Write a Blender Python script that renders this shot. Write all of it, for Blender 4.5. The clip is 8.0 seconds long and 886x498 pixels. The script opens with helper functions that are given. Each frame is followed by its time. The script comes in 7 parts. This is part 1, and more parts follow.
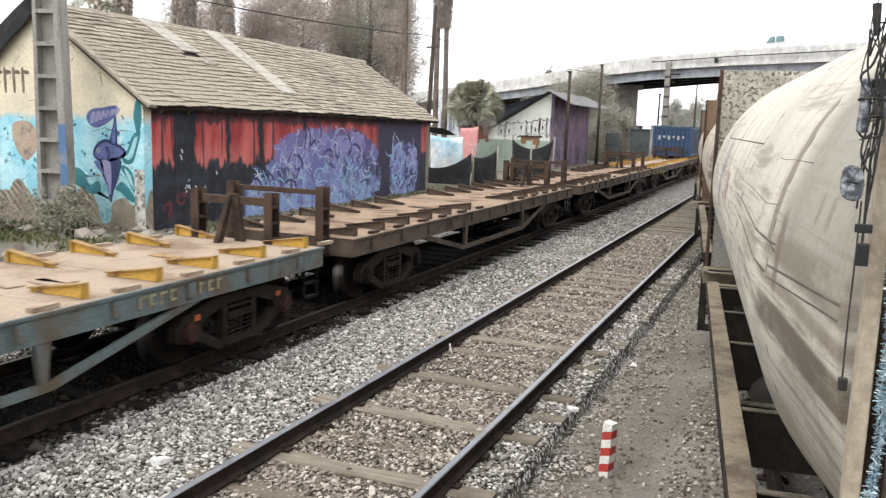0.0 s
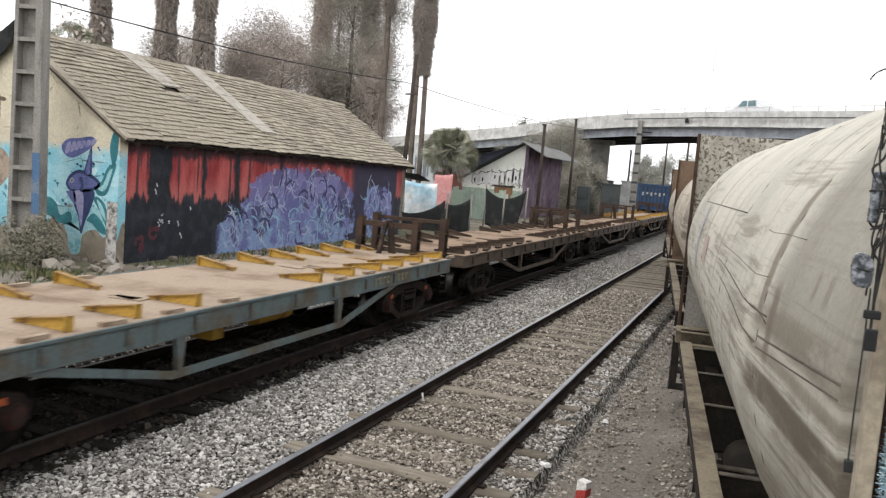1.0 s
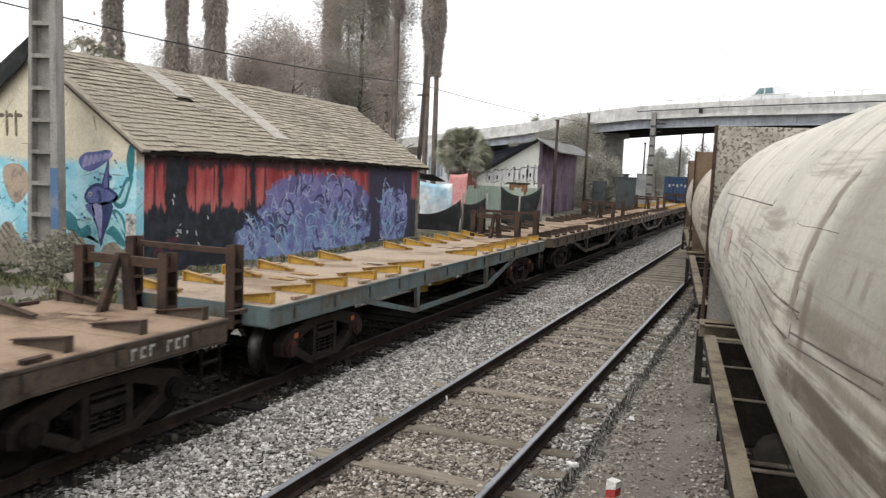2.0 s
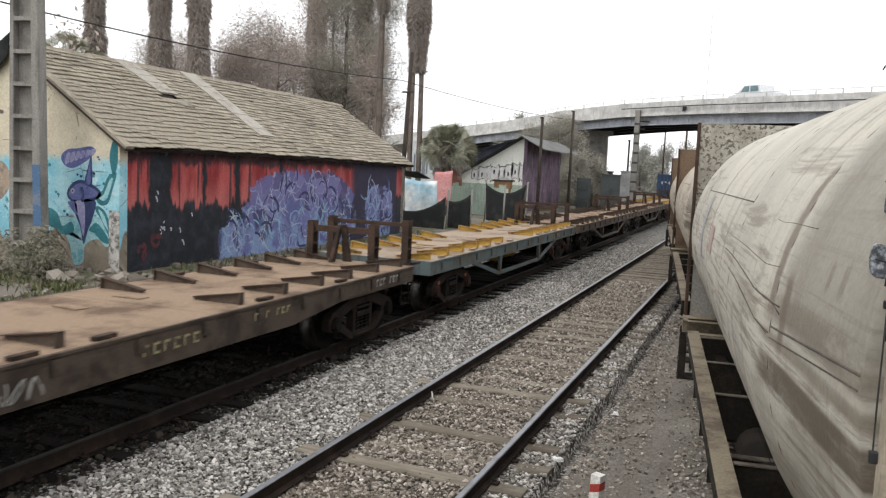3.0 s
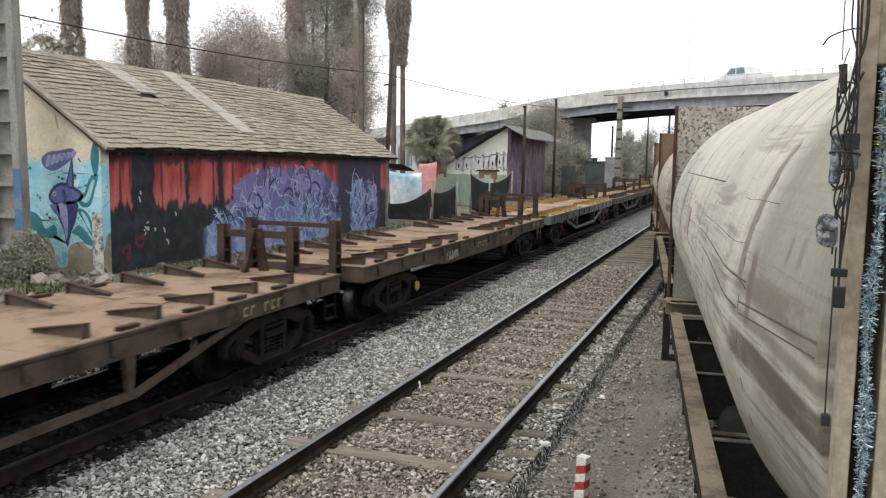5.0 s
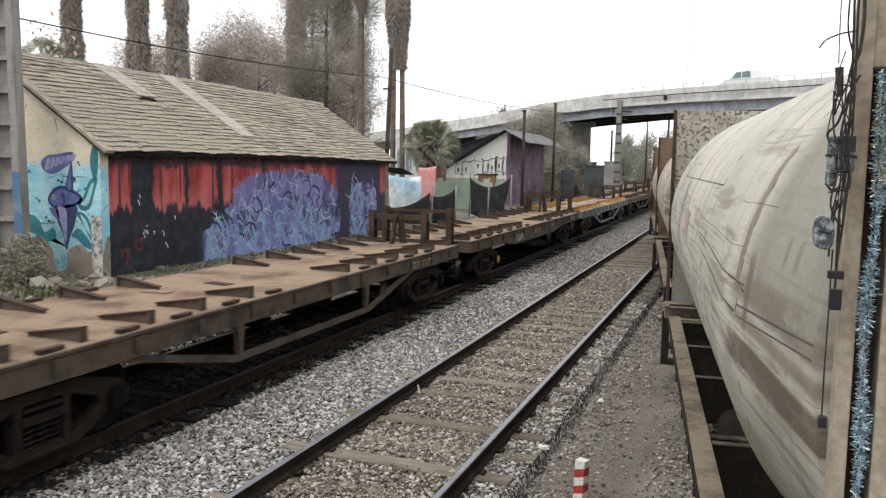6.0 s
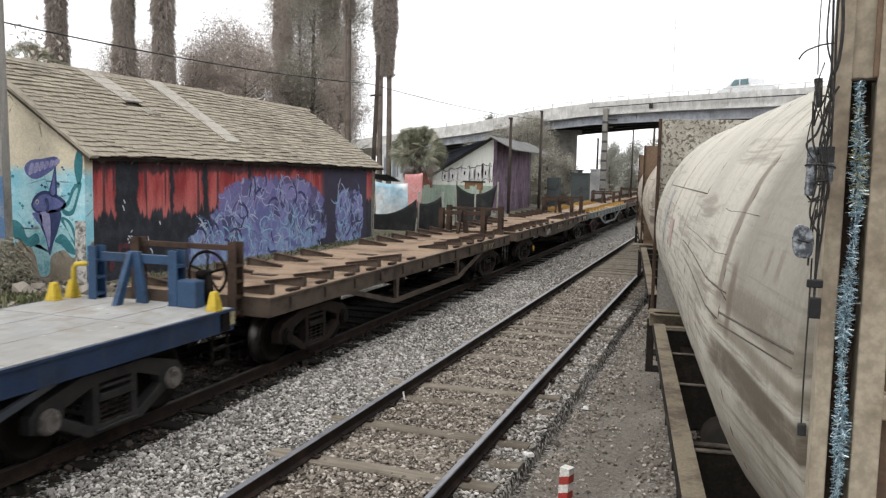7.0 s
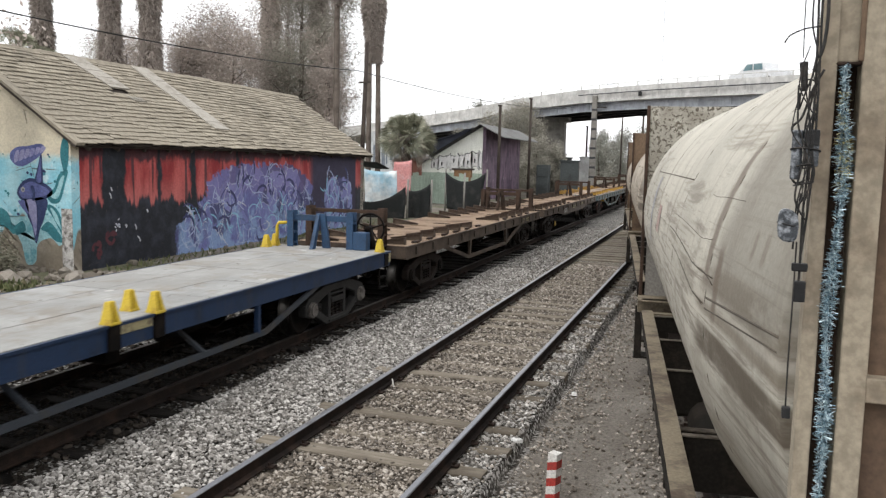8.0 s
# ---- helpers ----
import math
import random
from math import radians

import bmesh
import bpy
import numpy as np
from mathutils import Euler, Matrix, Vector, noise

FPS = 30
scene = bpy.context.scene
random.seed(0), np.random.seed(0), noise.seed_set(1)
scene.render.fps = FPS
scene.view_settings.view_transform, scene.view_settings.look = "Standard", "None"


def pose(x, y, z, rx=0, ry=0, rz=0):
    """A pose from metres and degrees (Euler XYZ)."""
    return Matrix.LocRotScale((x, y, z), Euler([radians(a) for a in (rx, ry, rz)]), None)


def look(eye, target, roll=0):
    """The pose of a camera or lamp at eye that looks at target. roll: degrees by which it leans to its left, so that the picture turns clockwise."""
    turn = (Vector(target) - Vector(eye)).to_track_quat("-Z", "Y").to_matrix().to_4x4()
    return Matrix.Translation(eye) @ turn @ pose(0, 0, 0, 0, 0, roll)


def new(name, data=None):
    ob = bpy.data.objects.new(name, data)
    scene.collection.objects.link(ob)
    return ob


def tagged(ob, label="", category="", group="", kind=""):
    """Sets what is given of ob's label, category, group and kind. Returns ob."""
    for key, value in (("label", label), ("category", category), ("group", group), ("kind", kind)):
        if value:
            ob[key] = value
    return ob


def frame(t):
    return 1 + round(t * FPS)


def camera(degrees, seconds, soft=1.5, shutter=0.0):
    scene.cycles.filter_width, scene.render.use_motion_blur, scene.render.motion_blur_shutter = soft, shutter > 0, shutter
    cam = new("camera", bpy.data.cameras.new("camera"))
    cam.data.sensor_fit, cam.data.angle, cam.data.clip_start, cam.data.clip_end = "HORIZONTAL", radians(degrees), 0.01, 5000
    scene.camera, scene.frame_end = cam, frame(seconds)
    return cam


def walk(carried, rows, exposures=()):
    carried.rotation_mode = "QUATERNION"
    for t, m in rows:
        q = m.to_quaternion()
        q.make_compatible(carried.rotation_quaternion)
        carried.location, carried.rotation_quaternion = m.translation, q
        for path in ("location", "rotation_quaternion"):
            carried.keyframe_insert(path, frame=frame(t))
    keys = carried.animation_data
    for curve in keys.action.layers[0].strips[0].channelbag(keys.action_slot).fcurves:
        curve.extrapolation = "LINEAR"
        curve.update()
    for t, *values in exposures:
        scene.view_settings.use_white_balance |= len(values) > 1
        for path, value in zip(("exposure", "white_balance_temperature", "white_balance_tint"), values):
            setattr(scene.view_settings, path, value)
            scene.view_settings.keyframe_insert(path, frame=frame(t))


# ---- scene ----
cam = camera(56.7, 8.0, 1.3, 0.3)

# ---------- camera ----------
walk(cam, [
    (0.0, look((0.056, 0.645, 2.977), (-0.715, 2.465, 2.674), 1.8)),
    (0.5, look((0.042, 0.625, 3.006), (-0.679, 2.471, 2.736), 0.7)),
    (1.0, look((-0.067, 0.574, 3.031), (-0.777, 2.434, 2.840), 4.6)),
    (1.5, look((-0.130, 0.584, 3.059), (-0.915, 2.409, 2.831), 2.4)),
    (2.0, look((-0.114, 0.598, 3.057), (-0.861, 2.443, 2.862), 2.5)),
    (2.2, look((-0.112, 0.590, 3.056), (-0.822, 2.447, 2.865), 2.4)),
    (3.3, look((-0.103, 0.553, 3.049), (-0.818, 2.410, 2.847), 2.7)),
    (3.5, look((-0.098, 0.544, 3.046), (-0.814, 2.401, 2.846), 2.8)),
    (4.0, look((-0.062, 0.551, 3.044), (-0.744, 2.419, 2.833), 1.4)),
    (4.5, look((-0.030, 0.538, 3.040), (-0.714, 2.404, 2.818), 0.8)),
    (6.0, look((-0.012, 0.532, 3.030), (-0.695, 2.400, 2.821), 0.9)),
    (6.5, look((-0.006, 0.525, 3.031), (-0.673, 2.398, 2.815), 0.9)),
    (7.0, look((-0.002, 0.530, 3.033), (-0.655, 2.411, 2.841), 1.2)),
    (7.5, look((-0.002, 0.534, 3.029), (-0.660, 2.412, 2.824), 1.2)),
    (8.0, look((0.006, 0.539, 3.023), (-0.621, 2.425, 2.802), 1.2)),
], exposures=[(0.0, 1.15), (0.5, 1.12), (1.0, 0.7), (1.5, 0.58), (2.0, 0.68), (3.5, 0.52), (4.0, 0.6), (8.0, 0.62)])

# ---------- world and sun: a bright overcast sky ----------
world = bpy.data.worlds.new("overcast")
scene.world = world
world.use_nodes = True
wn, wl = world.node_tree.nodes, world.node_tree.links
sky = wn.new("ShaderNodeTexSky")
sky.sky_type = "NISHITA"
sky.sun_disc = False
sky.sun_elevation, sky.sun_rotation = radians(48), radians(200)
sky.dust_density, sky.air_density, sky.ozone_density = 6.0, 1.0, 1.0
grey = wn.new("ShaderNodeHueSaturation")
grey.inputs["Saturation"].default_value = 0.10
cloud = wn.new("ShaderNodeMix")
cloud.data_type = "RGBA"
cloud.inputs[0].default_value = 0.85
cloud.inputs[7].default_value = (1.0, 1.01, 1.035, 1.0)
scaled_sky = wn.new("ShaderNodeVectorMath")
scaled_sky.operation = "SCALE"
scaled_sky.inputs["Scale"].default_value = 0.12
bg = wn["Background"]
bg.inputs["Strength"].default_value = 1.1
wl.new(sky.outputs[0], grey.inputs["Color"])
wl.new(grey.outputs[0], scaled_sky.inputs[0])
wl.new(scaled_sky.outputs[0], cloud.inputs[6])
wl.new(cloud.outputs[2], bg.inputs["Color"])

sun = new("sun", bpy.data.lights.new("sun", "SUN"))
sun.data.energy, sun.data.angle, sun.data.color = 0.7, radians(25), (1.0, 0.96, 0.9)
sun.matrix_world = look((0, 0, 30), (6, 14, 8))


# ---------- small mesh kit ----------
class Shape:
    """Collects boxes, bars, tubes and prisms into one mesh."""

    def __init__(self):
        self.v, self.f = [], []

    def add(self, verts, faces, m=None):
        n = len(self.v)
        self.v += [tuple(m @ Vector(p)) for p in verts] if m else [tuple(p) for p in verts]
        self.f += [tuple(n + i for i in face) for face in faces]
        return self

    def box(self, x0, x1, y0, y1, z0, z1, m=None):
        vs = [(x, y, z) for x in (x0, x1) for y in (y0, y1) for z in (z0, z1)]
        return self.add(vs, [(0, 1, 3, 2), (4, 6, 7, 5), (0, 4, 5, 1), (2, 3, 7, 6), (0, 2, 6, 4), (1, 5, 7, 3)], m)

    def bar(self, p, q, w, h):
        """A rectangular bar from p to q, w wide, h high."""
        p, q = Vector(p), Vector(q)
        d = (q - p).normalized()
        side = d.cross(Vector((0, 0, 1)))
        side = side.normalized() if side.length > 1e-4 else Vector((1, 0, 0))
        up = side.cross(d)
        vs = []
        for c in (p, q):
            for a, b in ((-1, -1), (1, -1), (1, 1), (-1, 1)):
                vs.append(c + side * a * w / 2 + up * b * h / 2)
        return self.add(vs, [(3, 2, 1, 0), (4, 5, 6, 7), (0, 1, 5, 4), (1, 2, 6, 5), (2, 3, 7, 6), (3, 0, 4, 7)])

    def tube(self, p, q, r, n=10, r2=None):
        p, q = Vector(p), Vector(q)
        d = (q - p).normalized()
        a = d.orthogonal().normalized()
        b = d.cross(a)
        r2 = r if r2 is None else r2
        vs = [c + (a * math.cos(2 * math.pi * i / n) + b * math.sin(2 * math.pi * i / n)) * rr
              for c, rr in ((p, r), (q, r2)) for i in range(n)]
        fs = [(i, (i + 1) % n, n + (i + 1) % n, n + i) for i in range(n)]
        return self.add(vs, fs + [tuple(range(n))[::-1], tuple(range(n, 2 * n))])

    def path(self, pts, r, n=6):
        """One unbroken round tube along the points."""
        P = [Vector(p) for p in pts]
        side = (P[1] - P[0]).orthogonal().normalized()
        rings = []
        for i, p in enumerate(P):
            d = (P[min(i + 1, len(P) - 1)] - P[max(i - 1, 0)]).normalized()
            side = (side - d * side.dot(d)).normalized()
            up = d.cross(side)
            rings.append([p + (side * math.cos(2 * math.pi * k / n) + up * math.sin(2 * math.pi * k / n)) * r for k in range(n)])
        base = len(self.v)
        self.rings(rings)
        last = base + (len(P) - 1) * n
        self.f += [tuple(range(base, base + n))[::-1], tuple(range(last, last + n))]
        return self

    def prism(self, poly, lo, hi, axis="x"):
        """A flat polygon given in the other two axes, drawn out from lo to hi."""
        n = len(poly)
        put = {"x": lambda a, b, c: (c, a, b), "y": lambda a, b, c: (a, c, b), "z": lambda a, b, c: (a, b, c)}[axis]
        vs = [put(a, b, c) for c in (lo, hi) for a, b in poly]
        fs = [(i, (i + 1) % n, n + (i + 1) % n, n + i) for i in range(n)]
        return self.add(vs, fs + [tuple(range(n))[::-1], tuple(range(n, 2 * n))])

    def rings(self, rings, close=True):
        """Skin over rings of equal count."""
        n = len(rings[0])
        vs = [p for r in rings for p in r]
        fs = []
        for k in range(len(rings) - 1):
            for i in range(n if close else n - 1):
                j = (i + 1) % n
                fs.append((k * n + i, k * n + j, (k + 1) * n + j, (k + 1) * n + i))
        return self.add(vs, fs)

    def mesh(self, name, material, smooth=False):
        me = bpy.data.meshes.new(name)
        me.from_pydata(self.v, [], self.f)
        bm = bmesh.new()
        bm.from_mesh(me)
        if len(self.f) < 20000:
            bmesh.ops.recalc_face_normals(bm, faces=bm.faces)
        bm.to_mesh(me)
        bm.free()
        me.materials.append(material)
        if smooth:
            for p in me.polygons:
                p.use_smooth = True
        return me


def part(name, shape, material, parent=None, label="", smooth=False, bevel=0.0, m=None):
    ob = new(name, shape.mesh(name, material, smooth) if isinstance(shape, Shape) else shape)
    if parent:
        ob.parent = parent
    if m is not None:
        ob.matrix_basis = m
    if bevel:
        b = ob.modifiers.new("bevel", "BEVEL")
        b.width, b.segments, b.limit_method = bevel, 2, "ANGLE"
    if label:
        ob["label"] = label
    return ob


def thing(name, label, category, group="", kind="", m=None):
    ob = new(name)
    ob.empty_display_size = 0.3
    if m is not None:
        ob.matrix_basis = m
    return tagged(ob, label, category, group, kind)


# ---------- materials ----------
class Nodes:
    """A short way to write node materials."""

    def __init__(self, name, rough=0.8, metal=0.0, spec=0.3):
        self.mat = bpy.data.materials.new(name)
        self.mat.use_nodes = True
        self.t = self.mat.node_tree
        self.b = self.t.nodes["Principled BSDF"]
        self.b.inputs["Roughness"].default_value = rough
        self.b.inputs["Metallic"].default_value = metal
        self.b.inputs["Specular IOR Level"].default_value = spec
        self.co = self.t.nodes.new("ShaderNodeTexCoord").outputs["Object"]

    def link(self, a, b):
        self.t.links.new(a, b)

    def put(self, socket, value):
        if isinstance(value, (int, float)):
            socket.default_value = value
        elif isinstance(value, tuple):
            socket.default_value = (*value, 1.0) if len(value) == 3 and socket.type == "RGBA" else value
        else:
            self.link(value, socket)

    def scaled(self, sx, sy, sz, co=None):
        n = self.t.nodes.new("ShaderNodeMapping")
        n.inputs["Scale"].default_value = (sx, sy, sz)
        self.link(co or self.co, n.inputs["Vector"])
        return n.outputs[0]

    def noise(self, scale, detail=4.0, rough=0.55, co=None, distort=0.0):
        n = self.t.nodes.new("ShaderNodeTexNoise")
        n.inputs["Scale"].default_value, n.inputs["Detail"].default_value = scale, detail
        n.inputs["Roughness"].default_value, n.inputs["Distortion"].default_value = rough, distort
        self.link(co or self.co, n.inputs["Vector"])
        return n.outputs["Fac"]

    def cells(self, scale, feature="F1", co=None, out="Distance"):
        n = self.t.nodes.new("ShaderNodeTexVoronoi")
        n.feature = feature
        n.inputs["Scale"].default_value = scale
        self.link(co or self.co, n.inputs["Vector"])
        return n.outputs[out]

    def calc(self, op, a, b=0.0, c=0.0):
        n = self.t.nodes.new("ShaderNodeMath")
        n.operation = op
        for s, v in zip(n.inputs, (a, b, c)):
            self.put(s, v)
        return n.outputs[0]

    def ramp(self, fac, lo, hi):
        """0 below lo, 1 above hi."""
        n = self.t.nodes.new("ShaderNodeMapRange")
        for k, v in (("Value", fac), ("From Min", lo), ("From Max", hi)):
            self.put(n.inputs[k], v)
        n.interpolation_type = "SMOOTHSTEP"
        return n.outputs[0]

    def mix(self, fac, a, b, blend="MIX"):
        n = self.t.nodes.new("ShaderNodeMix")
        n.data_type, n.blend_type = "RGBA", blend
        self.put(n.inputs[0], fac)
        self.put(n.inputs[6], a)
        self.put(n.inputs[7], b)
        return n.outputs[2]

    def xyz(self):
        n = self.t.nodes.new("ShaderNodeSeparateXYZ")
        self.link(self.co, n.inputs[0])
        return n.outputs

    def bump(self, height, strength=0.4, dist=0.02):
        n = self.t.nodes.new("ShaderNodeBump")
        n.inputs["Strength"].default_value, n.inputs["Distance"].default_value = strength, dist
        self.link(height, n.inputs["Height"])
        self.link(n.outputs[0], self.b.inputs["Normal"])

    def random(self, island=False):
        if island:
            return self.t.nodes.new("ShaderNodeNewGeometry").outputs["Random Per Island"]
        return self.t.nodes.new("ShaderNodeObjectInfo").outputs["Random"]

    def colour(self, c):
        self.put(self.b.inputs["Base Color"], c)
        return self.mat


def worn(name, base, wear, amount=0.5, scale=3.0, fine=40.0, rough=0.8, metal=0.0, bump=0.3, streak=0.0, spec=0.3, dirt=(0.05, 0.045, 0.04)):
    """Paint, rust, wood or plaster with large stains, fine grain and, where wanted, streaks that run down."""
    n = Nodes(name, rough, metal, spec)
    big = n.noise(scale, 6.0, 0.65)
    small = n.noise(fine, 3.0, 0.6)
    c = n.mix(n.ramp(big, 0.62 - amount * 0.3, 0.72 - amount * 0.1), base, wear)
    c = n.mix(n.ramp(small, 0.3, 0.75), n.mix(0.35, c, (0.0, 0.0, 0.0)), c)
    if streak:
        run = n.noise(2.0, 4.0, 0.6, n.scaled(4.0, 4.0, 0.35))
        c = n.mix(n.calc("MULTIPLY", n.ramp(run, 0.52, 0.7), streak), c, dirt)
    n.bump(n.calc("ADD", n.calc("MULTIPLY", big, 0.6), small), bump, 0.006)
    n.put(n.b.inputs["Roughness"], n.calc("ADD", n.calc("MULTIPLY", small, 0.25), rough - 0.12))
    return n.colour(c)


def stone_material(name, tones):
    n = Nodes(name, 0.88, 0.0, 0.15)
    r = n.random(island=True)
    c = n.mix(n.ramp(r, 0.0, 0.5), tones[0], tones[1])
    c = n.mix(n.ramp(r, 0.55, 0.97), c, tones[2])
    c = n.mix(n.ramp(n.noise(60.0), 0.35, 0.7), n.mix(0.35, c, (0.05, 0.04, 0.03)), c)
    return n.colour(c)


STONES = stone_material("ballast_stone", ((0.10, 0.093, 0.084), (0.31, 0.294, 0.272), (0.62, 0.595, 0.56)))
STONES_BROWN = stone_material("earthy_stone", ((0.085, 0.073, 0.060), (0.25, 0.217, 0.182), (0.50, 0.455, 0.40)))
# Stones below the wagons, with the shade there put into their colour.
SHADED_STONES = stone_material("shaded_stone", ((0.005, 0.004, 0.0035), (0.011, 0.009, 0.008), (0.05, 0.042, 0.035)))


RAIL_TOP = worn("polished_rail_head", (0.24, 0.245, 0.265), (0.14, 0.135, 0.14), 0.4, 2.0, 90.0, 0.35, 0.9, 0.1)
RAIL_DULL = worn("dull_rail_head", (0.055, 0.047, 0.042), (0.03, 0.025, 0.022), 0.5, 2.0, 60.0, 0.5, 0.5, 0.2)
RAIL_SIDE = worn("rusty_rail_web", (0.020, 0.015, 0.013), (0.040, 0.026, 0.020), 0.6, 3.0, 60.0, 0.85, 0.0, 0.5, spec=0.12)


def timber(name, a, b, dark, along="x"):
    n = Nodes(name, 0.9, 0.0, 0.12)
    s = {"x": (1.2, 22.0, 22.0), "y": (22.0, 1.2, 22.0), "z": (22.0, 22.0, 1.2)}[along]
    grain = n.noise(1.0, 6.0, 0.7, n.scaled(*s), 0.4)
    c = n.mix(n.ramp(grain, 0.3, 0.7), a, b)
    c = n.mix(n.calc("MULTIPLY", n.ramp(n.noise(1.3, 4.0), 0.45, 0.7), 0.7), c, dark)
    c = n.mix(n.calc("MULTIPLY", n.random(), 0.55), c, dark)
    n.bump(grain, 0.7, 0.008)
    return n.colour(c)


SLEEPER = timber("weathered_sleeper", (0.135, 0.114, 0.088), (0.25, 0.222, 0.18), (0.070, 0.057, 0.043))
# Near-black sleepers: the shade under the wagons is in the wood colour.
SLEEPER_SHADED = timber("shaded_sleeper", (0.009, 0.0075, 0.0065), (0.022, 0.018, 0.015), (0.005, 0.0045, 0.004))
PLATE_STEEL = worn("dusty_deck_steel", (0.36, 0.283, 0.212), (0.225, 0.16, 0.112), 0.6, 0.8, 30.0, 0.88, 0.0, 0.4, spec=0.15)
PLATE_BROWN = worn("dusty_brown_deck", (0.285, 0.205, 0.142), (0.125, 0.080, 0.054), 0.6, 0.9, 30.0, 0.88, 0.0, 0.4, spec=0.15)
RUST = worn("rusted_steel", (0.070, 0.045, 0.033), (0.028, 0.020, 0.016), 0.55, 2.5, 45.0, 0.85, 0.0, 0.5, 0.3, spec=0.15)
RUST_LIGHT = worn("rusted_side_sill", (0.098, 0.072, 0.054), (0.042, 0.030, 0.023), 0.6, 2.2, 40.0, 0.8, 0.1, 0.4, 0.5)
YELLOW_OLD = worn("faded_yellow_paint", (0.50, 0.30, 0.055), (0.20, 0.10, 0.035), 0.45, 4.0, 50.0, 0.7, 0.0, 0.3)
FADED_BLUE = worn("faded_blue_grey_paint", (0.120, 0.157, 0.162), (0.115, 0.090, 0.063), 0.66, 1.4, 45.0, 0.75, 0.0, 0.3, 0.5)
BLUE = worn("blue_paint", (0.016, 0.036, 0.085), (0.012, 0.024, 0.05), 0.5, 1.5, 40.0, 0.5, 0.0, 0.2, 0.3)
BLUE_BRIGHT = worn("worn_blue_paint", (0.028, 0.068, 0.14), (0.018, 0.038, 0.075), 0.5, 2.0, 40.0, 0.55, 0.0, 0.2, 0.3)
CHORD_GREY = worn("dusty_blue_grey_steel", (0.040, 0.047, 0.058), (0.055, 0.050, 0.045), 0.5, 2.0, 40.0, 0.7, 0.0, 0.2, 0.3)
YELLOW = worn("bright_yellow_paint", (0.58, 0.42, 0.04), (0.42, 0.28, 0.035), 0.4, 5.0, 50.0, 0.5, 0.0, 0.2)
# Bogie, side frame and wheel tones hold the shade below the decks.
BOGIE = worn("dark_cast_steel", (0.006, 0.005, 0.0045), (0.016, 0.012, 0.010), 0.55, 4.0, 50.0, 0.7, 0.0, 0.5, spec=0.08)
BOGIE_GREY = worn("grey_cast_steel", (0.030, 0.029, 0.028), (0.017, 0.016, 0.016), 0.55, 4.0, 50.0, 0.6, 0.2, 0.4)
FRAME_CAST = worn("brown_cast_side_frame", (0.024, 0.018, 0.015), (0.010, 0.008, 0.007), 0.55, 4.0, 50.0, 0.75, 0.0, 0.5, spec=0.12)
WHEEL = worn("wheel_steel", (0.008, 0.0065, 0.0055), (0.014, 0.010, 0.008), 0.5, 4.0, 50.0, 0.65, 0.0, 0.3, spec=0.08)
TREAD = worn("polished_wheel_tread", (0.15, 0.14, 0.132), (0.03, 0.026, 0.023), 0.6, 5.0, 60.0, 0.35, 0.9, 0.1)
HUB_RED = worn("dark_hub_with_red_traces", (0.030, 0.018, 0.015), (0.075, 0.022, 0.016), 0.45, 9.0, 60.0, 0.75, spec=0.15)
HUB_YELLOW = worn("yellow_painted_hub", (0.45, 0.30, 0.05), (0.12, 0.07, 0.03), 0.5, 8.0, 60.0, 0.7)
HUB_GREY = worn("bare_metal_hub", (0.21, 0.19, 0.175), (0.09, 0.08, 0.07), 0.5, 8.0, 60.0, 0.6, 0.4)
ORANGE = worn("orange_paint_dab", (0.42, 0.10, 0.03), (0.2, 0.06, 0.03), 0.4, 8.0, 60.0, 0.7)
LETTER_OLD = worn("old_yellow_lettering", (0.34, 0.30, 0.17), (0.16, 0.13, 0.085), 0.5, 9.0, 60.0, 0.8)
LETTER_WHITE = worn("worn_white_lettering", (0.42, 0.41, 0.38), (0.2, 0.17, 0.13), 0.5, 9.0, 60.0, 0.8)


def board_deck():
    n = Nodes("grey_deck_boards", 0.85)
    big, fine = n.noise(0.9, 6.0, 0.65), n.noise(1.0, 5.0, 0.7, n.scaled(30.0, 3.0, 3.0))
    c = n.mix(n.ramp(big, 0.35, 0.7), (0.24, 0.243, 0.237), (0.355, 0.358, 0.35))
    c = n.mix(n.calc("MULTIPLY", n.ramp(n.noise(1.6, 6.0, 0.7), 0.5, 0.62), 0.6), c, (0.20, 0.17, 0.135))
    c = n.mix(n.ramp(n.noise(3.3, 5.0, 0.7), 0.64, 0.70), c, (0.48, 0.47, 0.45))
    c = n.mix(n.ramp(n.noise(5.0, 4.0, 0.6), 0.66, 0.72), c, (0.09, 0.08, 0.07))
    c = n.mix(n.ramp(fine, 0.3, 0.7), n.mix(0.25, c, (0.1, 0.09, 0.08)), c)
    c = n.mix(n.calc("MULTIPLY", n.random(), 0.4), c, (0.23, 0.215, 0.19))
    n.bump(fine, 0.5, 0.006)
    return n.colour(c)


DECK_GREY = board_deck()

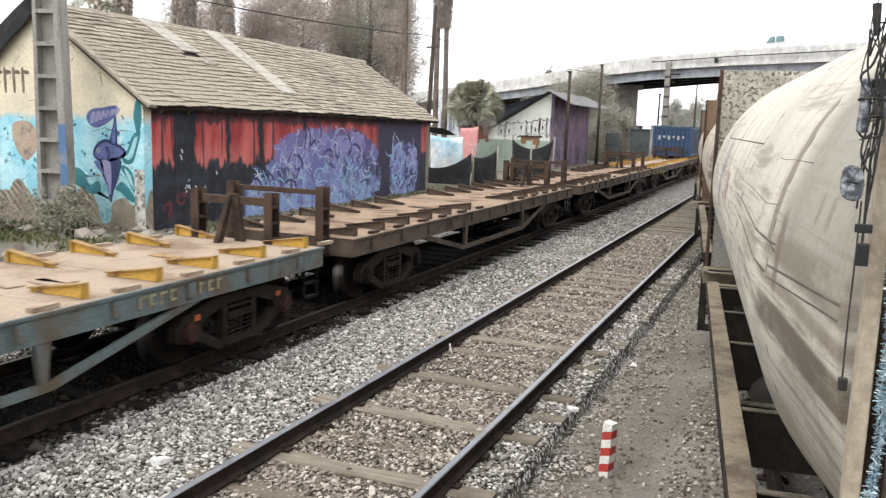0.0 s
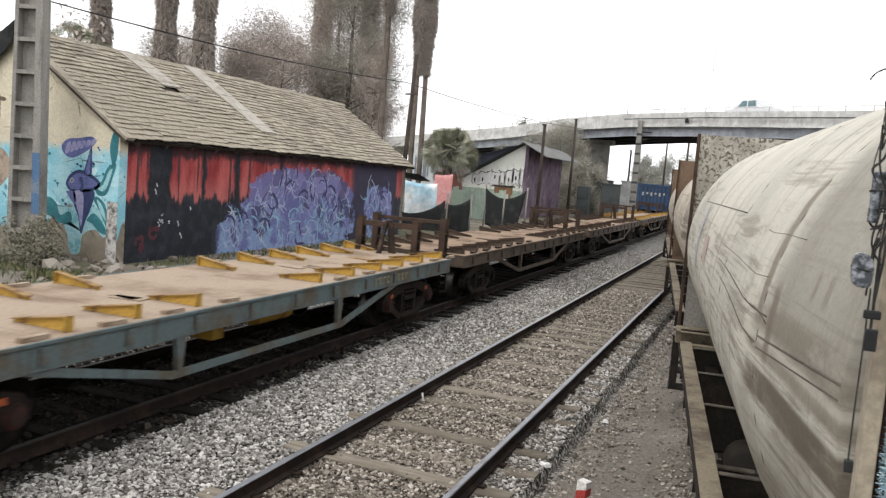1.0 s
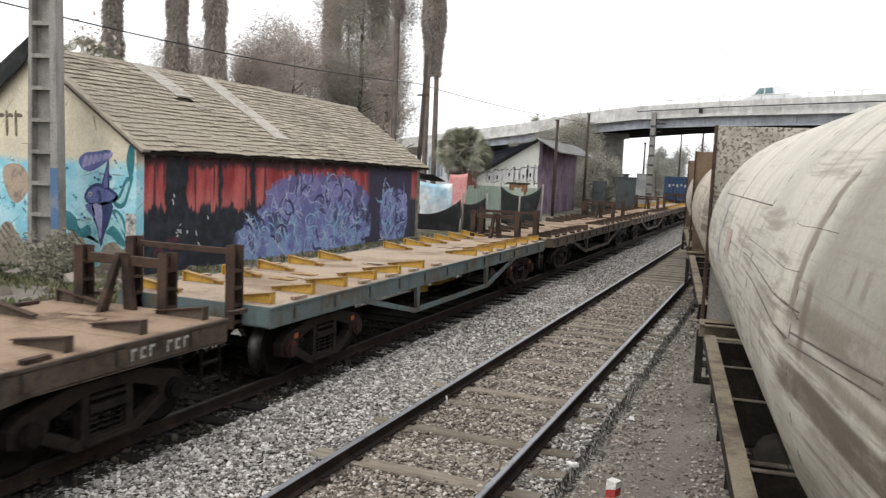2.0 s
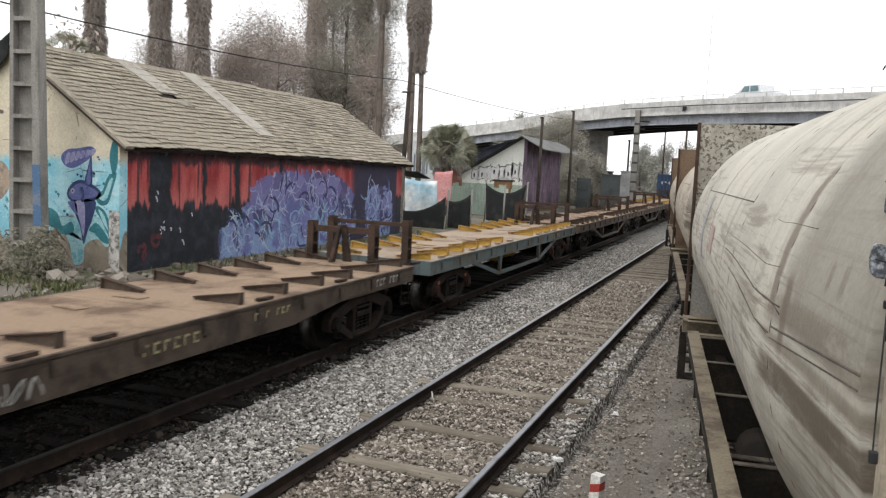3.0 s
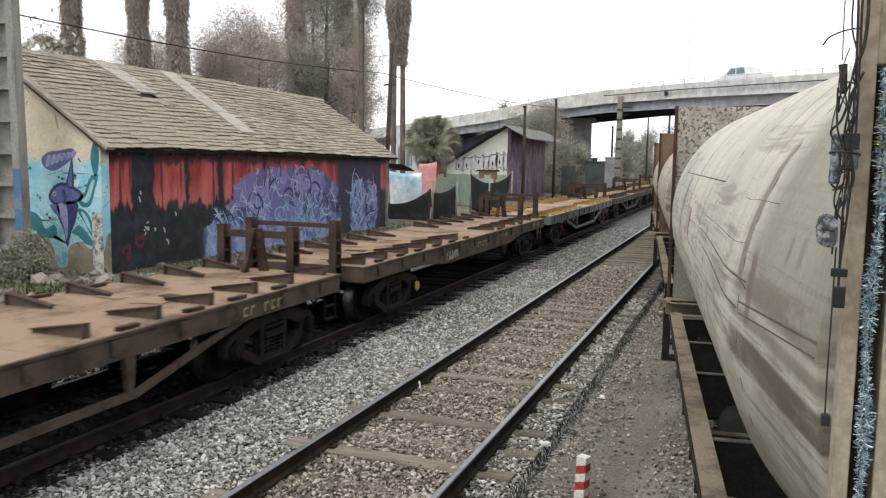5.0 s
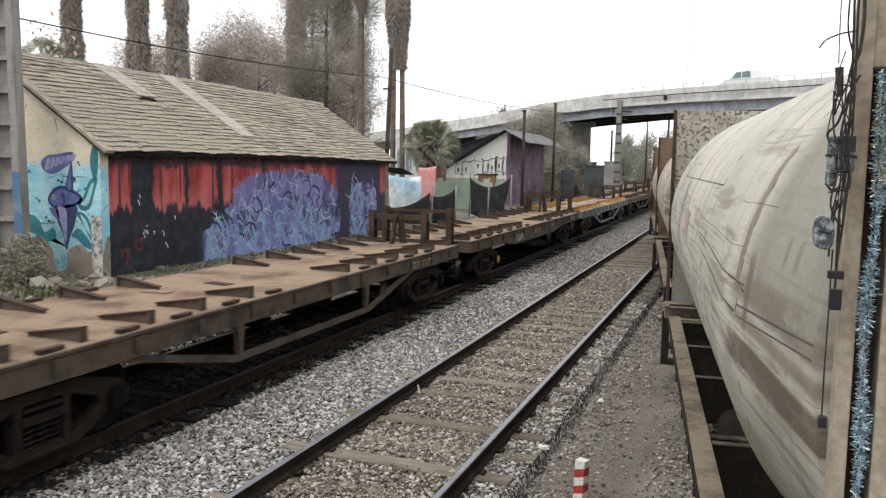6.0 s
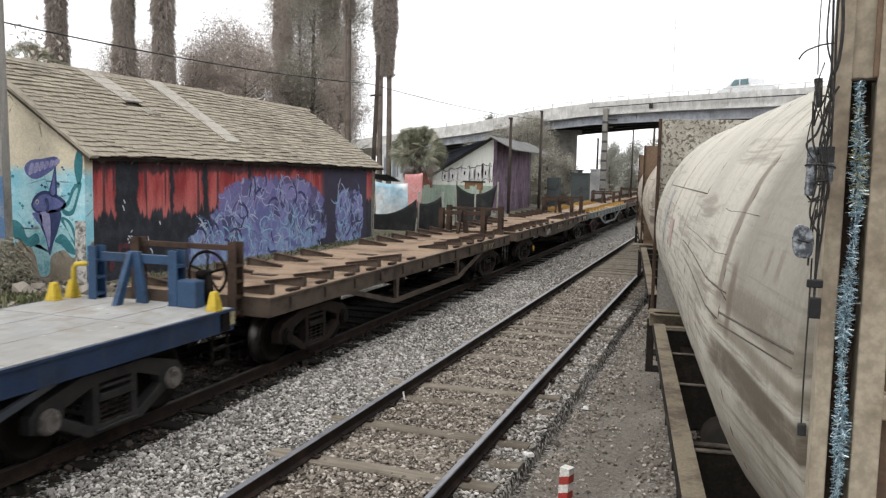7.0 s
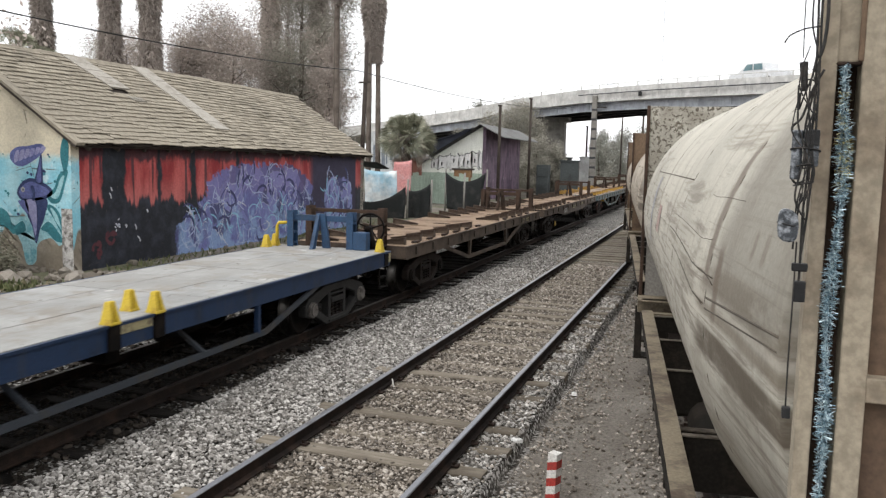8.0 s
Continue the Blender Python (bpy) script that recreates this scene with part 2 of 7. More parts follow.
# ---------- ground ----------
def ground_material():
    n = Nodes("ground_earth_and_ballast", 0.95, 0.0, 0.1)
    x, y, z = n.xyz()
    big, fine = n.noise(0.8, 6.0, 0.6), n.noise(26.0, 5.0, 0.7)
    dirt = n.mix(n.ramp(big, 0.35, 0.68), (0.172, 0.153, 0.132), (0.258, 0.237, 0.209))
    dirt = n.mix(n.ramp(fine, 0.35, 0.7), n.mix(0.45, dirt, (0.04, 0.034, 0.028)), dirt)
    cell = n.cells(21.0, out="Color")
    gap = n.cells(21.0)
    sep = n.t.nodes.new("ShaderNodeSeparateColor")
    n.link(cell, sep.inputs[0])
    st = n.mix(sep.outputs[0], (0.12, 0.113, 0.105), (0.48, 0.46, 0.435))
    st = n.mix(n.ramp(gap, 0.32, 0.62), st, (0.025, 0.022, 0.018))
    edge = n.calc("ADD", x, n.calc("MULTIPLY", n.calc("SUBTRACT", n.noise(0.9, 5.0, 0.7), 0.5), 1.6))
    bed = n.calc("MULTIPLY", n.ramp(edge, -9.9, -9.2), n.calc("SUBTRACT", 1.0, n.ramp(edge, -2.05, -1.5)))
    c = n.mix(bed, dirt, st)
    middle = n.calc("MULTIPLY", n.ramp(edge, -4.5, -4.1), n.calc("SUBTRACT", 1.0, n.ramp(edge, -2.6, -2.1)))
    c = n.mix(n.calc("MULTIPLY", middle, 0.55), c, n.mix(sep.outputs[0], (0.07, 0.056, 0.043), (0.22, 0.185, 0.15)))
    # dark strip below the flat wagons, painted in place of their shade
    shaded = n.calc("MULTIPLY", n.ramp(edge, -9.3, -8.6), n.calc("SUBTRACT", 1.0, n.ramp(edge, -6.7, -6.15)))
    c = n.mix(n.calc("MULTIPLY", shaded, 0.94), c, (0.0065, 0.0055, 0.0048))
    grass = n.calc("MULTIPLY", n.calc("SUBTRACT", 1.0, n.ramp(edge, -11.5, -10.4)), n.ramp(n.noise(0.35, 5.0, 0.6), 0.45, 0.6))
    c = n.mix(n.calc("MULTIPLY", grass, 0.6), c, (0.07, 0.08, 0.032))
    n.bump(n.calc("ADD", fine, n.calc("SUBTRACT", 1.0, gap)), 0.8, 0.025)
    return n.colour(c)


PROFILE = [(-600, 0.0), (-60, 0.0), (-16, -0.06), (-10.4, -0.1), (-9.4, -0.2), (-8.9, -0.21), (-8.0, -0.21), (-6.9, -0.21),
           (-6.2, -0.2), (-5.5, -0.19), (-4.9, -0.2), (-4.4, -0.205), (-3.4, -0.205), (-2.3, -0.205), (-2.02, -0.21), (-1.985, -0.35), (-1.925, -0.35), (-1.87, -0.265), (-1.5, -0.285),
           (-1.05, -0.285), (-0.65, -0.165), (0.5, -0.16), (3.2, -0.16), (4.2, -0.26), (8.0, -0.2), (60, 0.0), (600, 0.0)]
ground = Shape()
ys = [-300, -40, -8] + [y * 0.5 for y in range(-8, 80)] + [45, 60, 80, 120, 200, 600, 2500]
vs, fs = [], []
for y in ys:
    for x, z in PROFILE:
        vs.append((x, y, z + 0.03 * noise.noise(Vector((x * 0.9, y * 0.7, 0))) if abs(x) < 30 else z))
w = len(PROFILE)
for j in range(len(ys) - 1):
    for i in range(w - 1):
        fs.append((j * w + i, j * w + i + 1, (j + 1) * w + i + 1, (j + 1) * w + i))
ground.add(vs, fs)
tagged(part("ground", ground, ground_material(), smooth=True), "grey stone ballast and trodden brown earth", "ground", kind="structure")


def scatter(name, rects, size, material, label, flat=0.62, seed=1):
    """Loose angular stones lying on the ground, as one piece of stuff."""
    rng = np.random.default_rng(seed)
    gold = (1 + 5 ** 0.5) / 2
    ico = np.array([(-1, gold, 0), (1, gold, 0), (-1, -gold, 0), (1, -gold, 0), (0, -1, gold), (0, 1, gold), (0, -1, -gold), (0, 1, -gold),
                    (gold, 0, -1), (gold, 0, 1), (-gold, 0, -1), (-gold, 0, 1)]) / 1.9
    tri = np.array([(0, 11, 5), (0, 5, 1), (0, 1, 7), (0, 7, 10), (0, 10, 11), (1, 5, 9), (5, 11, 4), (11, 10, 2), (10, 7, 6), (7, 1, 8),
                    (3, 9, 4), (3, 4, 2), (3, 2, 6), (3, 6, 8), (3, 8, 9), (4, 9, 5), (2, 4, 11), (6, 2, 10), (8, 6, 7), (9, 8, 1)])
    px = np.array([p[0] for p in PROFILE])
    pz = np.array([p[1] for p in PROFILE])
    pos = []
    for x0, x1, y0, y1, per in rects:
        k = int((x1 - x0) * (y1 - y0) * per)
        pos.append(np.stack([rng.uniform(x0, x1, k), rng.uniform(y0, y1, k)], 1))
    pos = np.vstack(pos)
    k = len(pos)
    r = size * np.exp(rng.normal(0, 0.32, k)) / 2
    base = np.interp(pos[:, 0], px, pz) + 0.012
    pts = ico[None] * rng.uniform(0.65, 1.25, (k, 12, 1))
    pts *= np.stack([rng.uniform(0.8, 1.35, k), rng.uniform(0.7, 1.2, k), rng.uniform(flat - 0.15, flat + 0.2, k)], 1)[:, None]
    for i, j in ((1, 2), (0, 2)):
        a = rng.uniform(-0.6, 0.6, k)
        ca, sa = np.cos(a)[:, None], np.sin(a)[:, None]
        u_, v_ = pts[..., i] * ca - pts[..., j] * sa, pts[..., i] * sa + pts[..., j] * ca
        pts[..., i], pts[..., j] = u_, v_
    a = rng.uniform(0, 6.28, k)
    ca, sa = np.cos(a)[:, None], np.sin(a)[:, None]
    pts = np.stack([pts[..., 0] * ca - pts[..., 1] * sa, pts[..., 0] * sa + pts[..., 1] * ca, pts[..., 2]], -1)
    pts = pts * r[:, None, None] + np.stack([pos[:, 0], pos[:, 1], base + r * rng.uniform(-0.1, 0.55, k)], 1)[:, None]
    faces = (tri[None] + 12 * np.arange(k)[:, None, None]).reshape(-1, 3)
    me = bpy.data.meshes.new(name)
    me.from_pydata(pts.reshape(-1, 3).tolist(), [], faces.tolist())
    me.materials.append(material)
    return tagged(new(name, me), label, "gravel", kind="stuff")


scatter("ballast_gravel", [(-6.15, -4.35, 5.0, 14, 1080), (-6.15, -4.35, 14, 24, 620), (-6.15, -4.35, 24, 40, 150), (-2.45, -2.03, 5.5, 20, 700)],
        0.036, STONES, "pale grey crushed ballast stones between the tracks", seed=3)
scatter("track_gravel", [(-4.25, -2.5, 5.0, 14, 780), (-4.25, -2.5, 14, 26, 420)], 0.036, STONES_BROWN,
        "brownish ballast stones between the sleepers", seed=4)
scatter("oily_gravel", [(-9.2, -6.2, 4.0, 16, 120)], 0.055, SHADED_STONES, "dark ballast under the wagons, shade put into its colour", seed=5)
scatter("path_pebbles", [(-1.9, -0.2, 5.5, 20, 45), (-2.6, -2.03, 5.5, 20, 160), (-1.86, -1.5, 5.5, 22, 300), (-1.5, -1.2, 5.5, 22, 90), (-0.85, -0.2, 4.5, 18, 150), (-0.75, 0.6, 4.5, 16, 90)], 0.032, STONES_BROWN,
        "small stones on the trodden earth path", seed=6)


# ---------- tracks ----------
def rail_shapes(x, y0, y1):
    foot = Shape().prism([(-0.065, -0.155), (0.065, -0.155), (0.065, -0.142), (0.014, -0.125), (0.011, -0.045), (0.034, -0.035), (0.034, -0.012),
                          (-0.034, -0.012), (-0.034, -0.035), (-0.011, -0.045), (-0.014, -0.125), (-0.065, -0.142)], y0, y1, "y")
    head = Shape().prism([(-0.034, -0.012), (0.034, -0.012), (0.034, -0.006), (0.026, 0.0), (-0.026, 0.0), (-0.034, -0.006)], y0, y1, "y")
    return foot, head


def track(name, cx, y0, y1, label, sleeper_mat, spacing, turn=0.0, first=0.3, count=70, seed=1, head_mat=None, sink=0.0):
    rng = random.Random(seed)
    t = thing(name, label, "railway track", kind="structure", m=pose(cx, 0, 0, 0, 0, turn))
    for side in (-0.8725, 0.8725):
        foot, head = rail_shapes(0, y0 - 34.0, y1)
        r = part("rail", foot, RAIL_SIDE, t, "rust-brown steel rail", m=pose(side, 0, 0))
        part("rail_head", head, head_mat or RAIL_TOP, r, "polished running surface")
    meshes = []
    for k in range(4):
        sh = Shape()
        n = 7
        rings = []
        for i in range(n):
            x = -1.32 + 2.64 * i / (n - 1)
            j = [rng.uniform(-0.012, 0.012) for _ in range(6)]
            rings.append([(x, -0.115 + j[0], -0.10), (x, -0.118 + j[1], -0.012 + j[4] * 0.6), (x, -0.10 + j[1], j[4] * 0.6),
                          (x, 0.10 + j[2], j[5] * 0.6), (x, 0.118 + j[2], -0.012 + j[5] * 0.6), (x, 0.115 + j[3], -0.10)])
        sh.rings(rings)
        sh.f += [tuple(range(6))[::-1], tuple(range((n - 1) * 6, n * 6))]
        meshes.append(sh.mesh("sleeper", sleeper_mat))
    y = y0 + first
    k = 0
    while k < count and y < y1:
        part("sleeper", meshes[k % 4], None, t, m=pose(rng.uniform(-0.08, 0.08), y, -0.158 - sink - rng.uniform(0, 0.042), 0, rng.uniform(-0.4, 0.4), rng.uniform(-2, 2)))
        y += spacing + rng.uniform(-0.07, 0.07)
        k += 1
    for k in range(44):
        part("sleeper", meshes[k % 4], None, t, m=pose(0.05 * math.sin(k * 2.3), y0 + first - spacing * (k + 1), -0.18 - sink, 0, 0, 1.5 * math.sin(k * 1.7)))
    clip = Shape()
    for q in (-1, 1):
        clip.box(-0.05 + 0.085 * q, 0.05 + 0.085 * q, -0.045, 0.045, -0.157, -0.135)
        clip.tube((0.078 * q, 0, -0.135), (0.078 * q, 0, -0.105), 0.018, 6)
    me = clip.mesh("rail_fastening", RAIL_SIDE)
    y, k = y0 + first, 0
    while k < min(count, 30) and y < y1:
        for side in (-0.8725, 0.8725):
            part("rail_fastening", me, None, t, m=pose(side, y, 0))
        y += spacing
        k += 1
    return t


track("track_1", -3.3875, 3.0, 160, "worn railway track with polished rails on old timber sleepers", SLEEPER, 0.72, 0.0, 0.35, 80, 2)
track("track_2", -7.5, 1.0, 160, "shade-darkened railway track under the rolling flat wagons", SLEEPER_SHADED, 0.72, 0.0, 0.3, 60, 3, RAIL_DULL)
track("track_3", 1.95, -6.0, 48, "rusty siding track under the standing tank wagons", SLEEPER_SHADED, 0.75, 6.5, 0.3, 60, 4, RAIL_SIDE, 0.09)

# ---------- flat wagons ----------
RAIL_X, LENGTH, PITCH, DECK, HALF = -7.5, 13.68, 14.6, 1.13, 1.30


def wheelset_mesh_parts(parent, y, wheel_hub):
    """One axle with both wheels, its centre at the axle so that it can roll."""
    sh = Shape().tube((-1.12, 0, 0), (1.12, 0, 0), 0.075, 10)
    treads = []
    for s in (-1, 1):
        xs = [(0.74 * s, 0.46), (0.785 * s, 0.46), (0.80 * s, 0.43), (0.93 * s, 0.425), (0.93 * s, 0.37), (0.89 * s, 0.33), (0.86 * s, 0.14), (0.92 * s, 0.13),
              (0.92 * s, 0.07)]
        rings = [[(x, r * math.cos(a), r * math.sin(a)) for a in [2 * math.pi * i / 28 for i in range(28)]] for x, r in xs]
        sh.rings(rings)
        inner = [[(x, r * math.cos(a), r * math.sin(a)) for a in [2 * math.pi * i / 28 for i in range(28)]] for x, r in
                 [(0.74 * s, 0.46), (0.74 * s, 0.36), (0.80 * s, 0.30), (0.80 * s, 0.12), (0.70 * s, 0.11), (0.70 * s, 0.07)]]
        sh.rings(inner)
        treads.append(Shape().rings([[(x, r * math.cos(a), r * math.sin(a)) for a in [2 * math.pi * i / 28 for i in range(28)]] for x, r in
                     [(0.738 * s, 0.432), (0.738 * s, 0.4625), (0.787 * s, 0.4625), (0.802 * s, 0.4325), (0.925 * s, 0.4275)]]))
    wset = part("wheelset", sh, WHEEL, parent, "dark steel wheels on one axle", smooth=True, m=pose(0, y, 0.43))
    return wset, treads


def bogie(parent, yc, frame_mat, hub_mat, dab=False):
    b = part("bogie", Shape().box(-0.95, 0.95, -0.2, 0.2, 0.42, 0.68).box(-0.3, 0.3, -0.25, 0.25, 0.62, 0.82), frame_mat, parent, "heavy cast steel bogie", m=pose(0, yc, 0))
    side = [(-1.22, 0.50), (-1.22, 0.36), (-1.08, 0.29), (-0.84, 0.30), (-0.62, 0.20), (-0.38, 0.12), (0.38, 0.12), (0.62, 0.20), (0.84, 0.30), (1.08, 0.29),
            (1.22, 0.36), (1.22, 0.50), (1.05, 0.60), (0.55, 0.74), (0.25, 0.78), (-0.25, 0.78), (-0.55, 0.74), (-1.05, 0.60)]
    for s in (-1, 1):
        # the cast side frame: top chord, bottom chord, columns and pedestals round its openings
        sf = Shape()
        x0, x1 = 1.06 * s - 0.07, 1.06 * s + 0.07
        sf.prism([(-1.2, 0.52), (-1.2, 0.34), (-0.98, 0.28), (-0.78, 0.32), (-0.74, 0.54)], x0, x1)
        sf.prism([(1.2, 0.52), (1.2, 0.34), (0.98, 0.28), (0.78, 0.32), (0.74, 0.54)], x0, x1)
        sf.prism([(-1.2, 0.50), (-0.74, 0.50), (-0.3, 0.64), (0.3, 0.64), (0.74, 0.50), (1.2, 0.50), (1.08, 0.62), (0.5, 0.77), (-0.5, 0.77), (-1.08, 0.62)], x0, x1)
        sf.prism([(-0.80, 0.42), (-0.86, 0.30), (-0.42, 0.08), (0.42, 0.08), (0.86, 0.30), (0.80, 0.42), (0.36, 0.19), (-0.36, 0.19)], x0, x1)
        for q in (-1, 1):
            sf.box(x0, x1, 0.30 * q - 0.05, 0.30 * q + 0.05, 0.15, 0.66)
        sf.box(x0 - 0.02, x1 + 0.02, -0.33, 0.33, 0.105, 0.145)
        sf.box(x0 - 0.03, x1 + 0.03, -0.27, 0.27, 0.44, 0.53)
        sf.box(x0 - 0.015, x1 + 0.015, -0.24, 0.24, 0.57, 0.61)
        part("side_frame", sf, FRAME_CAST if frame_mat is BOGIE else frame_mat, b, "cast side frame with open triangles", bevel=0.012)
        for yy in (-0.17, 0.0, 0.17):
            coil = [(1.06 * s + 0.062 * math.cos(a), yy + 0.062 * math.sin(a), 0.15 + 0.29 * a / (2 * math.pi * 5)) for a in [2 * math.pi * i / 12 for i in range(61)]]
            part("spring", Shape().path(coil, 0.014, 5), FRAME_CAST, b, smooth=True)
        for q in (-1, 1):
            y = 0.975 * q
            hub = Shape().tube((1.10 * s, y, 0.42), (1.17 * s, y, 0.42), 0.135, 14).tube((1.17 * s, y, 0.42), (1.20 * s, y, 0.42), 0.105, 14)
            part("axle_box", hub, hub_mat, b, bevel=0.01)
            if dab:
                part("paint_dab", Shape().box(1.135 * s, 1.145 * s, y * 0.86 - 0.05, y * 0.86 + 0.05, 0.55, 0.62), ORANGE, b, "orange paint dab")
    return b


def ibeam_wedge(h=0.15, length=0.74):
    """A tapered bracket: web, top flange and closing plate at its tall outer end."""
    web = Shape().prism([(0, 0), (0, h), (-length, 0.035), (-length, 0)], -0.009, 0.009, "y")
    web.box(-0.012, 0.0, -0.06, 0.06, 0, h)
    cap = Shape()
    cap.add([(0.006, -0.05, h), (0.006, 0.05, h), (-length, 0.05, 0.035), (-length, -0.05, 0.035),
             (0.006, -0.05, h + 0.012), (0.006, 0.05, h + 0.012), (-length, 0.05, 0.047), (-length, -0.05, 0.047)],
            [(0, 1, 2, 3), (7, 6, 5, 4), (0, 4, 5, 1), (1, 5, 6, 2), (2, 6, 7, 3), (3, 7, 4, 0)])
    return web, cap


def channel_post(parent, mat, x, y, z0, z1):
    """A post of two flanges and a web, its open side crossed by rungs."""
    sh = Shape().box(x - 0.07, x + 0.07, y - 0.105, y - 0.085, z0, z1).box(x - 0.07, x + 0.07, y + 0.085, y + 0.105, z0, z1)
    sh.box(x - 0.07, x - 0.05, y - 0.085, y + 0.085, z0, z1)
    post = part("post", sh, mat, parent, "open channel steel post")
    for k in range(int((z1 - z0) / 0.23)):
        z = z0 + 0.06 + k * 0.23
        part("rung", Shape().box(x - 0.05, x + 0.065, y - 0.085, y + 0.085, z, z + 0.04), mat, post)


def trestle(parent, mat, y):
    """End frame of a flat wagon: two ladder posts, a beam and a raking bracket."""
    for x in (-0.82, 0.52):
        channel_post(parent, mat, x, y, DECK, 1.88)
    part("cross_beam", Shape().box(-0.725, 0.425, y - 0.04, y + 0.04, 1.68, 1.80), mat, parent, bevel=0.006)
    x = -0.12
    part("raking_brace", Shape().prism([(y - 0.02, 1.84), (y - 0.10, 1.84), (y - 0.42, DECK), (y - 0.28, DECK)], x - 0.10, x - 0.02), mat, parent, "raking steel brace", bevel=0.006)
    part("upright_brace", Shape().prism([(x - 0.03, 1.84), (x + 0.08, 1.84), (x + 0.20, DECK), (x + 0.03, DECK)], y - 0.09, y - 0.02, "y"), mat, parent, bevel=0.006)


def end_posts(parent, mat, y):
    for s in (-1, 1):
        channel_post(parent, mat, (0.78 if s > 0 else -0.92), y, 0.82, 1.93)
    part("cross_beam", Shape().box(-0.83, 0.69, y - 0.03, y + 0.03, 1.80, 1.88), mat, parent, bevel=0.006)


def flat_wagon(label, deck_mat, sill_mat, wedge_mat, frame_mat, style, hub_mat, post_mat, seed, group="train of flat wagons"):
    """A bogie flat wagon, its origin on the rail top under the rear end of its deck; it runs towards +y."""
    rng = random.Random(seed)
    w = thing("flat_wagon", label, "flat wagon", group)
    # side sills, end beams and the floor between them
    for s in (-1, 1):
        sh = Shape()
        lo = 0.86
        if style == "fish":
            mid = LENGTH / 2
            poly = [(0, DECK), (0, 0.87), (2.6, 0.87), (4.3, 0.70), (LENGTH - 4.3, 0.70), (LENGTH - 2.6, 0.87), (LENGTH, 0.87), (LENGTH, DECK)]
            sh.prism(poly, s * HALF - 0.012 - 0.012 * s, s * HALF + 0.012 - 0.012 * s)
        else:
            sh.box(s * HALF - 0.012 - 0.012 * s, s * HALF + 0.012 - 0.012 * s, 0, LENGTH, lo, DECK)
        part("side_sill", sh, sill_mat, w)
        part("lower_flange", Shape().box(s * HALF - 0.10 * (s > 0), s * HALF + 0.10 * (s < 0), 0, LENGTH, lo - 0.016, lo - 0.001), sill_mat, w)
        part("edge_angle", Shape().box(s * (HALF + 0.014) - 0.013, s * (HALF + 0.014) + 0.013, 0, LENGTH, DECK - 0.028, DECK + 0.004), sill_mat, w)
        if style != "blue":
            pk = Shape().box(-0.02, 0.028, -0.06, 0.06, -0.09, 0.08)
            me = pk.mesh("stake_pocket", sill_mat)
            for k in range(12):
                part("stake_pocket", me, None, w, m=pose(s * (HALF + 0.004), 0.62 + k * 1.13, 1.0, 0, 0, 0 if s > 0 else 180))
    part("end_beam", Shape().box(-HALF + 0.03, HALF - 0.03, -0.0, 0.02, 0.84, DECK).box(-HALF + 0.03, HALF - 0.03, 0.0, 0.12, 0.84, 0.86), sill_mat, w)
    part("end_beam", Shape().box(-HALF + 0.03, HALF - 0.03, LENGTH - 0.02, LENGTH, 0.84, DECK), sill_mat, w)
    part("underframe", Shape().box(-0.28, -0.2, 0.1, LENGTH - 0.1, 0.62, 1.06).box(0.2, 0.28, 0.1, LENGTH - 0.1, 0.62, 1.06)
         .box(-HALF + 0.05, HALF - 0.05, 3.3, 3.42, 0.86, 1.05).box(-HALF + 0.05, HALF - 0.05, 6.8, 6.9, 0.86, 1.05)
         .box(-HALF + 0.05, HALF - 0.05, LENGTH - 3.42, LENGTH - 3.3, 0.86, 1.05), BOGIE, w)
    # deck plates or boards, each its own piece
    if style == "blue":
        edges = [0.0]
        while edges[-1] < LENGTH - 1.0:
            edges.append(edges[-1] + rng.uniform(1.05, 1.35))
        edges[-1] = LENGTH
        for a, b in zip(edges, edges[1:]):
            for x0, x1 in ((-HALF + 0.03, -0.435), (-0.42, 0.435), (0.45, HALF - 0.03)):
                z = rng.uniform(0, 0.006)
                part("deck_board", Shape().box(x0, x1, a + 0.007, b - 0.007, DECK - 0.045, DECK + 0.002 + z), deck_mat, w)
    else:
        nplates = 9
        for k in range(nplates):
            a, b = LENGTH * k / nplates, LENGTH * (k + 1) / nplates
            z = rng.uniform(-0.002, 0.004)
            part("deck_plate", Shape().box(-HALF + 0.03, HALF - 0.03, a + 0.004, b - 0.004, DECK - 0.03, DECK + z), deck_mat, w)
        web, cap = ibeam_wedge()
        wm, cm = web.mesh("bracket", wedge_mat[0]), cap.mesh("bracket_flange", wedge_mat[1])
        pad = Shape().box(-0.04, 0.04, -0.16, 0.16, 0, 0.045).box(-0.055, 0.055, -0.02, 0.02, 0, 0.03).mesh("pad", deck_mat if wedge_mat[0] is YELLOW_OLD else wedge_mat[1])
        ypos = [0.28 + i for i in range(5)] + [5.35, 8.3] + [LENGTH - 0.25 - i for i in range(5)]
        for y in ypos:
            for s in (-1, 1):
                j = rng.uniform(-0.03, 0.03)
                bk = part("bracket", wm, None, w, m=pose(s * (HALF - 0.14), y + j, DECK + 0.003, 0, 0, (0 if s > 0 else 180) + rng.uniform(-2, 2)))
                part("bracket_flange", cm, None, bk)
        for y in ypos:
            for s in (-1, 1):
                if rng.random() < 0.86:
                    part("pad", pad, None, w, m=pose(s * (HALF - 0.10), y + 0.53 + rng.uniform(-0.05, 0.05), DECK + 0.003, 0, 0, rng.uniform(-5, 5)))
        # loose plates and scraps that lie welded on the floor
        for k in range(9):
            x, y = rng.uniform(-0.4, 0.4), rng.uniform(0.6, LENGTH - 0.6)
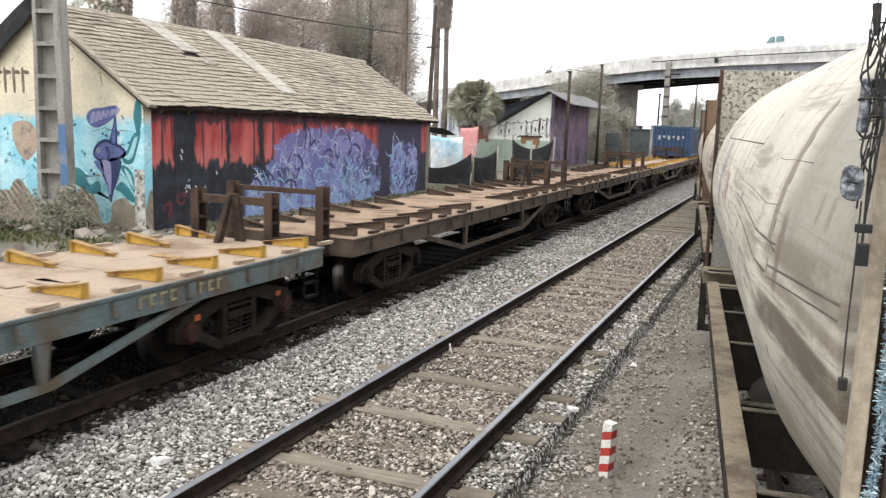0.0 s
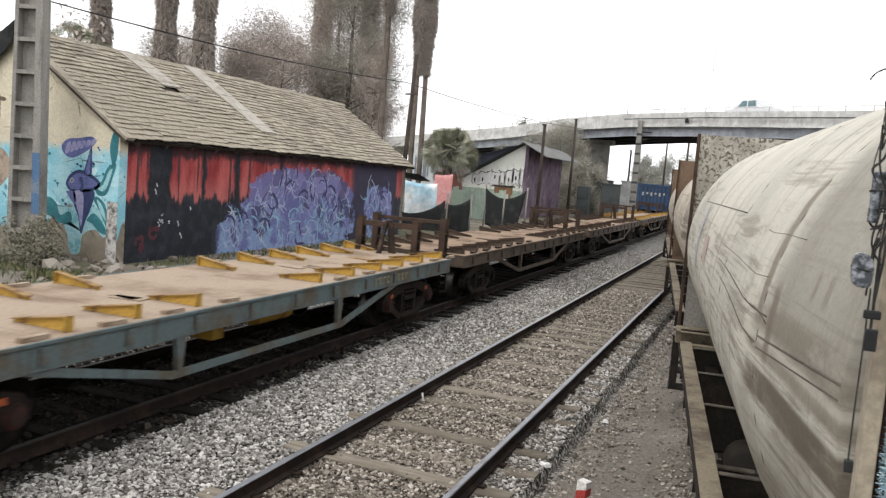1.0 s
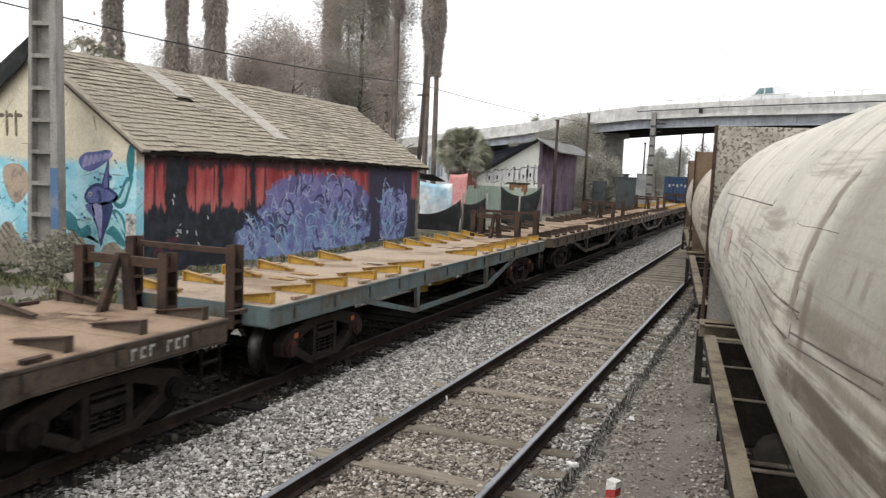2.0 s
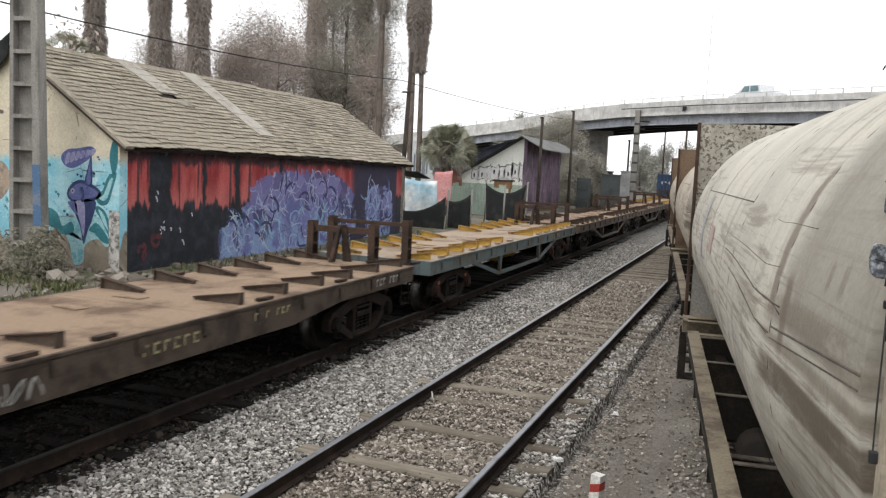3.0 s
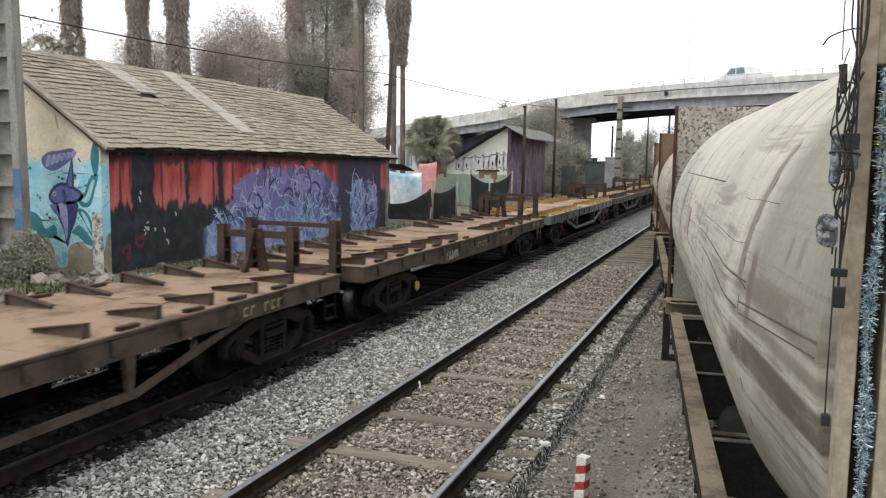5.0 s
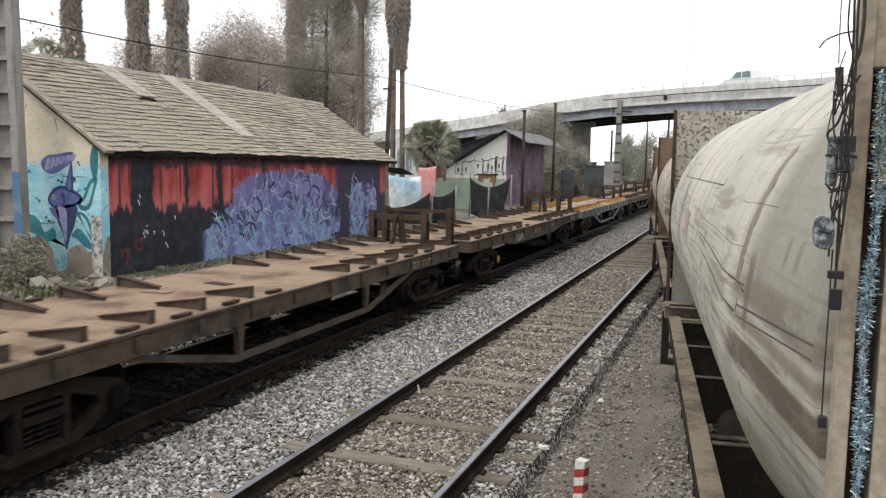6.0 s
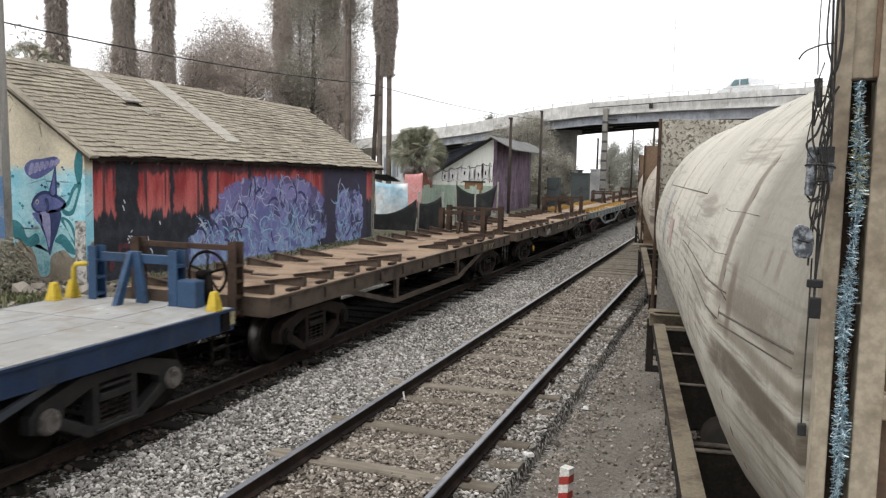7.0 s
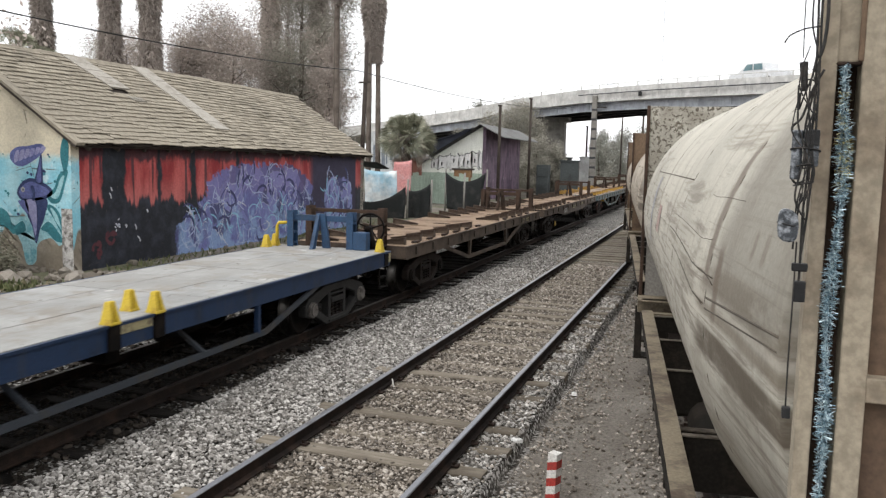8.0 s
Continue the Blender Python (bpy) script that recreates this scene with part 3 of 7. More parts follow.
            part("floor_patch", Shape().box(-0.22, 0.22, -0.10, 0.10, 0, 0.012), wedge_mat[1] if rng.random() < 0.4 else deck_mat, w,
                 m=pose(x, y, DECK + 0.004, 0, 0, rng.uniform(-12, 12)))
    # truss rods under the sides
    mid = LENGTH / 2
    for s in (-1, 1) if style != "fish" else ():
        x = s * (HALF - 0.05)
        # the blue wagon carries its truss round the lug pockets, the others round the middle
        ya, yb, run_out = (3.06, 8.94, 1.75) if style == "blue" else (mid - 2.05, mid + 2.05, 2.15)
        tall = 0.075 if style == "blue" else 0.09
        tr = Shape()
        tr.bar((x, ya - run_out, 0.88), (x, ya, 0.40), 0.05, tall).bar((x, ya, 0.40), (x, yb, 0.40), 0.05, tall)
        tr.bar((x, yb, 0.40), (x, yb + run_out, 0.88), 0.05, tall)
        part("truss_chord", tr, CHORD_GREY if style == "blue" else sill_mat, w, "bent truss bar under the side")
        for y in ((ya + 0.22, yb - 0.22) if style == "blue" else (ya + 0.10, yb - 0.10)):
            wide_ = 0.035 if style == "blue" else 0.09
            part("truss_post", Shape().prism([(y - wide_, 0.87), (y - 0.035, 0.42), (y + 0.035, 0.42), (y + wide_, 0.87)], x - 0.035, x + 0.035), sill_mat, w)
        if style == "blue":
            for y in (4.6, 7.4):
                part("strut", Shape().bar((s * 0.75, y - 0.12, 0.86), (x, y, 0.42), 0.06, 0.05), CHORD_GREY, w)
    # brake gear, cylinder and couplers
    gear = YELLOW_OLD if style == "truss" and wedge_mat[0] is YELLOW_OLD else BOGIE
    part("brake_cylinder", Shape().tube((-0.5, 5.6, 0.62), (-0.5, 6.3, 0.62), 0.17, 14), gear, w)
    part("air_reservoir", Shape().tube((0.55, 7.4, 0.66), (0.55, 8.3, 0.66), 0.16, 14), gear, w)
    part("brake_valve", Shape().box(0.5, 0.9, 6.0, 6.25, 0.55, 0.8), gear, w, bevel=0.02)
    part("brake_rod", Shape().tube((0.1, 2.0, 0.5), (0.1, LENGTH - 2.0, 0.5), 0.025, 6).tube((-0.35, 2.0, 0.46), (-0.35, LENGTH - 2.0, 0.46), 0.02, 6), BOGIE, w)
    for y0, y1 in ((-0.47, 0.5), (LENGTH - 0.5, LENGTH + 0.47)):
        c = Shape().box(-0.09, 0.09, y0, y1, 0.78, 0.95)
        yy = y0 if y0 < 0 else y1
        c.box(-0.15, 0.13, yy - 0.1, yy + 0.1, 0.72, 0.99)
        part("coupler", c, BOGIE, w, "heavy steel coupler", bevel=0.02)
        hose = [(0.42, (0.02 if y0 < 0 else LENGTH - 0.02) + (-1 if y0 < 0 else 1) * 0.42 * i / 6, 0.78 - 0.32 * math.sin(math.pi * i / 6)) for i in range(7)]
        part("brake_hose", Shape().path(hose, 0.022, 6), BOGIE, w, "black rubber hose", smooth=True)
    part("footstep", Shape().box(1.22, 1.25, LENGTH - 0.42, LENGTH - 0.39, 0.42, 0.86).box(1.22, 1.25, LENGTH - 0.08, LENGTH - 0.05, 0.42, 0.86)
         .box(1.18, 1.27, LENGTH - 0.42, LENGTH - 0.05, 0.42, 0.44).box(1.18, 1.27, LENGTH - 0.42, LENGTH - 0.05, 0.62, 0.64), BOGIE, w, "steel footstep")
    # end frames
    trestle(w, post_mat, LENGTH - 0.16)
    end_posts(w, RUST if style == "blue" else post_mat, -0.085)
    sets = []
    for yc in ((2.06, LENGTH - 2.06) if style == "blue" else (1.735, LENGTH - 1.735)):
        b = bogie(w, yc, frame_mat, hub_mat, dab=(wedge_mat[0] is YELLOW_OLD))
        for q in (-1, 1):
            ws, treads = wheelset_mesh_parts(b, 0.975 * q, hub_mat)
            for tr in treads:
                part("tread", tr, TREAD, ws, "polished wheel tread", smooth=True)
            sets.append(ws)
    return w, sets


def bars(parent, y0, z0, heights, mat, s=1, step=0.16, label=""):
    """Unreadable lettering as plain strokes on the side sill."""
    rng = random.Random(len(heights) * 7)
    for k, h in enumerate(heights):
        if not h:
            continue
        y = y0 + k * step
        x = HALF + 0.014
        sh = Shape().box(x, x + 0.003, y, y + 0.03, z0, z0 + h).box(x, x + 0.003, y + 0.03, y + step * 0.62, z0 + h - 0.03, z0 + h)
        if k % 2:
            sh.box(x, x + 0.003, y + 0.03, y + step * 0.6, z0, z0 + 0.028)
        part("lettering", sh, mat, parent, label)


TRAIN = []          # the wagon, the place of its rear end at the start, its wheelsets
W_YELLOW = (YELLOW_OLD, worn("dusty_yellow_flange", (0.33, 0.215, 0.095), (0.15, 0.085, 0.045), 0.55, 5.0, 50.0, 0.8, spec=0.15))
W_BROWN = (RUST_LIGHT, RUST)


def place_wagon(k, made):
    TRAIN.append((made[0], -2.78 - PITCH * (k - 1), made[1]))
    return made[0]


brown_label = "brown rusted flat wagon with an end frame and steel brackets"
for k in (-4, -2, -1, 0):
    if k == -2:
        place_wagon(k, flat_wagon("rusty flat wagon with faded yellow brackets", PLATE_STEEL, RUST_LIGHT, W_YELLOW, BOGIE, "truss", BOGIE, RUST, 20 + k))
    else:
        w0 = place_wagon(k, flat_wagon(brown_label, PLATE_BROWN, RUST_LIGHT, W_BROWN, BOGIE, "truss", BOGIE, RUST, 20 + k))
w_m3 = place_wagon(-3, flat_wagon("rusty flat wagon carrying a blue container", PLATE_STEEL, RUST_LIGHT, W_YELLOW, BOGIE, "truss", BOGIE, RUST, 17))
w1 = place_wagon(1, flat_wagon("flat wagon with faded blue-grey sides and yellow brackets", PLATE_STEEL, FADED_BLUE, W_YELLOW, BOGIE, "truss", HUB_RED, RUST, 31))
bars(w1, LENGTH - 3.7, 0.93, [0.13] * 4 + [0] + [0.13] * 4, LETTER_OLD, label="worn yellow lettering")
w2 = place_wagon(2, flat_wagon("brown flat wagon with deep plate sides and worn lettering", PLATE_BROWN, RUST_LIGHT, W_BROWN, BOGIE, "fish", BOGIE, RUST, 32))
part("axle_cap", Shape().tube((1.20, 2.71, 0.42), (1.225, 2.71, 0.42), 0.10, 14), HUB_YELLOW, w2, "yellow painted axle cap")
bars(w2, 6.3, 0.86, [0.13] * 6, LETTER_OLD, step=0.17, label="worn yellow lettering")
bars(w2, 8.4, 0.92, [0.10] * 3 + [0] + [0.10] * 3, LETTER_OLD, step=0.13, label="worn yellow lettering")
bars(w2, LENGTH - 1.62, 0.93, [0.125] * 3 + [0] + [0.125] * 3, LETTER_WHITE, step=0.135, label="worn white lettering")
tagx = HALF + 0.014
scrawl = Shape()
rr = random.Random(5)
for k in range(4):
    pts = [(tagx, 4.3 + 0.2 * k + 0.09 * math.sin(a + k), 0.87 + 0.10 * math.cos(a * (1 + k % 2))) for a in [0.5 * i for i in range(12)]]
    scrawl.path(pts, 0.008, 4)
part("graffiti_tag", scrawl, LETTER_WHITE, w2, "white sprayed tag")
w3 = place_wagon(3, flat_wagon(brown_label, PLATE_BROWN, RUST_LIGHT, W_BROWN, BOGIE, "truss", BOGIE, RUST, 33))
bars(w3, LENGTH - 2.95, 0.90, [0.13] * 3 + [0] + [0.13] * 3, LETTER_OLD, step=0.17, label="worn yellow lettering")
w4 = place_wagon(4, flat_wagon("blue flat wagon with grey board deck and yellow lugs", DECK_GREY, BLUE, W_BROWN, BOGIE_GREY, "blue", HUB_GREY, BLUE_BRIGHT, 34))
place_wagon(5, flat_wagon("blue flat wagon with grey board deck and yellow lugs", DECK_GREY, BLUE, W_BROWN, BOGIE_GREY, "blue", HUB_GREY, BLUE_BRIGHT, 35))


def lug(parent, x, y, z, turn=0.0):
    """A yellow locking cone: tapered cheeks round a dark slot, on a base."""
    sh = Shape().box(-0.095, 0.095, -0.1, 0.1, -0.01, 0.025)
    for q in (-1, 1):
        sh.add([(-0.085, 0.018 * q, 0.02), (0.085, 0.018 * q, 0.02), (0.085, 0.098 * q, 0.02), (-0.085, 0.098 * q, 0.02),
                (-0.04, 0.018 * q, 0.265), (0.04, 0.018 * q, 0.265), (0.04, 0.052 * q, 0.265), (-0.04, 0.052 * q, 0.265)],
               [(0, 1, 2, 3), (7, 6, 5, 4), (0, 4, 5, 1), (1, 5, 6, 2), (2, 6, 7, 3), (3, 7, 4, 0)])
    sh.box(-0.055, 0.045, -0.019, 0.019, 0.02, 0.20)
    return part("locking_lug", sh, YELLOW, parent, "bright yellow container lug", bevel=0.01, m=pose(x, y, z, 0, 0, turn) @ Matrix.Diagonal((0.9, 0.84, 0.95, 1)))


mid = LENGTH / 2
for x, y in ((1.27, 5.65), (1.27, 6.42), (0.93, 6.38), (1.20, LENGTH - 0.30), (-1.2, LENGTH - 0.56), (-1.18, LENGTH - 0.24), (-1.2, 5.1), (-1.2, 5.8)):
    lug(w4, x, y, DECK + 0.006)
for y in (5.65, 6.42):
    part("lug_bracket", Shape().box(1.26, 1.34, y - 0.09, y + 0.09, 0.84, DECK + 0.004), BOGIE, w4, bevel=0.01)
part("lug_bracket", Shape().box(1.26, 1.32, LENGTH - 0.3, LENGTH - 0.12, 0.86, DECK), BOGIE, w4)
part("end_plate", Shape().box(1.302, 1.318, LENGTH - 0.11, LENGTH, 0.92, DECK - 0.02).box(1.302, 1.318, 5.76, 6.3, 1.0, DECK - 0.01), LETTER_OLD, w4, "pale marker plate")
bars(w4, LENGTH - 0.10, 0.95, [0.1], YELLOW, step=0.09)
bars(w4, 3.1, 0.93, [0.13] * 3, YELLOW, step=0.16, label="yellow marking")
part("guard_rail", Shape().path([(-1.10, LENGTH - 0.30, DECK), (-1.10, LENGTH - 0.30, 1.56), (-1.07, LENGTH - 0.29, 1.62), (-0.88, LENGTH - 0.2, 1.63)], 0.034, 8), YELLOW, w4, "yellow tube guard rail", smooth=True)
part("brake_box", Shape().box(0.60, 0.90, LENGTH - 0.28, LENGTH - 0.08, DECK, 1.50), BLUE_BRIGHT, w4, "blue hand brake housing", bevel=0.02)
wheel = Shape().path([(0.82 + 0.30 * math.cos(a), LENGTH + 0.10, 1.56 + 0.30 * math.sin(a)) for a in [2 * math.pi * i / 24 for i in range(25)]], 0.022, 6)
for i in range(5):
    a = 2 * math.pi * i / 5 + 0.3
    wheel.tube((0.82, LENGTH + 0.10, 1.56), (0.82 + 0.30 * math.cos(a), LENGTH + 0.10, 1.56 + 0.30 * math.sin(a)), 0.016, 6)
wheel.tube((0.82, LENGTH - 0.1, 1.56), (0.82, LENGTH + 0.13, 1.56), 0.06, 8)
wheel.bar((0.82, LENGTH + 0.03, 1.56), (0.95, LENGTH + 0.03, 1.05), 0.12, 0.10)
part("brake_wheel", wheel, BOGIE, w4, "dark spoked hand brake wheel", smooth=True)

# the container that rides on the wagon far ahead
box_blue = thing("container", "blue steel half-height container on a flat wagon", "container")
sh = Shape()
sh.box(-1.22, 1.22, 0, 0.08, 0, 0.16).box(-1.22, 1.22, 0, 0.08, 1.75, 1.9).box(-1.22, -1.08, 0, 0.1, 0.16, 1.75).box(1.08, 1.22, 0, 0.1, 0.16, 1.75)
sh.box(-1.22, 1.22, 5.98, 6.06, 0, 1.9).box(-1.2, 1.2, 0.05, 6.0, 0.02, 0.12)
part("corner_frame", sh, BLUE_BRIGHT, box_blue)
end_door = part("end_door", Shape().box(-1.08, 1.08, 0.06, 0.09, 0.16, 1.75), BLUE, box_blue, "ribbed blue end door")
for x in (-0.95, -0.66, -0.37, -0.12, 0.12, 0.37, 0.66, 0.95):
    part("rib", Shape().box(x - 0.06, x + 0.06, 0.025, 0.06, 0.2, 1.7), BLUE_BRIGHT, end_door)
for k in range(6):
    part("marking", Shape().box(-0.85 + 0.3 * k, -0.72 + 0.3 * k, 0.012, 0.02, 1.05 + 0.1 * (k % 2), 1.3), LETTER_WHITE, box_blue, "white marking")
for s in (-1, 1):
    side = part("side_wall", Shape().box(1.16 * s - 0.02, 1.16 * s + 0.02, 0.1, 6.0, 0.1, 1.85), BLUE, box_blue, "ribbed blue side wall")
    for k in range(18):
        part("rib", Shape().box(1.20 * s - 0.018, 1.20 * s + 0.03, 0.25 + k * 0.32, 0.40 + k * 0.32, 0.15, 1.78), BLUE, side)

# ---------- more materials ----------
CONCRETE = worn("weathered_concrete", (0.30, 0.285, 0.26), (0.19, 0.178, 0.16), 0.55, 1.2, 35.0, 0.9, 0.0, 0.4, 0.4)
CONCRETE_PALE = worn("pale_bridge_concrete", (0.66, 0.65, 0.625), (0.57, 0.56, 0.535), 0.5, 0.25, 1.5, 0.9, 0.0, 0.2, 0.3)
GIRDER = worn("grey_painted_girder", (0.46, 0.485, 0.525), (0.40, 0.42, 0.45), 0.5, 0.3, 1.5, 0.7, 0.0, 0.2, 0.2)
# Dark tone with the shade below the bridge deck put into it.
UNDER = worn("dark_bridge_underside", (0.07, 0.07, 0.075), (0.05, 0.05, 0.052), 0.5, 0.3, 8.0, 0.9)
BARK = worn("grey_brown_bark", (0.17, 0.14, 0.118), (0.10, 0.082, 0.07), 0.6, 2.0, 20.0, 0.95, 0.0, 0.8)
POLE_WOOD = worn("dark_pole_wood", (0.055, 0.043, 0.036), (0.085, 0.068, 0.055), 0.5, 2.0, 30.0, 0.9, 0.0, 0.5)
BLACK = worn("black_rubber", (0.012, 0.012, 0.013), (0.03, 0.03, 0.03), 0.4, 8.0, 60.0, 0.5)


def leaf_material(name, a, b, c):
    n = Nodes(name, 0.8, 0.0, 0.2)
    r = n.random(island=True)
    k = n.mix(n.ramp(r, 0.0, 0.6), a, b)
    k = n.mix(n.ramp(r, 0.7, 1.0), k, c)
    return n.colour(k)


# Twig, shrub, skirt and far tones are paled to carry the distance haze.
LEAF_HAZY = leaf_material("hazy_brown_twigs", (0.37, 0.315, 0.28), (0.42, 0.362, 0.325), (0.40, 0.36, 0.315))
LEAF_GREEN = leaf_material("dull_green_foliage", (0.13, 0.128, 0.092), (0.20, 0.19, 0.142), (0.27, 0.245, 0.195))
LEAF_PALM = leaf_material("palm_fronds", (0.17, 0.178, 0.125), (0.26, 0.262, 0.195), (0.35, 0.33, 0.26))
LEAF_DRY = leaf_material("dry_palm_skirt", (0.265, 0.225, 0.198), (0.305, 0.262, 0.232), (0.335, 0.295, 0.262))
LEAF_SHRUB = leaf_material("hazy_olive_shrub", (0.26, 0.245, 0.205), (0.31, 0.295, 0.25), (0.35, 0.33, 0.28))
LEAF_FAR = leaf_material("pale_distant_foliage", (0.20, 0.20, 0.17), (0.28, 0.28, 0.245), (0.34, 0.33, 0.29))
GRASS = leaf_material("weeds", (0.055, 0.07, 0.028), (0.10, 0.108, 0.05), (0.19, 0.165, 0.105))


# ---------- painted house ----------
def mural_wall():
    """Black and red sprayed wall with a lilac piece; object x runs along the wall, z up."""
    n = Nodes("sprayed_long_wall", 0.75)
    s, _, z = n.xyz()
    wob = n.noise(1.1, 5.0, 0.65)
    fine = n.noise(14.0, 4.0, 0.6)
    drip = n.noise(1.0, 4.0, 0.6, n.scaled(5.0, 1.0, 0.25))
    black = n.mix(n.ramp(n.noise(2.2, 5.0, 0.6), 0.4, 0.7), (0.012, 0.013, 0.018), (0.03, 0.034, 0.048))
    red = n.mix(n.ramp(n.noise(1.0, 4.0, 0.6, n.scaled(1.6, 1.0, 0.5)), 0.38, 0.66), (0.25, 0.025, 0.028), (0.47, 0.10, 0.092))
    red = n.mix(n.calc("MULTIPLY", n.calc("SUBTRACT", 1.0, n.ramp(z, 1.5, 2.5)), 0.45), red, (0.55, 0.20, 0.178))
    lim = n.calc("ADD", 1.05, n.calc("MULTIPLY", drip, 1.15))
    is_red = n.ramp(n.calc("SUBTRACT", z, lim), -0.06, 0.10)
    # dark trunks painted in front of the red, and a darker edge along the top
    sw = n.calc("ADD", s, n.calc("MULTIPLY", n.calc("SUBTRACT", n.noise(1.3, 4.0, 0.65), 0.5), 0.45))

    def stripe(lo, hi):
        return n.calc("MULTIPLY", n.ramp(sw, lo - 0.05, lo + 0.05), n.calc("SUBTRACT", 1.0, n.ramp(sw, hi - 0.05, hi + 0.05)))

    trunks = n.calc("MAXIMUM", n.calc("MAXIMUM", stripe(0.82, 1.72), stripe(3.05, 3.25)), n.calc("MAXIMUM", stripe(4.62, 4.9), stripe(7.1, 7.3)))
    thin = n.ramp(n.noise(1.0, 3.0, 0.6, n.scaled(4.2, 1.0, 0.16)), 0.59, 0.64)
    top = n.ramp(n.calc("ADD", z, n.calc("MULTIPLY", n.noise(1.0, 5.0, 0.7, n.scaled(2.5, 1.0, 1.2)), 0.9)), 3.15, 3.35)
    trunks = n.calc("MAXIMUM", trunks, n.calc("MAXIMUM", n.calc("MULTIPLY", thin, 0.8), n.calc("MULTIPLY", top, 0.85)))
    is_red = n.calc("MULTIPLY", is_red, n.calc("SUBTRACT", 1.0, trunks))
    far = n.calc("MULTIPLY", n.ramp(s, 12.2, 12.8), n.calc("SUBTRACT", 1.0, n.ramp(s, 16.6, 16.8)))
    is_red = n.calc("MULTIPLY", is_red, n.calc("SUBTRACT", 1.0, far))
    c = n.mix(is_red, black, red)
    c = n.mix(n.calc("MULTIPLY", far, 0.6), c, (0.045, 0.035, 0.075))
    def blob(cs, cz, rs, rz):
        ds = n.calc("DIVIDE", n.calc("SUBTRACT", s, cs), rs)
        dz = n.calc("DIVIDE", n.calc("SUBTRACT", z, cz), rz)
        d = n.calc("ADD", n.calc("POWER", n.calc("ABSOLUTE", ds), 3.0), n.calc("POWER", n.calc("ABSOLUTE", dz), 3.0))
        d = n.calc("ADD", d, n.calc("MULTIPLY", n.calc("SUBTRACT", n.calc("ADD", n.calc("MULTIPLY", wob, 0.5), n.calc("MULTIPLY", n.noise(3.0, 4.0, 0.65), 0.5)), 0.5), 2.6))
        return n.calc("SUBTRACT", 1.0, n.ramp(d, 0.9, 1.05))

    piece = n.calc("MAXIMUM", n.calc("MAXIMUM", blob(8.9, 1.0, 3.75, 1.68), blob(5.5, 0.35, 1.7, 0.75)), blob(15.0, 0.95, 1.35, 1.15))
    warped = n.t.nodes.new("ShaderNodeVectorMath")
    warped.operation = "MULTIPLY_ADD"
    nz = n.t.nodes.new("ShaderNodeTexNoise")
    nz.inputs["Scale"].default_value = 1.4
    n.link(n.co, nz.inputs["Vector"])
    n.link(nz.outputs["Color"], warped.inputs[0])
    warped.inputs[1].default_value = (0.9, 0.0, 0.9)
    n.link(n.scaled(1.0, 0.0, 0.75), warped.inputs[2])
    line = n.cells(1.55, "DISTANCE_TO_EDGE", warped.outputs[0])
    fillc = n.cells(1.55, "F1", warped.outputs[0], "Color")
    sep = n.t.nodes.new("ShaderNodeSeparateColor")
    n.link(fillc, sep.inputs[0])
    lilac = n.mix(sep.outputs[0], (0.115, 0.120, 0.30), (0.205, 0.212, 0.43))
    lilac = n.mix(n.ramp(sep.outputs[1], 0.60, 0.75), lilac, (0.07, 0.072, 0.17))
    lilac = n.mix(n.calc("MULTIPLY", n.ramp(n.calc("SUBTRACT", n.noise(2.0, 5.0, 0.6), n.calc("MULTIPLY", n.calc("SUBTRACT", z, 0.8), 0.12)), 0.44, 0.64), 0.75), lilac, (0.25, 0.37, 0.58))
    lilac = n.mix(n.calc("MULTIPLY", 0.45, n.calc("SUBTRACT", 1.0, n.ramp(line, 0.008, 0.03))), lilac, n.mix(n.ramp(wob, 0.45, 0.55), (0.55, 0.60, 0.72), (0.05, 0.055, 0.12)))
    c = n.mix(n.calc("MULTIPLY", piece, 0.94), c, lilac)
    c = n.mix(n.calc("MULTIPLY", n.ramp(n.noise(6.0, 6.0, 0.75), 0.58, 0.7), 0.35), c, (0.14, 0.12, 0.11))
    c = n.mix(n.ramp(fine, 0.3, 0.7), n.mix(0.25, c, (0, 0, 0)), c)
    n.bump(n.calc("ADD", fine, n.calc("MULTIPLY", wob, 2.0)), 0.35, 0.01)
    return n.colour(c)


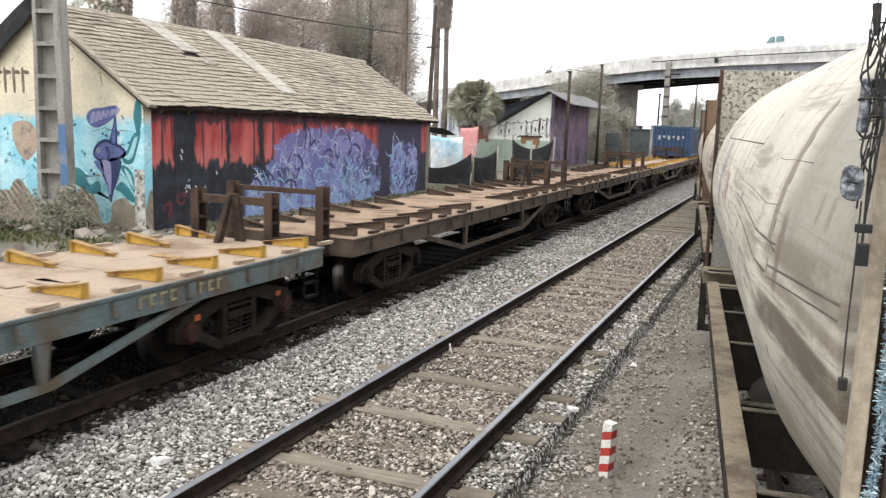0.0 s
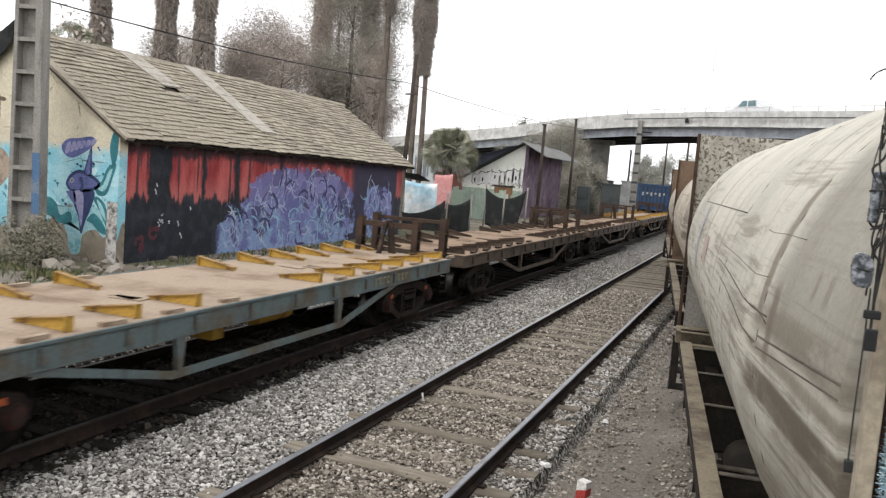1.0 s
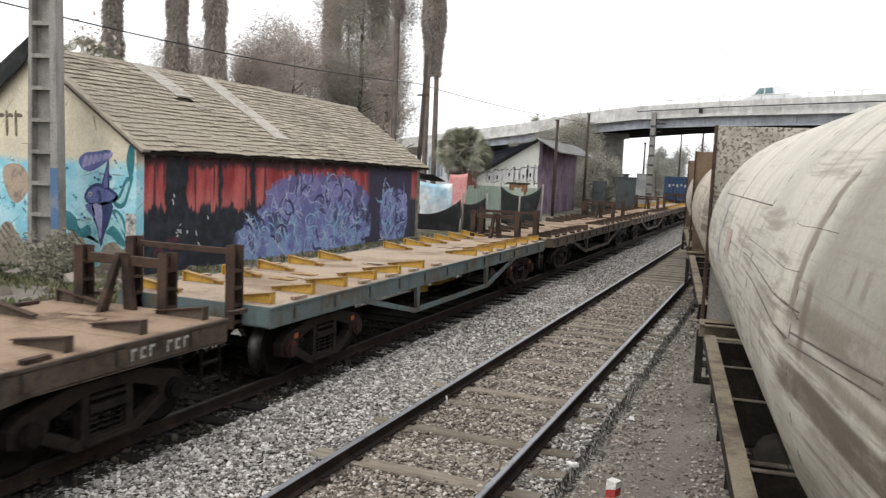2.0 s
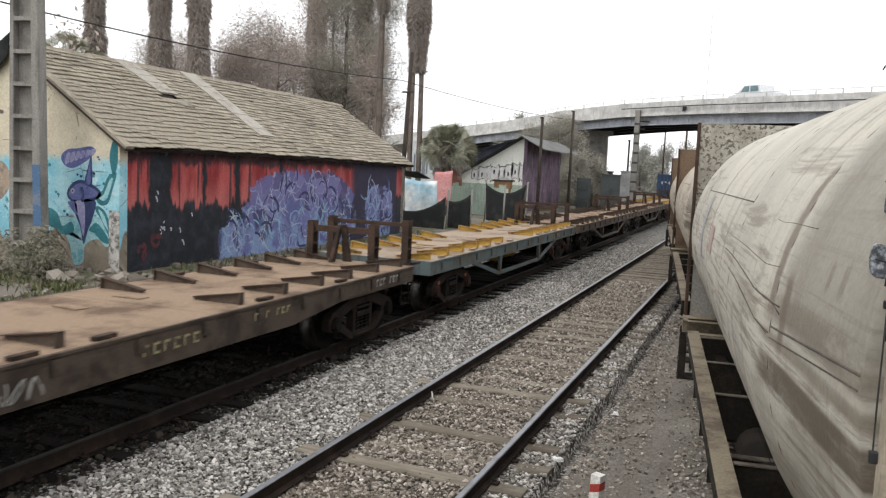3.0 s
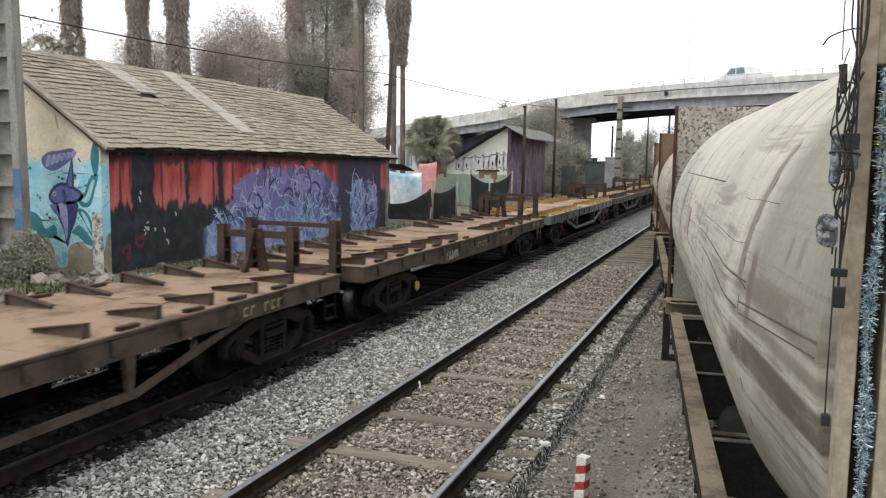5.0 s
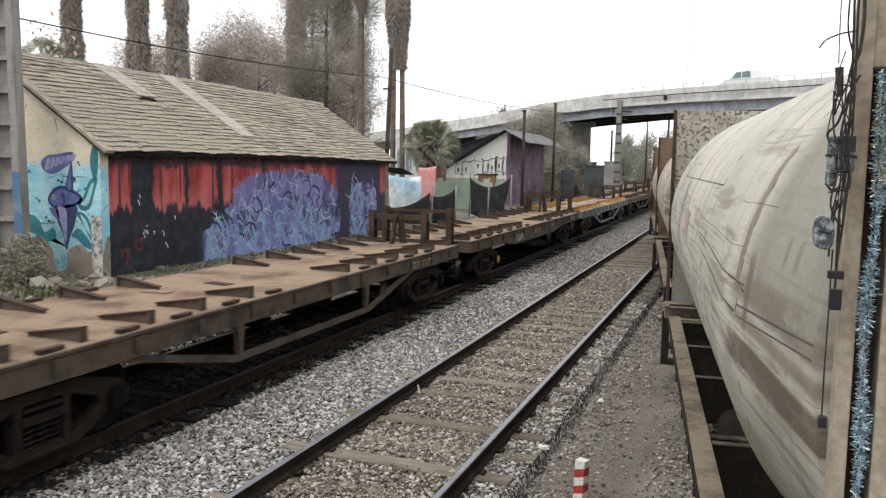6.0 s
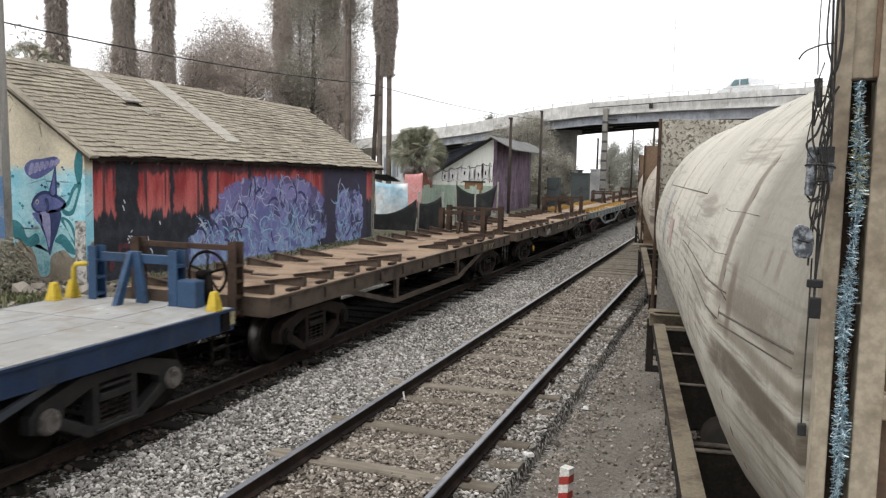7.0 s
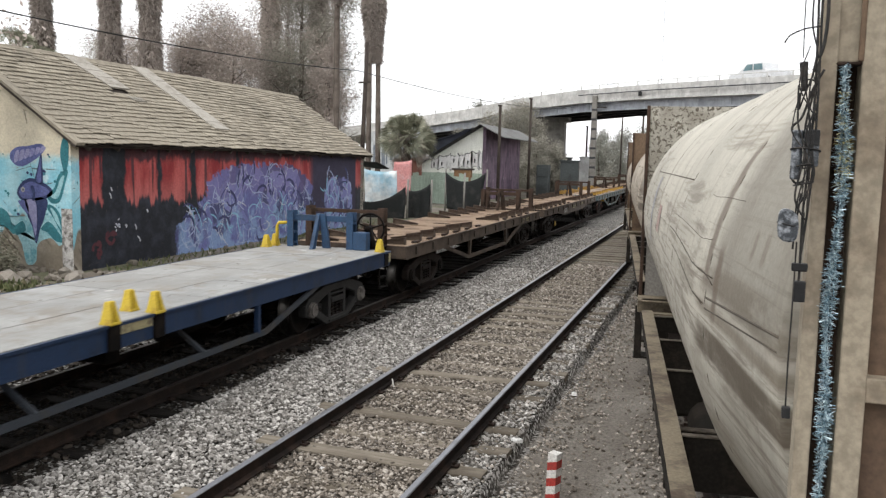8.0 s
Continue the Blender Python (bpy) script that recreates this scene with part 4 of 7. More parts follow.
def gable_wall():
    """Cream plaster above, turquoise paint below it, ochre and dark hatching at the foot."""
    n = Nodes("painted_gable_wall", 0.85)
    s, _, z = n.xyz()
    wob = n.noise(1.3, 6.0, 0.7)
    fine = n.noise(20.0, 4.0, 0.6)
    off = n.calc("MULTIPLY", n.calc("SUBTRACT", wob, 0.5), 1.3)
    cream = n.mix(n.ramp(n.noise(0.8, 5.0, 0.65), 0.4, 0.7), (0.68, 0.61, 0.46), (0.54, 0.48, 0.37))
    turq = n.mix(n.ramp(n.noise(1.1, 5.0, 0.6), 0.42, 0.62), (0.22, 0.50, 0.60), (0.38, 0.62, 0.68))
    turq = n.mix(n.calc("SUBTRACT", 1.0, n.ramp(n.noise(3.0, 4.0, 0.6), 0.34, 0.40)), turq, (0.07, 0.22, 0.27))
    turq = n.mix(n.ramp(n.noise(2.4, 4.0, 0.6), 0.60, 0.66), turq, (0.48, 0.66, 0.70))
    c = n.mix(n.ramp(n.calc("ADD", z, n.calc("MULTIPLY", off, 0.5)), 2.70, 2.95), turq, cream)
    crack = n.calc("SUBTRACT", 1.0, n.ramp(n.cells(0.9, "DISTANCE_TO_EDGE"), 0.004, 0.012))
    c = n.mix(n.calc("MULTIPLY", crack, n.calc("MULTIPLY", n.ramp(wob, 0.5, 0.6), 0.8)), c, (0.10, 0.08, 0.06))
    ochre = n.mix(n.ramp(n.noise(1.5, 4.0, 0.6), 0.4, 0.65), (0.20, 0.17, 0.13), (0.30, 0.265, 0.21))
    wv = n.t.nodes.new("ShaderNodeTexWave")
    wv.bands_direction = "DIAGONAL"
    wv.inputs["Scale"].default_value, wv.inputs["Distortion"].default_value = 2.4, 3.0
    n.link(n.co, wv.inputs["Vector"])
    ochre = n.mix(n.calc("MULTIPLY", n.ramp(wv.outputs["Fac"], 0.70, 0.85), n.ramp(n.noise(1.1, 3.0, 0.6), 0.42, 0.58)), ochre, (0.085, 0.07, 0.055))
    peak = n.calc("ADD", z, n.calc("MULTIPLY", n.calc("SUBTRACT", n.noise(0.9, 2.0, 0.5, n.scaled(1.0, 1.0, 0.2)), 0.5), 3.2))
    c = n.mix(n.calc("SUBTRACT", 1.0, n.ramp(peak, 0.85, 0.95)), c, ochre)
    c = n.mix(n.ramp(n.noise(5.0, 6.0, 0.75), 0.60, 0.72), c, (0.27, 0.25, 0.22))
    c = n.mix(n.ramp(fine, 0.3, 0.7), n.mix(0.2, c, (0.03, 0.03, 0.03)), c)
    n.bump(n.calc("ADD", fine, n.calc("MULTIPLY", wob, 2.0)), 0.4, 0.012)
    return n.colour(c)


PLASTER = worn("grey_plaster", (0.34, 0.31, 0.26), (0.22, 0.2, 0.17), 0.5, 1.0, 25.0, 0.9)
NX, NY0, NY1, EAVE, RIDGE_X, RIDGE_Z = -15.32, 17.38, 34.9, 3.16, -18.95, 5.83
house = thing("house", "derelict gabled house with graffiti walls and a shingled roof", "house")
part("long_wall", Shape().box(0, NY1 - NY0, -0.25, 0, -0.3, EAVE), mural_wall(), house, "black, red and lilac spray-painted wall", m=pose(NX, NY0, 0, 0, 0, 90) @ pose(0, 0, 0))
bpy.data.objects["long_wall"].matrix_basis = Matrix(((0, -1, 0, NX), (1, 0, 0, NY0), (0, 0, 1, 0), (0, 0, 0, 1))) @ Matrix.Diagonal((1, -1, 1, 1))
gw = Shape().prism([(0, -0.3), (-7.26, -0.3), (-7.26, EAVE), (RIDGE_X - NX, RIDGE_Z - 0.12), (0, EAVE)], -0.28, -0.0, "y")
part("gable_wall", gw, gable_wall(), house, "cream and turquoise painted gable wall", m=pose(NX, NY0, 0))
part("gable_wall", Shape().prism([(NX, -0.3), (NX - 7.26, -0.3), (NX - 7.26, EAVE), (RIDGE_X, RIDGE_Z - 0.12), (NX, EAVE)], NY1 - 0.28, NY1 + 0.02, "y"), PLASTER, house)
part("back_wall", Shape().box(NX - 7.26, NX - 7.0, NY0, NY1, -0.3, EAVE), PLASTER, house)
part("corner_strip", Shape().box(NX - 0.33, NX + 0.006, NY0 - 0.292, NY0 - 0.282, -0.2, 1.55), worn("peeling_white_paint", (0.55, 0.53, 0.5), (0.12, 0.11, 0.1), 0.75, 6.0, 40.0, 0.85), house,
     "peeling white corner")

# the sprayed fish on the gable
FISH_BODY = worn("sprayed_violet", (0.13, 0.15, 0.34), (0.07, 0.09, 0.22), 0.5, 3.0, 20.0, 0.8)
FISH_DARK = worn("sprayed_dark_blue", (0.035, 0.05, 0.13), (0.06, 0.08, 0.18), 0.5, 3.0, 20.0, 0.8)
FISH_PALE = worn("sprayed_lilac", (0.34, 0.33, 0.52), (0.22, 0.22, 0.42), 0.5, 3.0, 20.0, 0.8)
FISH_TEAL = worn("sprayed_teal", (0.035, 0.17, 0.20), (0.06, 0.26, 0.29), 0.5, 3.0, 20.0, 0.8)
FISH_INK = worn("sprayed_brown_ink", (0.16, 0.12, 0.09), (0.25, 0.2, 0.15), 0.5, 3.0, 20.0, 0.85)
fy = NY0 - 0.28


def flat_paint(name, pts, mat, layer, label=""):
    """Sprayed shape on the gable; points in centimetres left of the corner and above the ground."""
    pts = smooth_loop([(-a / 100, b / 100) for a, b in pts], 5)
    part(name, Shape().prism([(NX + a, b) for a, b in pts], fy - 0.003 - 0.003 * layer, fy - 0.001, "y"), mat, house, label)


def smooth_loop(pts, n=6):
    out = []
    k = len(pts)
    for i in range(k):
        p0, p1, p2, p3 = (Vector(pts[(i + j - 1) % k]) for j in range(4))
        for s in range(n):
            t = s / n
            q = 0.5 * (2 * p1 + (p2 - p0) * t + (2 * p0 - 5 * p1 + 4 * p2 - p3) * t * t + (3 * p1 - p0 - 3 * p2 + p3) * t ** 3)
            out.append((q.x, q.y))
    return out


rngf_ = random.Random(3)
for k in range(26):
    a, b, q = rngf_.uniform(15, 250), rngf_.uniform(105, 290), rngf_.uniform(2.0, 5.5)
    flat_paint("mural_speck", [(a - q, b), (a, b + q * 0.8), (a + q, b + 1), (a, b - q * 0.8)], FISH_TEAL if k % 3 else FISH_DARK, 0)
PALE_T = worn("sprayed_pale_turquoise", (0.34, 0.58, 0.62), (0.16, 0.40, 0.46), 0.5, 4.0, 20.0, 0.8)
flat_paint("mural_edge", [(300, 120), (230, 130), (190, 95), (165, 60), (150, 8), (120, 15), (112, 60), (70, 78), (40, 60), (20, 100), (60, 135), (150, 130)], PALE_T, 0)
flat_paint("mural_wave", [(275, 130), (235, 150), (205, 135), (190, 105), (160, 118), (150, 95), (185, 80), (215, 100), (250, 105)], FISH_TEAL, 1)
flat_paint("mural_wave", [(100, 100), (75, 120), (45, 95), (30, 70), (55, 72), (80, 92)], FISH_TEAL, 1)
flat_paint("mural_fish", [(174, 190), (160, 215), (130, 229), (95, 221), (64, 205), (62, 187), (95, 175), (140, 168), (160, 172)], FISH_DARK, 1, "sprayed violet fish")
flat_paint("mural_fish", [(167, 191), (155, 208), (128, 220), (96, 212), (72, 201), (72, 191), (97, 182), (138, 176), (156, 178)], FISH_BODY, 2)
flat_paint("mural_jaw", [(170, 170), (142, 168), (138, 138), (150, 144), (162, 156)], FISH_BODY, 2)
flat_paint("mural_gill", [(129, 206), (120, 210), (114, 190), (118, 172), (126, 176), (122, 190)], FISH_DARK, 3)
flat_paint("mural_fin", [(156, 172), (80, 178), (88, 130), (104, 96), (117, 62), (128, 104), (146, 140)], FISH_DARK, 1)
flat_paint("mural_fin", [(148, 168), (117, 172), (112, 130), (118, 82), (130, 122)], FISH_PALE, 2)
flat_paint("mural_fin", [(77, 190), (54, 206), (38, 240), (10, 252), (21, 212), (38, 172), (65, 168)], FISH_TEAL, 1)
flat_paint("mural_fin", [(66, 184), (50, 196), (33, 230), (21, 238), (30, 208), (44, 180)], PALE_T, 2)
flat_paint("mural_fin", [(72, 164), (45, 150), (27, 108), (28, 78), (41, 100), (59, 130), (77, 152)], FISH_TEAL, 1)
flat_paint("mural_fin", [(68, 156), (48, 140), (36, 104), (53, 124)], PALE_T, 2)
flat_paint("mural_fin", [(114, 222), (104, 258), (92, 292), (89, 250), (91, 216)], FISH_DARK, 1)
flat_paint("mural_fin", [(109, 222), (101, 256), (94, 280), (94, 250), (95, 220)], FISH_BODY, 2)
flat_paint("mural_weed", [(22, 330), (6, 320), (8, 270), (20, 246), (32, 290)], FISH_TEAL, 1)
flat_paint("mural_cloud", [(193, 288), (171, 306), (135, 310), (91, 316), (81, 300), (112, 276), (154, 258), (183, 266)], FISH_BODY, 1, "lilac sprayed cloud")
for k in range(6):
    flat_paint("mural_cloud", [(180 - 17 * k, 268 + 5 * k), (174 - 17 * k, 294 + 3 * k), (162 - 17 * k, 298 + 2 * k), (166 - 17 * k, 274 + 5 * k)], FISH_PALE, 2)
flat_paint("mural_eye", [(160, 198), (154, 206), (147, 200), (153, 192)], LETTER_WHITE, 3)
flat_paint("mural_eye", [(156, 198), (153, 202), (150, 199), (153, 196)], FISH_DARK, 4)
flat_paint("mural_figure", [(470, 250), (440, 268), (395, 262), (372, 225), (385, 185), (420, 160), (455, 190)], worn("sprayed_ochre_pink", (0.42, 0.33, 0.25), (0.20, 0.16, 0.14), 0.55, 5.0, 20.0, 0.85), 1)
for k in range(5):
    flat_paint("mural_letter", [(560 - 34 * k, 405), (552 - 34 * k, 408), (550 - 34 * k, 350), (558 - 34 * k, 348)], FISH_INK, 1)
    flat_paint("mural_letter", [(552 - 34 * k, 405), (532 - 34 * k, 402), (534 - 34 * k, 394), (552 - 34 * k, 396)], FISH_INK, 2)

# loose spray strokes over the lilac piece and the black wall
STROKES = {"cyan": worn("sprayed_cyan", (0.24, 0.47, 0.62), (0.34, 0.50, 0.68), 0.5, 3.0, 20.0, 0.8),
           "pale": worn("sprayed_ice_blue", (0.40, 0.46, 0.64), (0.25, 0.27, 0.48), 0.5, 3.0, 20.0, 0.8),
           "deep": worn("sprayed_navy", (0.045, 0.05, 0.13), (0.08, 0.08, 0.18), 0.5, 3.0, 20.0, 0.8),
           "white": worn("sprayed_off_white", (0.55, 0.56, 0.60), (0.40, 0.42, 0.5), 0.5, 3.0, 20.0, 0.8)}
rngs = random.Random(21)


def stroke(sh, s0, z0, length, wide, curl, heading, layer):
    pts = [(s0, z0)]
    for i in range(9):
        heading += curl * rngs.uniform(0.3, 1.0)
        s0 += math.cos(heading) * length / 9
        z0 += math.sin(heading) * length / 9
        pts.append((s0, min(max(z0, 0.0), 2.75)))
    x = NX + 0.002 + 0.0012 * layer
    left, right = [], []
    for i, (a, b) in enumerate(pts):
        p, q = pts[max(i - 1, 0)], pts[min(i + 1, 9)]
        d = Vector((q[0] - p[0], q[1] - p[1]))
        d = d.normalized() if d.length > 1e-6 else Vector((1, 0))
        w_ = wide / 2 * (1.0 if 0 < i < 9 else 0.35)
        left.append((x, NY0 + a - d.y * w_, b + d.x * w_))
        right.append((x, NY0 + a + d.y * w_, b - d.x * w_))
    sh.rings([left, right], close=False)


layer = 0
for tone, count, wide in (("deep", 60, 0.075), ("cyan", 60, 0.04), ("pale", 85, 0.034), ("white", 40, 0.026)):
    sh = Shape()
    for i in range(count):
        big = rngs.random() < 0.8
        s0, z0 = (rngs.uniform(4.5, 12.0), rngs.uniform(0.1, 1.2 if tone == "cyan" else 2.4)) if big else (rngs.uniform(13.8, 15.9), rngs.uniform(0.1, 1.9))
        if z0 > 1.2 + 1.4 * math.sin(max(0, s0 - 5.2) * 0.45) and big:
            z0 *= 0.6
        layer += 1
        stroke(sh, s0, z0, rngs.uniform(0.3, 1.0), wide * rngs.uniform(0.5, 1.4), rngs.choice((-0.4, 0.35, 0.15, -0.15, 0.1)), rngs.choice((1.5, 1.2, 1.8, -1.3, -1.7, 0.6, 2.4)), layer % 4)
    part("spray_stroke", sh, STROKES[tone], house, "curling spray strokes")["kind"] = "stuff"
sh = Shape()
for i in range(9):
    stroke(sh, rngs.uniform(1.25, 1.8), rngs.uniform(0.75, 1.2), rngs.uniform(0.04, 0.10), rngs.uniform(0.03, 0.06), 0.3, rngs.choice((0.1, 1.5, -0.2, 1.8)), i % 4)
for s0, z0, ln in ((1.12, 1.75, 0.3), (1.16, 1.95, 0.2), (2.1, 0.85, 0.3), (2.6, 1.3, 0.2), (2.25, 0.5, 0.35)):
    stroke(sh, s0, z0, ln * 0.6, 0.045, 0.2, 1.4, 1)
part("spray_fleck", sh, STROKES["white"], house, "pale flecks on the black wall")["kind"] = "stuff"
sh = Shape()
for i in range(8):
    stroke(sh, rngs.uniform(0.4, 1.3), rngs.uniform(0.2, 0.9), rngs.uniform(0.2, 0.5), 0.09, 0.5, rngs.uniform(0, 6), i % 4)
part("spray_blot", sh, worn("sprayed_dull_rose", (0.10, 0.03, 0.038), (0.06, 0.02, 0.03), 0.5, 3.0, 20.0, 0.8), house, "dull rose spray blot")["kind"] = "stuff"

# the roof: boards below, then overlapping shingles
SHINGLE = Nodes("weathered_grey_shingle", 0.9)
_r = SHINGLE.random(island=True)
_g = SHINGLE.noise(1.0, 5.0, 0.7, SHINGLE.scaled(4.0, 14.0, 4.0))
_c = SHINGLE.mix(_r, (0.225, 0.198, 0.152), (0.43, 0.385, 0.305))
_c = SHINGLE.mix(SHINGLE.calc("MULTIPLY", SHINGLE.random(), 0.4), _c, (0.27, 0.235, 0.18))
_c = SHINGLE.mix(SHINGLE.ramp(_g, 0.35, 0.7), SHINGLE.mix(0.4, _c, (0.06, 0.05, 0.04)), _c)
_c = SHINGLE.mix(SHINGLE.calc("MULTIPLY", SHINGLE.ramp(SHINGLE.noise(0.5, 5.0, 0.6), 0.55, 0.7), 0.5), _c, (0.115, 0.10, 0.08))
SHINGLE.bump(_g, 0.5, 0.006)
SHINGLE.colour(_c)
EDGE_Z = 3.17
slope = math.atan2(RIDGE_Z - EDGE_Z, -14.98 - RIDGE_X)
run = math.hypot(RIDGE_Z - EDGE_Z, -14.98 - RIDGE_X)
Y0, Y1 = 16.95, 35.25
ROOF = pose(-14.98, Y0, EDGE_Z) @ Matrix.Rotation(slope, 4, "Y")      # local -x climbs to the ridge


def sag(y):
    """The old roof sinks towards its far end."""
    return -0.012 * max(0.0, y - 24.0)


def roof_slab(x0, x1, z0, z1, m):
    sh = Shape()
    for a, b in ((0.0, 24.0 - Y0), (24.0 - Y0, Y1 - Y0)):
        sh.box(x0, x1, a, b, z0, z1, m)
    sh.v = [(x, y, z + sag(y)) for x, y, z in sh.v]
    return sh


part("roof", roof_slab(-run, 0.0, -0.09, -0.02, ROOF), POLE_WOOD, house, "grey shingled gable roof with patched strips")
part("roof_back", roof_slab(-run, 0.0, -0.09, 0.0, pose(2 * RIDGE_X + 14.98, Y0, EDGE_Z) @ Matrix.Rotation(-slope, 4, "Y") @ Matrix.Diagonal((-1, 1, 1, 1))),
     SHINGLE.mat, house, "grey shingled far slope")
part("verge_board", Shape().box(-run, 0.02, -0.03, 0.0, -0.09, 0.01, ROOF), POLE_WOOD, house)
part("verge_board", Shape().box(-run, 0.02, -0.03, 0.0, -0.16, 0.0, pose(2 * RIDGE_X + 14.98, Y0, EDGE_Z) @ Matrix.Rotation(-slope, 4, "Y") @ Matrix.Diagonal((-1, 1, 1, 1))), POLE_WOOD, house)
part("verge_tile", Shape().box(-run, 0.03, -0.05, 0.24, -0.02, 0.046, ROOF), SHINGLE.mat, house)
part("eave_board", roof_slab(-0.05, 0.0, -0.10, -0.02, ROOF), POLE_WOOD, house)
for k in range(17):
    part("rafter_end", Shape().box(-0.55, 0.0, 0.5 + k * 1.06, 0.58 + k * 1.06, -0.20, -0.09, pose(0, 0, sag(Y0 + 0.5 + k * 1.06)) @ ROOF), POLE_WOOD, house)
for k in range(46):
    y = Y0 + 0.02 + k * 0.4
    part("ridge_tile", Shape().prism([(RIDGE_X + a, RIDGE_Z + b + sag(y)) for a, b in ((-0.14, -0.06), (-0.05, 0.055), (0.05, 0.055), (0.14, -0.06))], y, y + 0.396, "y"), SHINGLE.mat, house)

rng = random.Random(11)
single = [Shape().box(-0.34, 0.0, -0.162 + d, 0.162 - d, -0.014, 0.008) for d in (0.0, 0.002, 0.004)]
single = [s.mesh("shingle", SHINGLE.mat) for s in single]
courses = 23
step = run / courses
joined = Shape()
near_tiles = []
for c in range(courses):
    up = c * step
    y = (c % 2) * 0.16 + rng.uniform(-0.05, 0.05)
    while y < Y1 - Y0:
        w_ = 0.32
        yc = y + w_ / 2
        in_hole = abs(yc - 4.45) < 0.42 and abs(up - 2.76) < 0.16
        if 0.1 < yc < Y1 - Y0 - 0.1 and not in_hole:
            lift = 0.02 + rng.uniform(0, 0.005)
            tilt = rng.uniform(-1.4, 1.4)
            wavy = 0.025 * math.sin(yc * 0.7 + c * 0.3)
            m = pose(0, 0, sag(Y0 + yc)) @ ROOF @ pose(-up + 0.03 * math.sin(yc * 1.9 + c * 1.3) + 0.02 * math.sin(yc * 4.7 + c * 2.1) + rng.uniform(-0.022, 0.022), yc, lift + 0.030 + wavy * 0.5, 0, -8.5 + rng.uniform(-1.6, 1.6) + 0.8 * math.sin(yc * 2.7 + c), tilt)
            if yc < 6.2 and len(near_tiles) < 300 and c < 23:
                near_tiles.append(m)
            else:
                joined.box(-0.34, 0.0, -0.162, 0.162, -0.014, 0.008, m)
        y += w_
part("shingles", joined, SHINGLE.mat, house, "weathered grey wooden shingles")["kind"] = "stuff"
PATCH = worn("pale_roof_patch", (0.43, 0.40, 0.35), (0.30, 0.27, 0.225), 0.5, 1.6, 25.0, 0.85)
# two pale patched strips, and the edge of the hole beside the first
for (u0, v0), (u1, v1), wide in (((4.72, 7.2), (1.05, 7.55), 0.84), ((4.72, 4.15), (3.05, 4.6), 0.86), ((2.58, 4.72), (2.36, 4.85), 0.55)):
    n = 9
    for k in range(n):
        t0, t1 = k / n, (k + 1) / n
        a, b = u0 + (u1 - u0) * t0, u0 + (u1 - u0) * t1
        p, q = v0 + (v1 - v0) * t0, v0 + (v1 - v0) * t1
        sh = Shape()
        z0 = 0.085 + 0.004 * (k % 2)
        sh.add([(-a, p - wide / 2, z0), (-a, p + wide / 2, z0), (-b, q + wide / 2, z0 + 0.006), (-b, q - wide / 2, z0 + 0.006),
                (-a, p - wide / 2, z0 - 0.05), (-a, p + wide / 2, z0 - 0.05), (-b, q + wide / 2, z0 - 0.05), (-b, q - wide / 2, z0 - 0.05)],
               [(0, 1, 2, 3), (4, 7, 6, 5), (0, 4, 5, 1), (1, 5, 6, 2), (2, 6, 7, 3), (3, 7, 4, 0)], ROOF)
        part("roof_patch", sh, PATCH, house, "pale patched strip")

# ---------- concrete lattice mast beside the gable ----------
mast = thing("lattice_mast", "concrete railway mast with open rungs and blue paint", "mast", m=pose(-17.12, 15.9, -0.1, 0, 0, 12))
part("leg", Shape().prism([(-0.40, 0), (-0.28, 0), (-0.20, 9.0), (-0.30, 9.0)], -0.16, 0.16, "y"), CONCRETE, mast, bevel=0.015)
part("leg", Shape().prism([(0.28, 0), (0.50, 0), (0.38, 9.0), (0.20, 9.0)], -0.16, 0.16, "y"), CONCRETE, mast, bevel=0.015)
part("web", Shape().prism([(-0.29, 0), (0.29, 0), (0.21, 9.0), (-0.21, 9.0)], 0.05, 0.11, "y"), CONCRETE, mast)
for k in range(11):
    z = 0.75 + 0.78 * k
    part("rung", Shape().box(-0.30 + 0.008 * k, 0.30 - 0.008 * k, -0.155, 0.05, z, z + 0.10), CONCRETE, mast)
part("painted_band", Shape().prism([(0.275, 1.25), (0.492, 1.25), (0.467, 2.75), (0.262, 2.75)], -0.166, -0.158, "y"), worn("chalky_blue_paint", (0.09, 0.17, 0.30), (0.2, 0.24, 0.3), 0.5, 3.0, 30.0, 0.85), mast,
     "chalky blue painted band")

# ---------- line poles and wires ----------
pole = thing("utility_pole", "dark wooden utility pole beside the house", "utility pole", m=pose(-16.17, 36.4, -0.1))
part("shaft", Shape().tube((0, 0, 0), (0.33, 0, 8.4), 0.13, 10, 0.09), POLE_WOOD, pole, smooth=True)
part("cross_arm", Shape().box(-0.02, 0.56, -0.14, -0.07, 6.5, 6.58), POLE_WOOD, pole)
WIRE = BLACK


def wire(a, b, sag, r=0.018, name="overhead_wire"):
    pts = [tuple(Vector(a).lerp(Vector(b), i / 16) - Vector((0, 0, sag * 4 * (i / 16) * (1 - i / 16)))) for i in range(17)]
    return tagged(part(name, Shape().path(pts, r, 5), WIRE, smooth=True), "black overhead wire between poles", "wire")


wire((-19.0, 12.5, 6.9), (-16.3, 36.4, 7.0), 0.35, 0.022)
wire((-16.3, 36.4, 7.0), (-14.2, 80.0, 8.0), 0.5, 0.02)

# ---------- hut, cloths and clutter behind the train ----------
HUT_WHITE = worn("green_white_hut_paint", (0.86, 0.87, 0.80), (0.76, 0.78, 0.71), 0.5, 0.8, 15.0, 0.85, 0.0, 0.3, 0.2)
HUT_GREEN = worn("dull_green_hut_paint", (0.42, 0.51, 0.425), (0.34, 0.415, 0.345), 0.5, 0.8, 15.0, 0.85, 0.0, 0.3, 0.2)


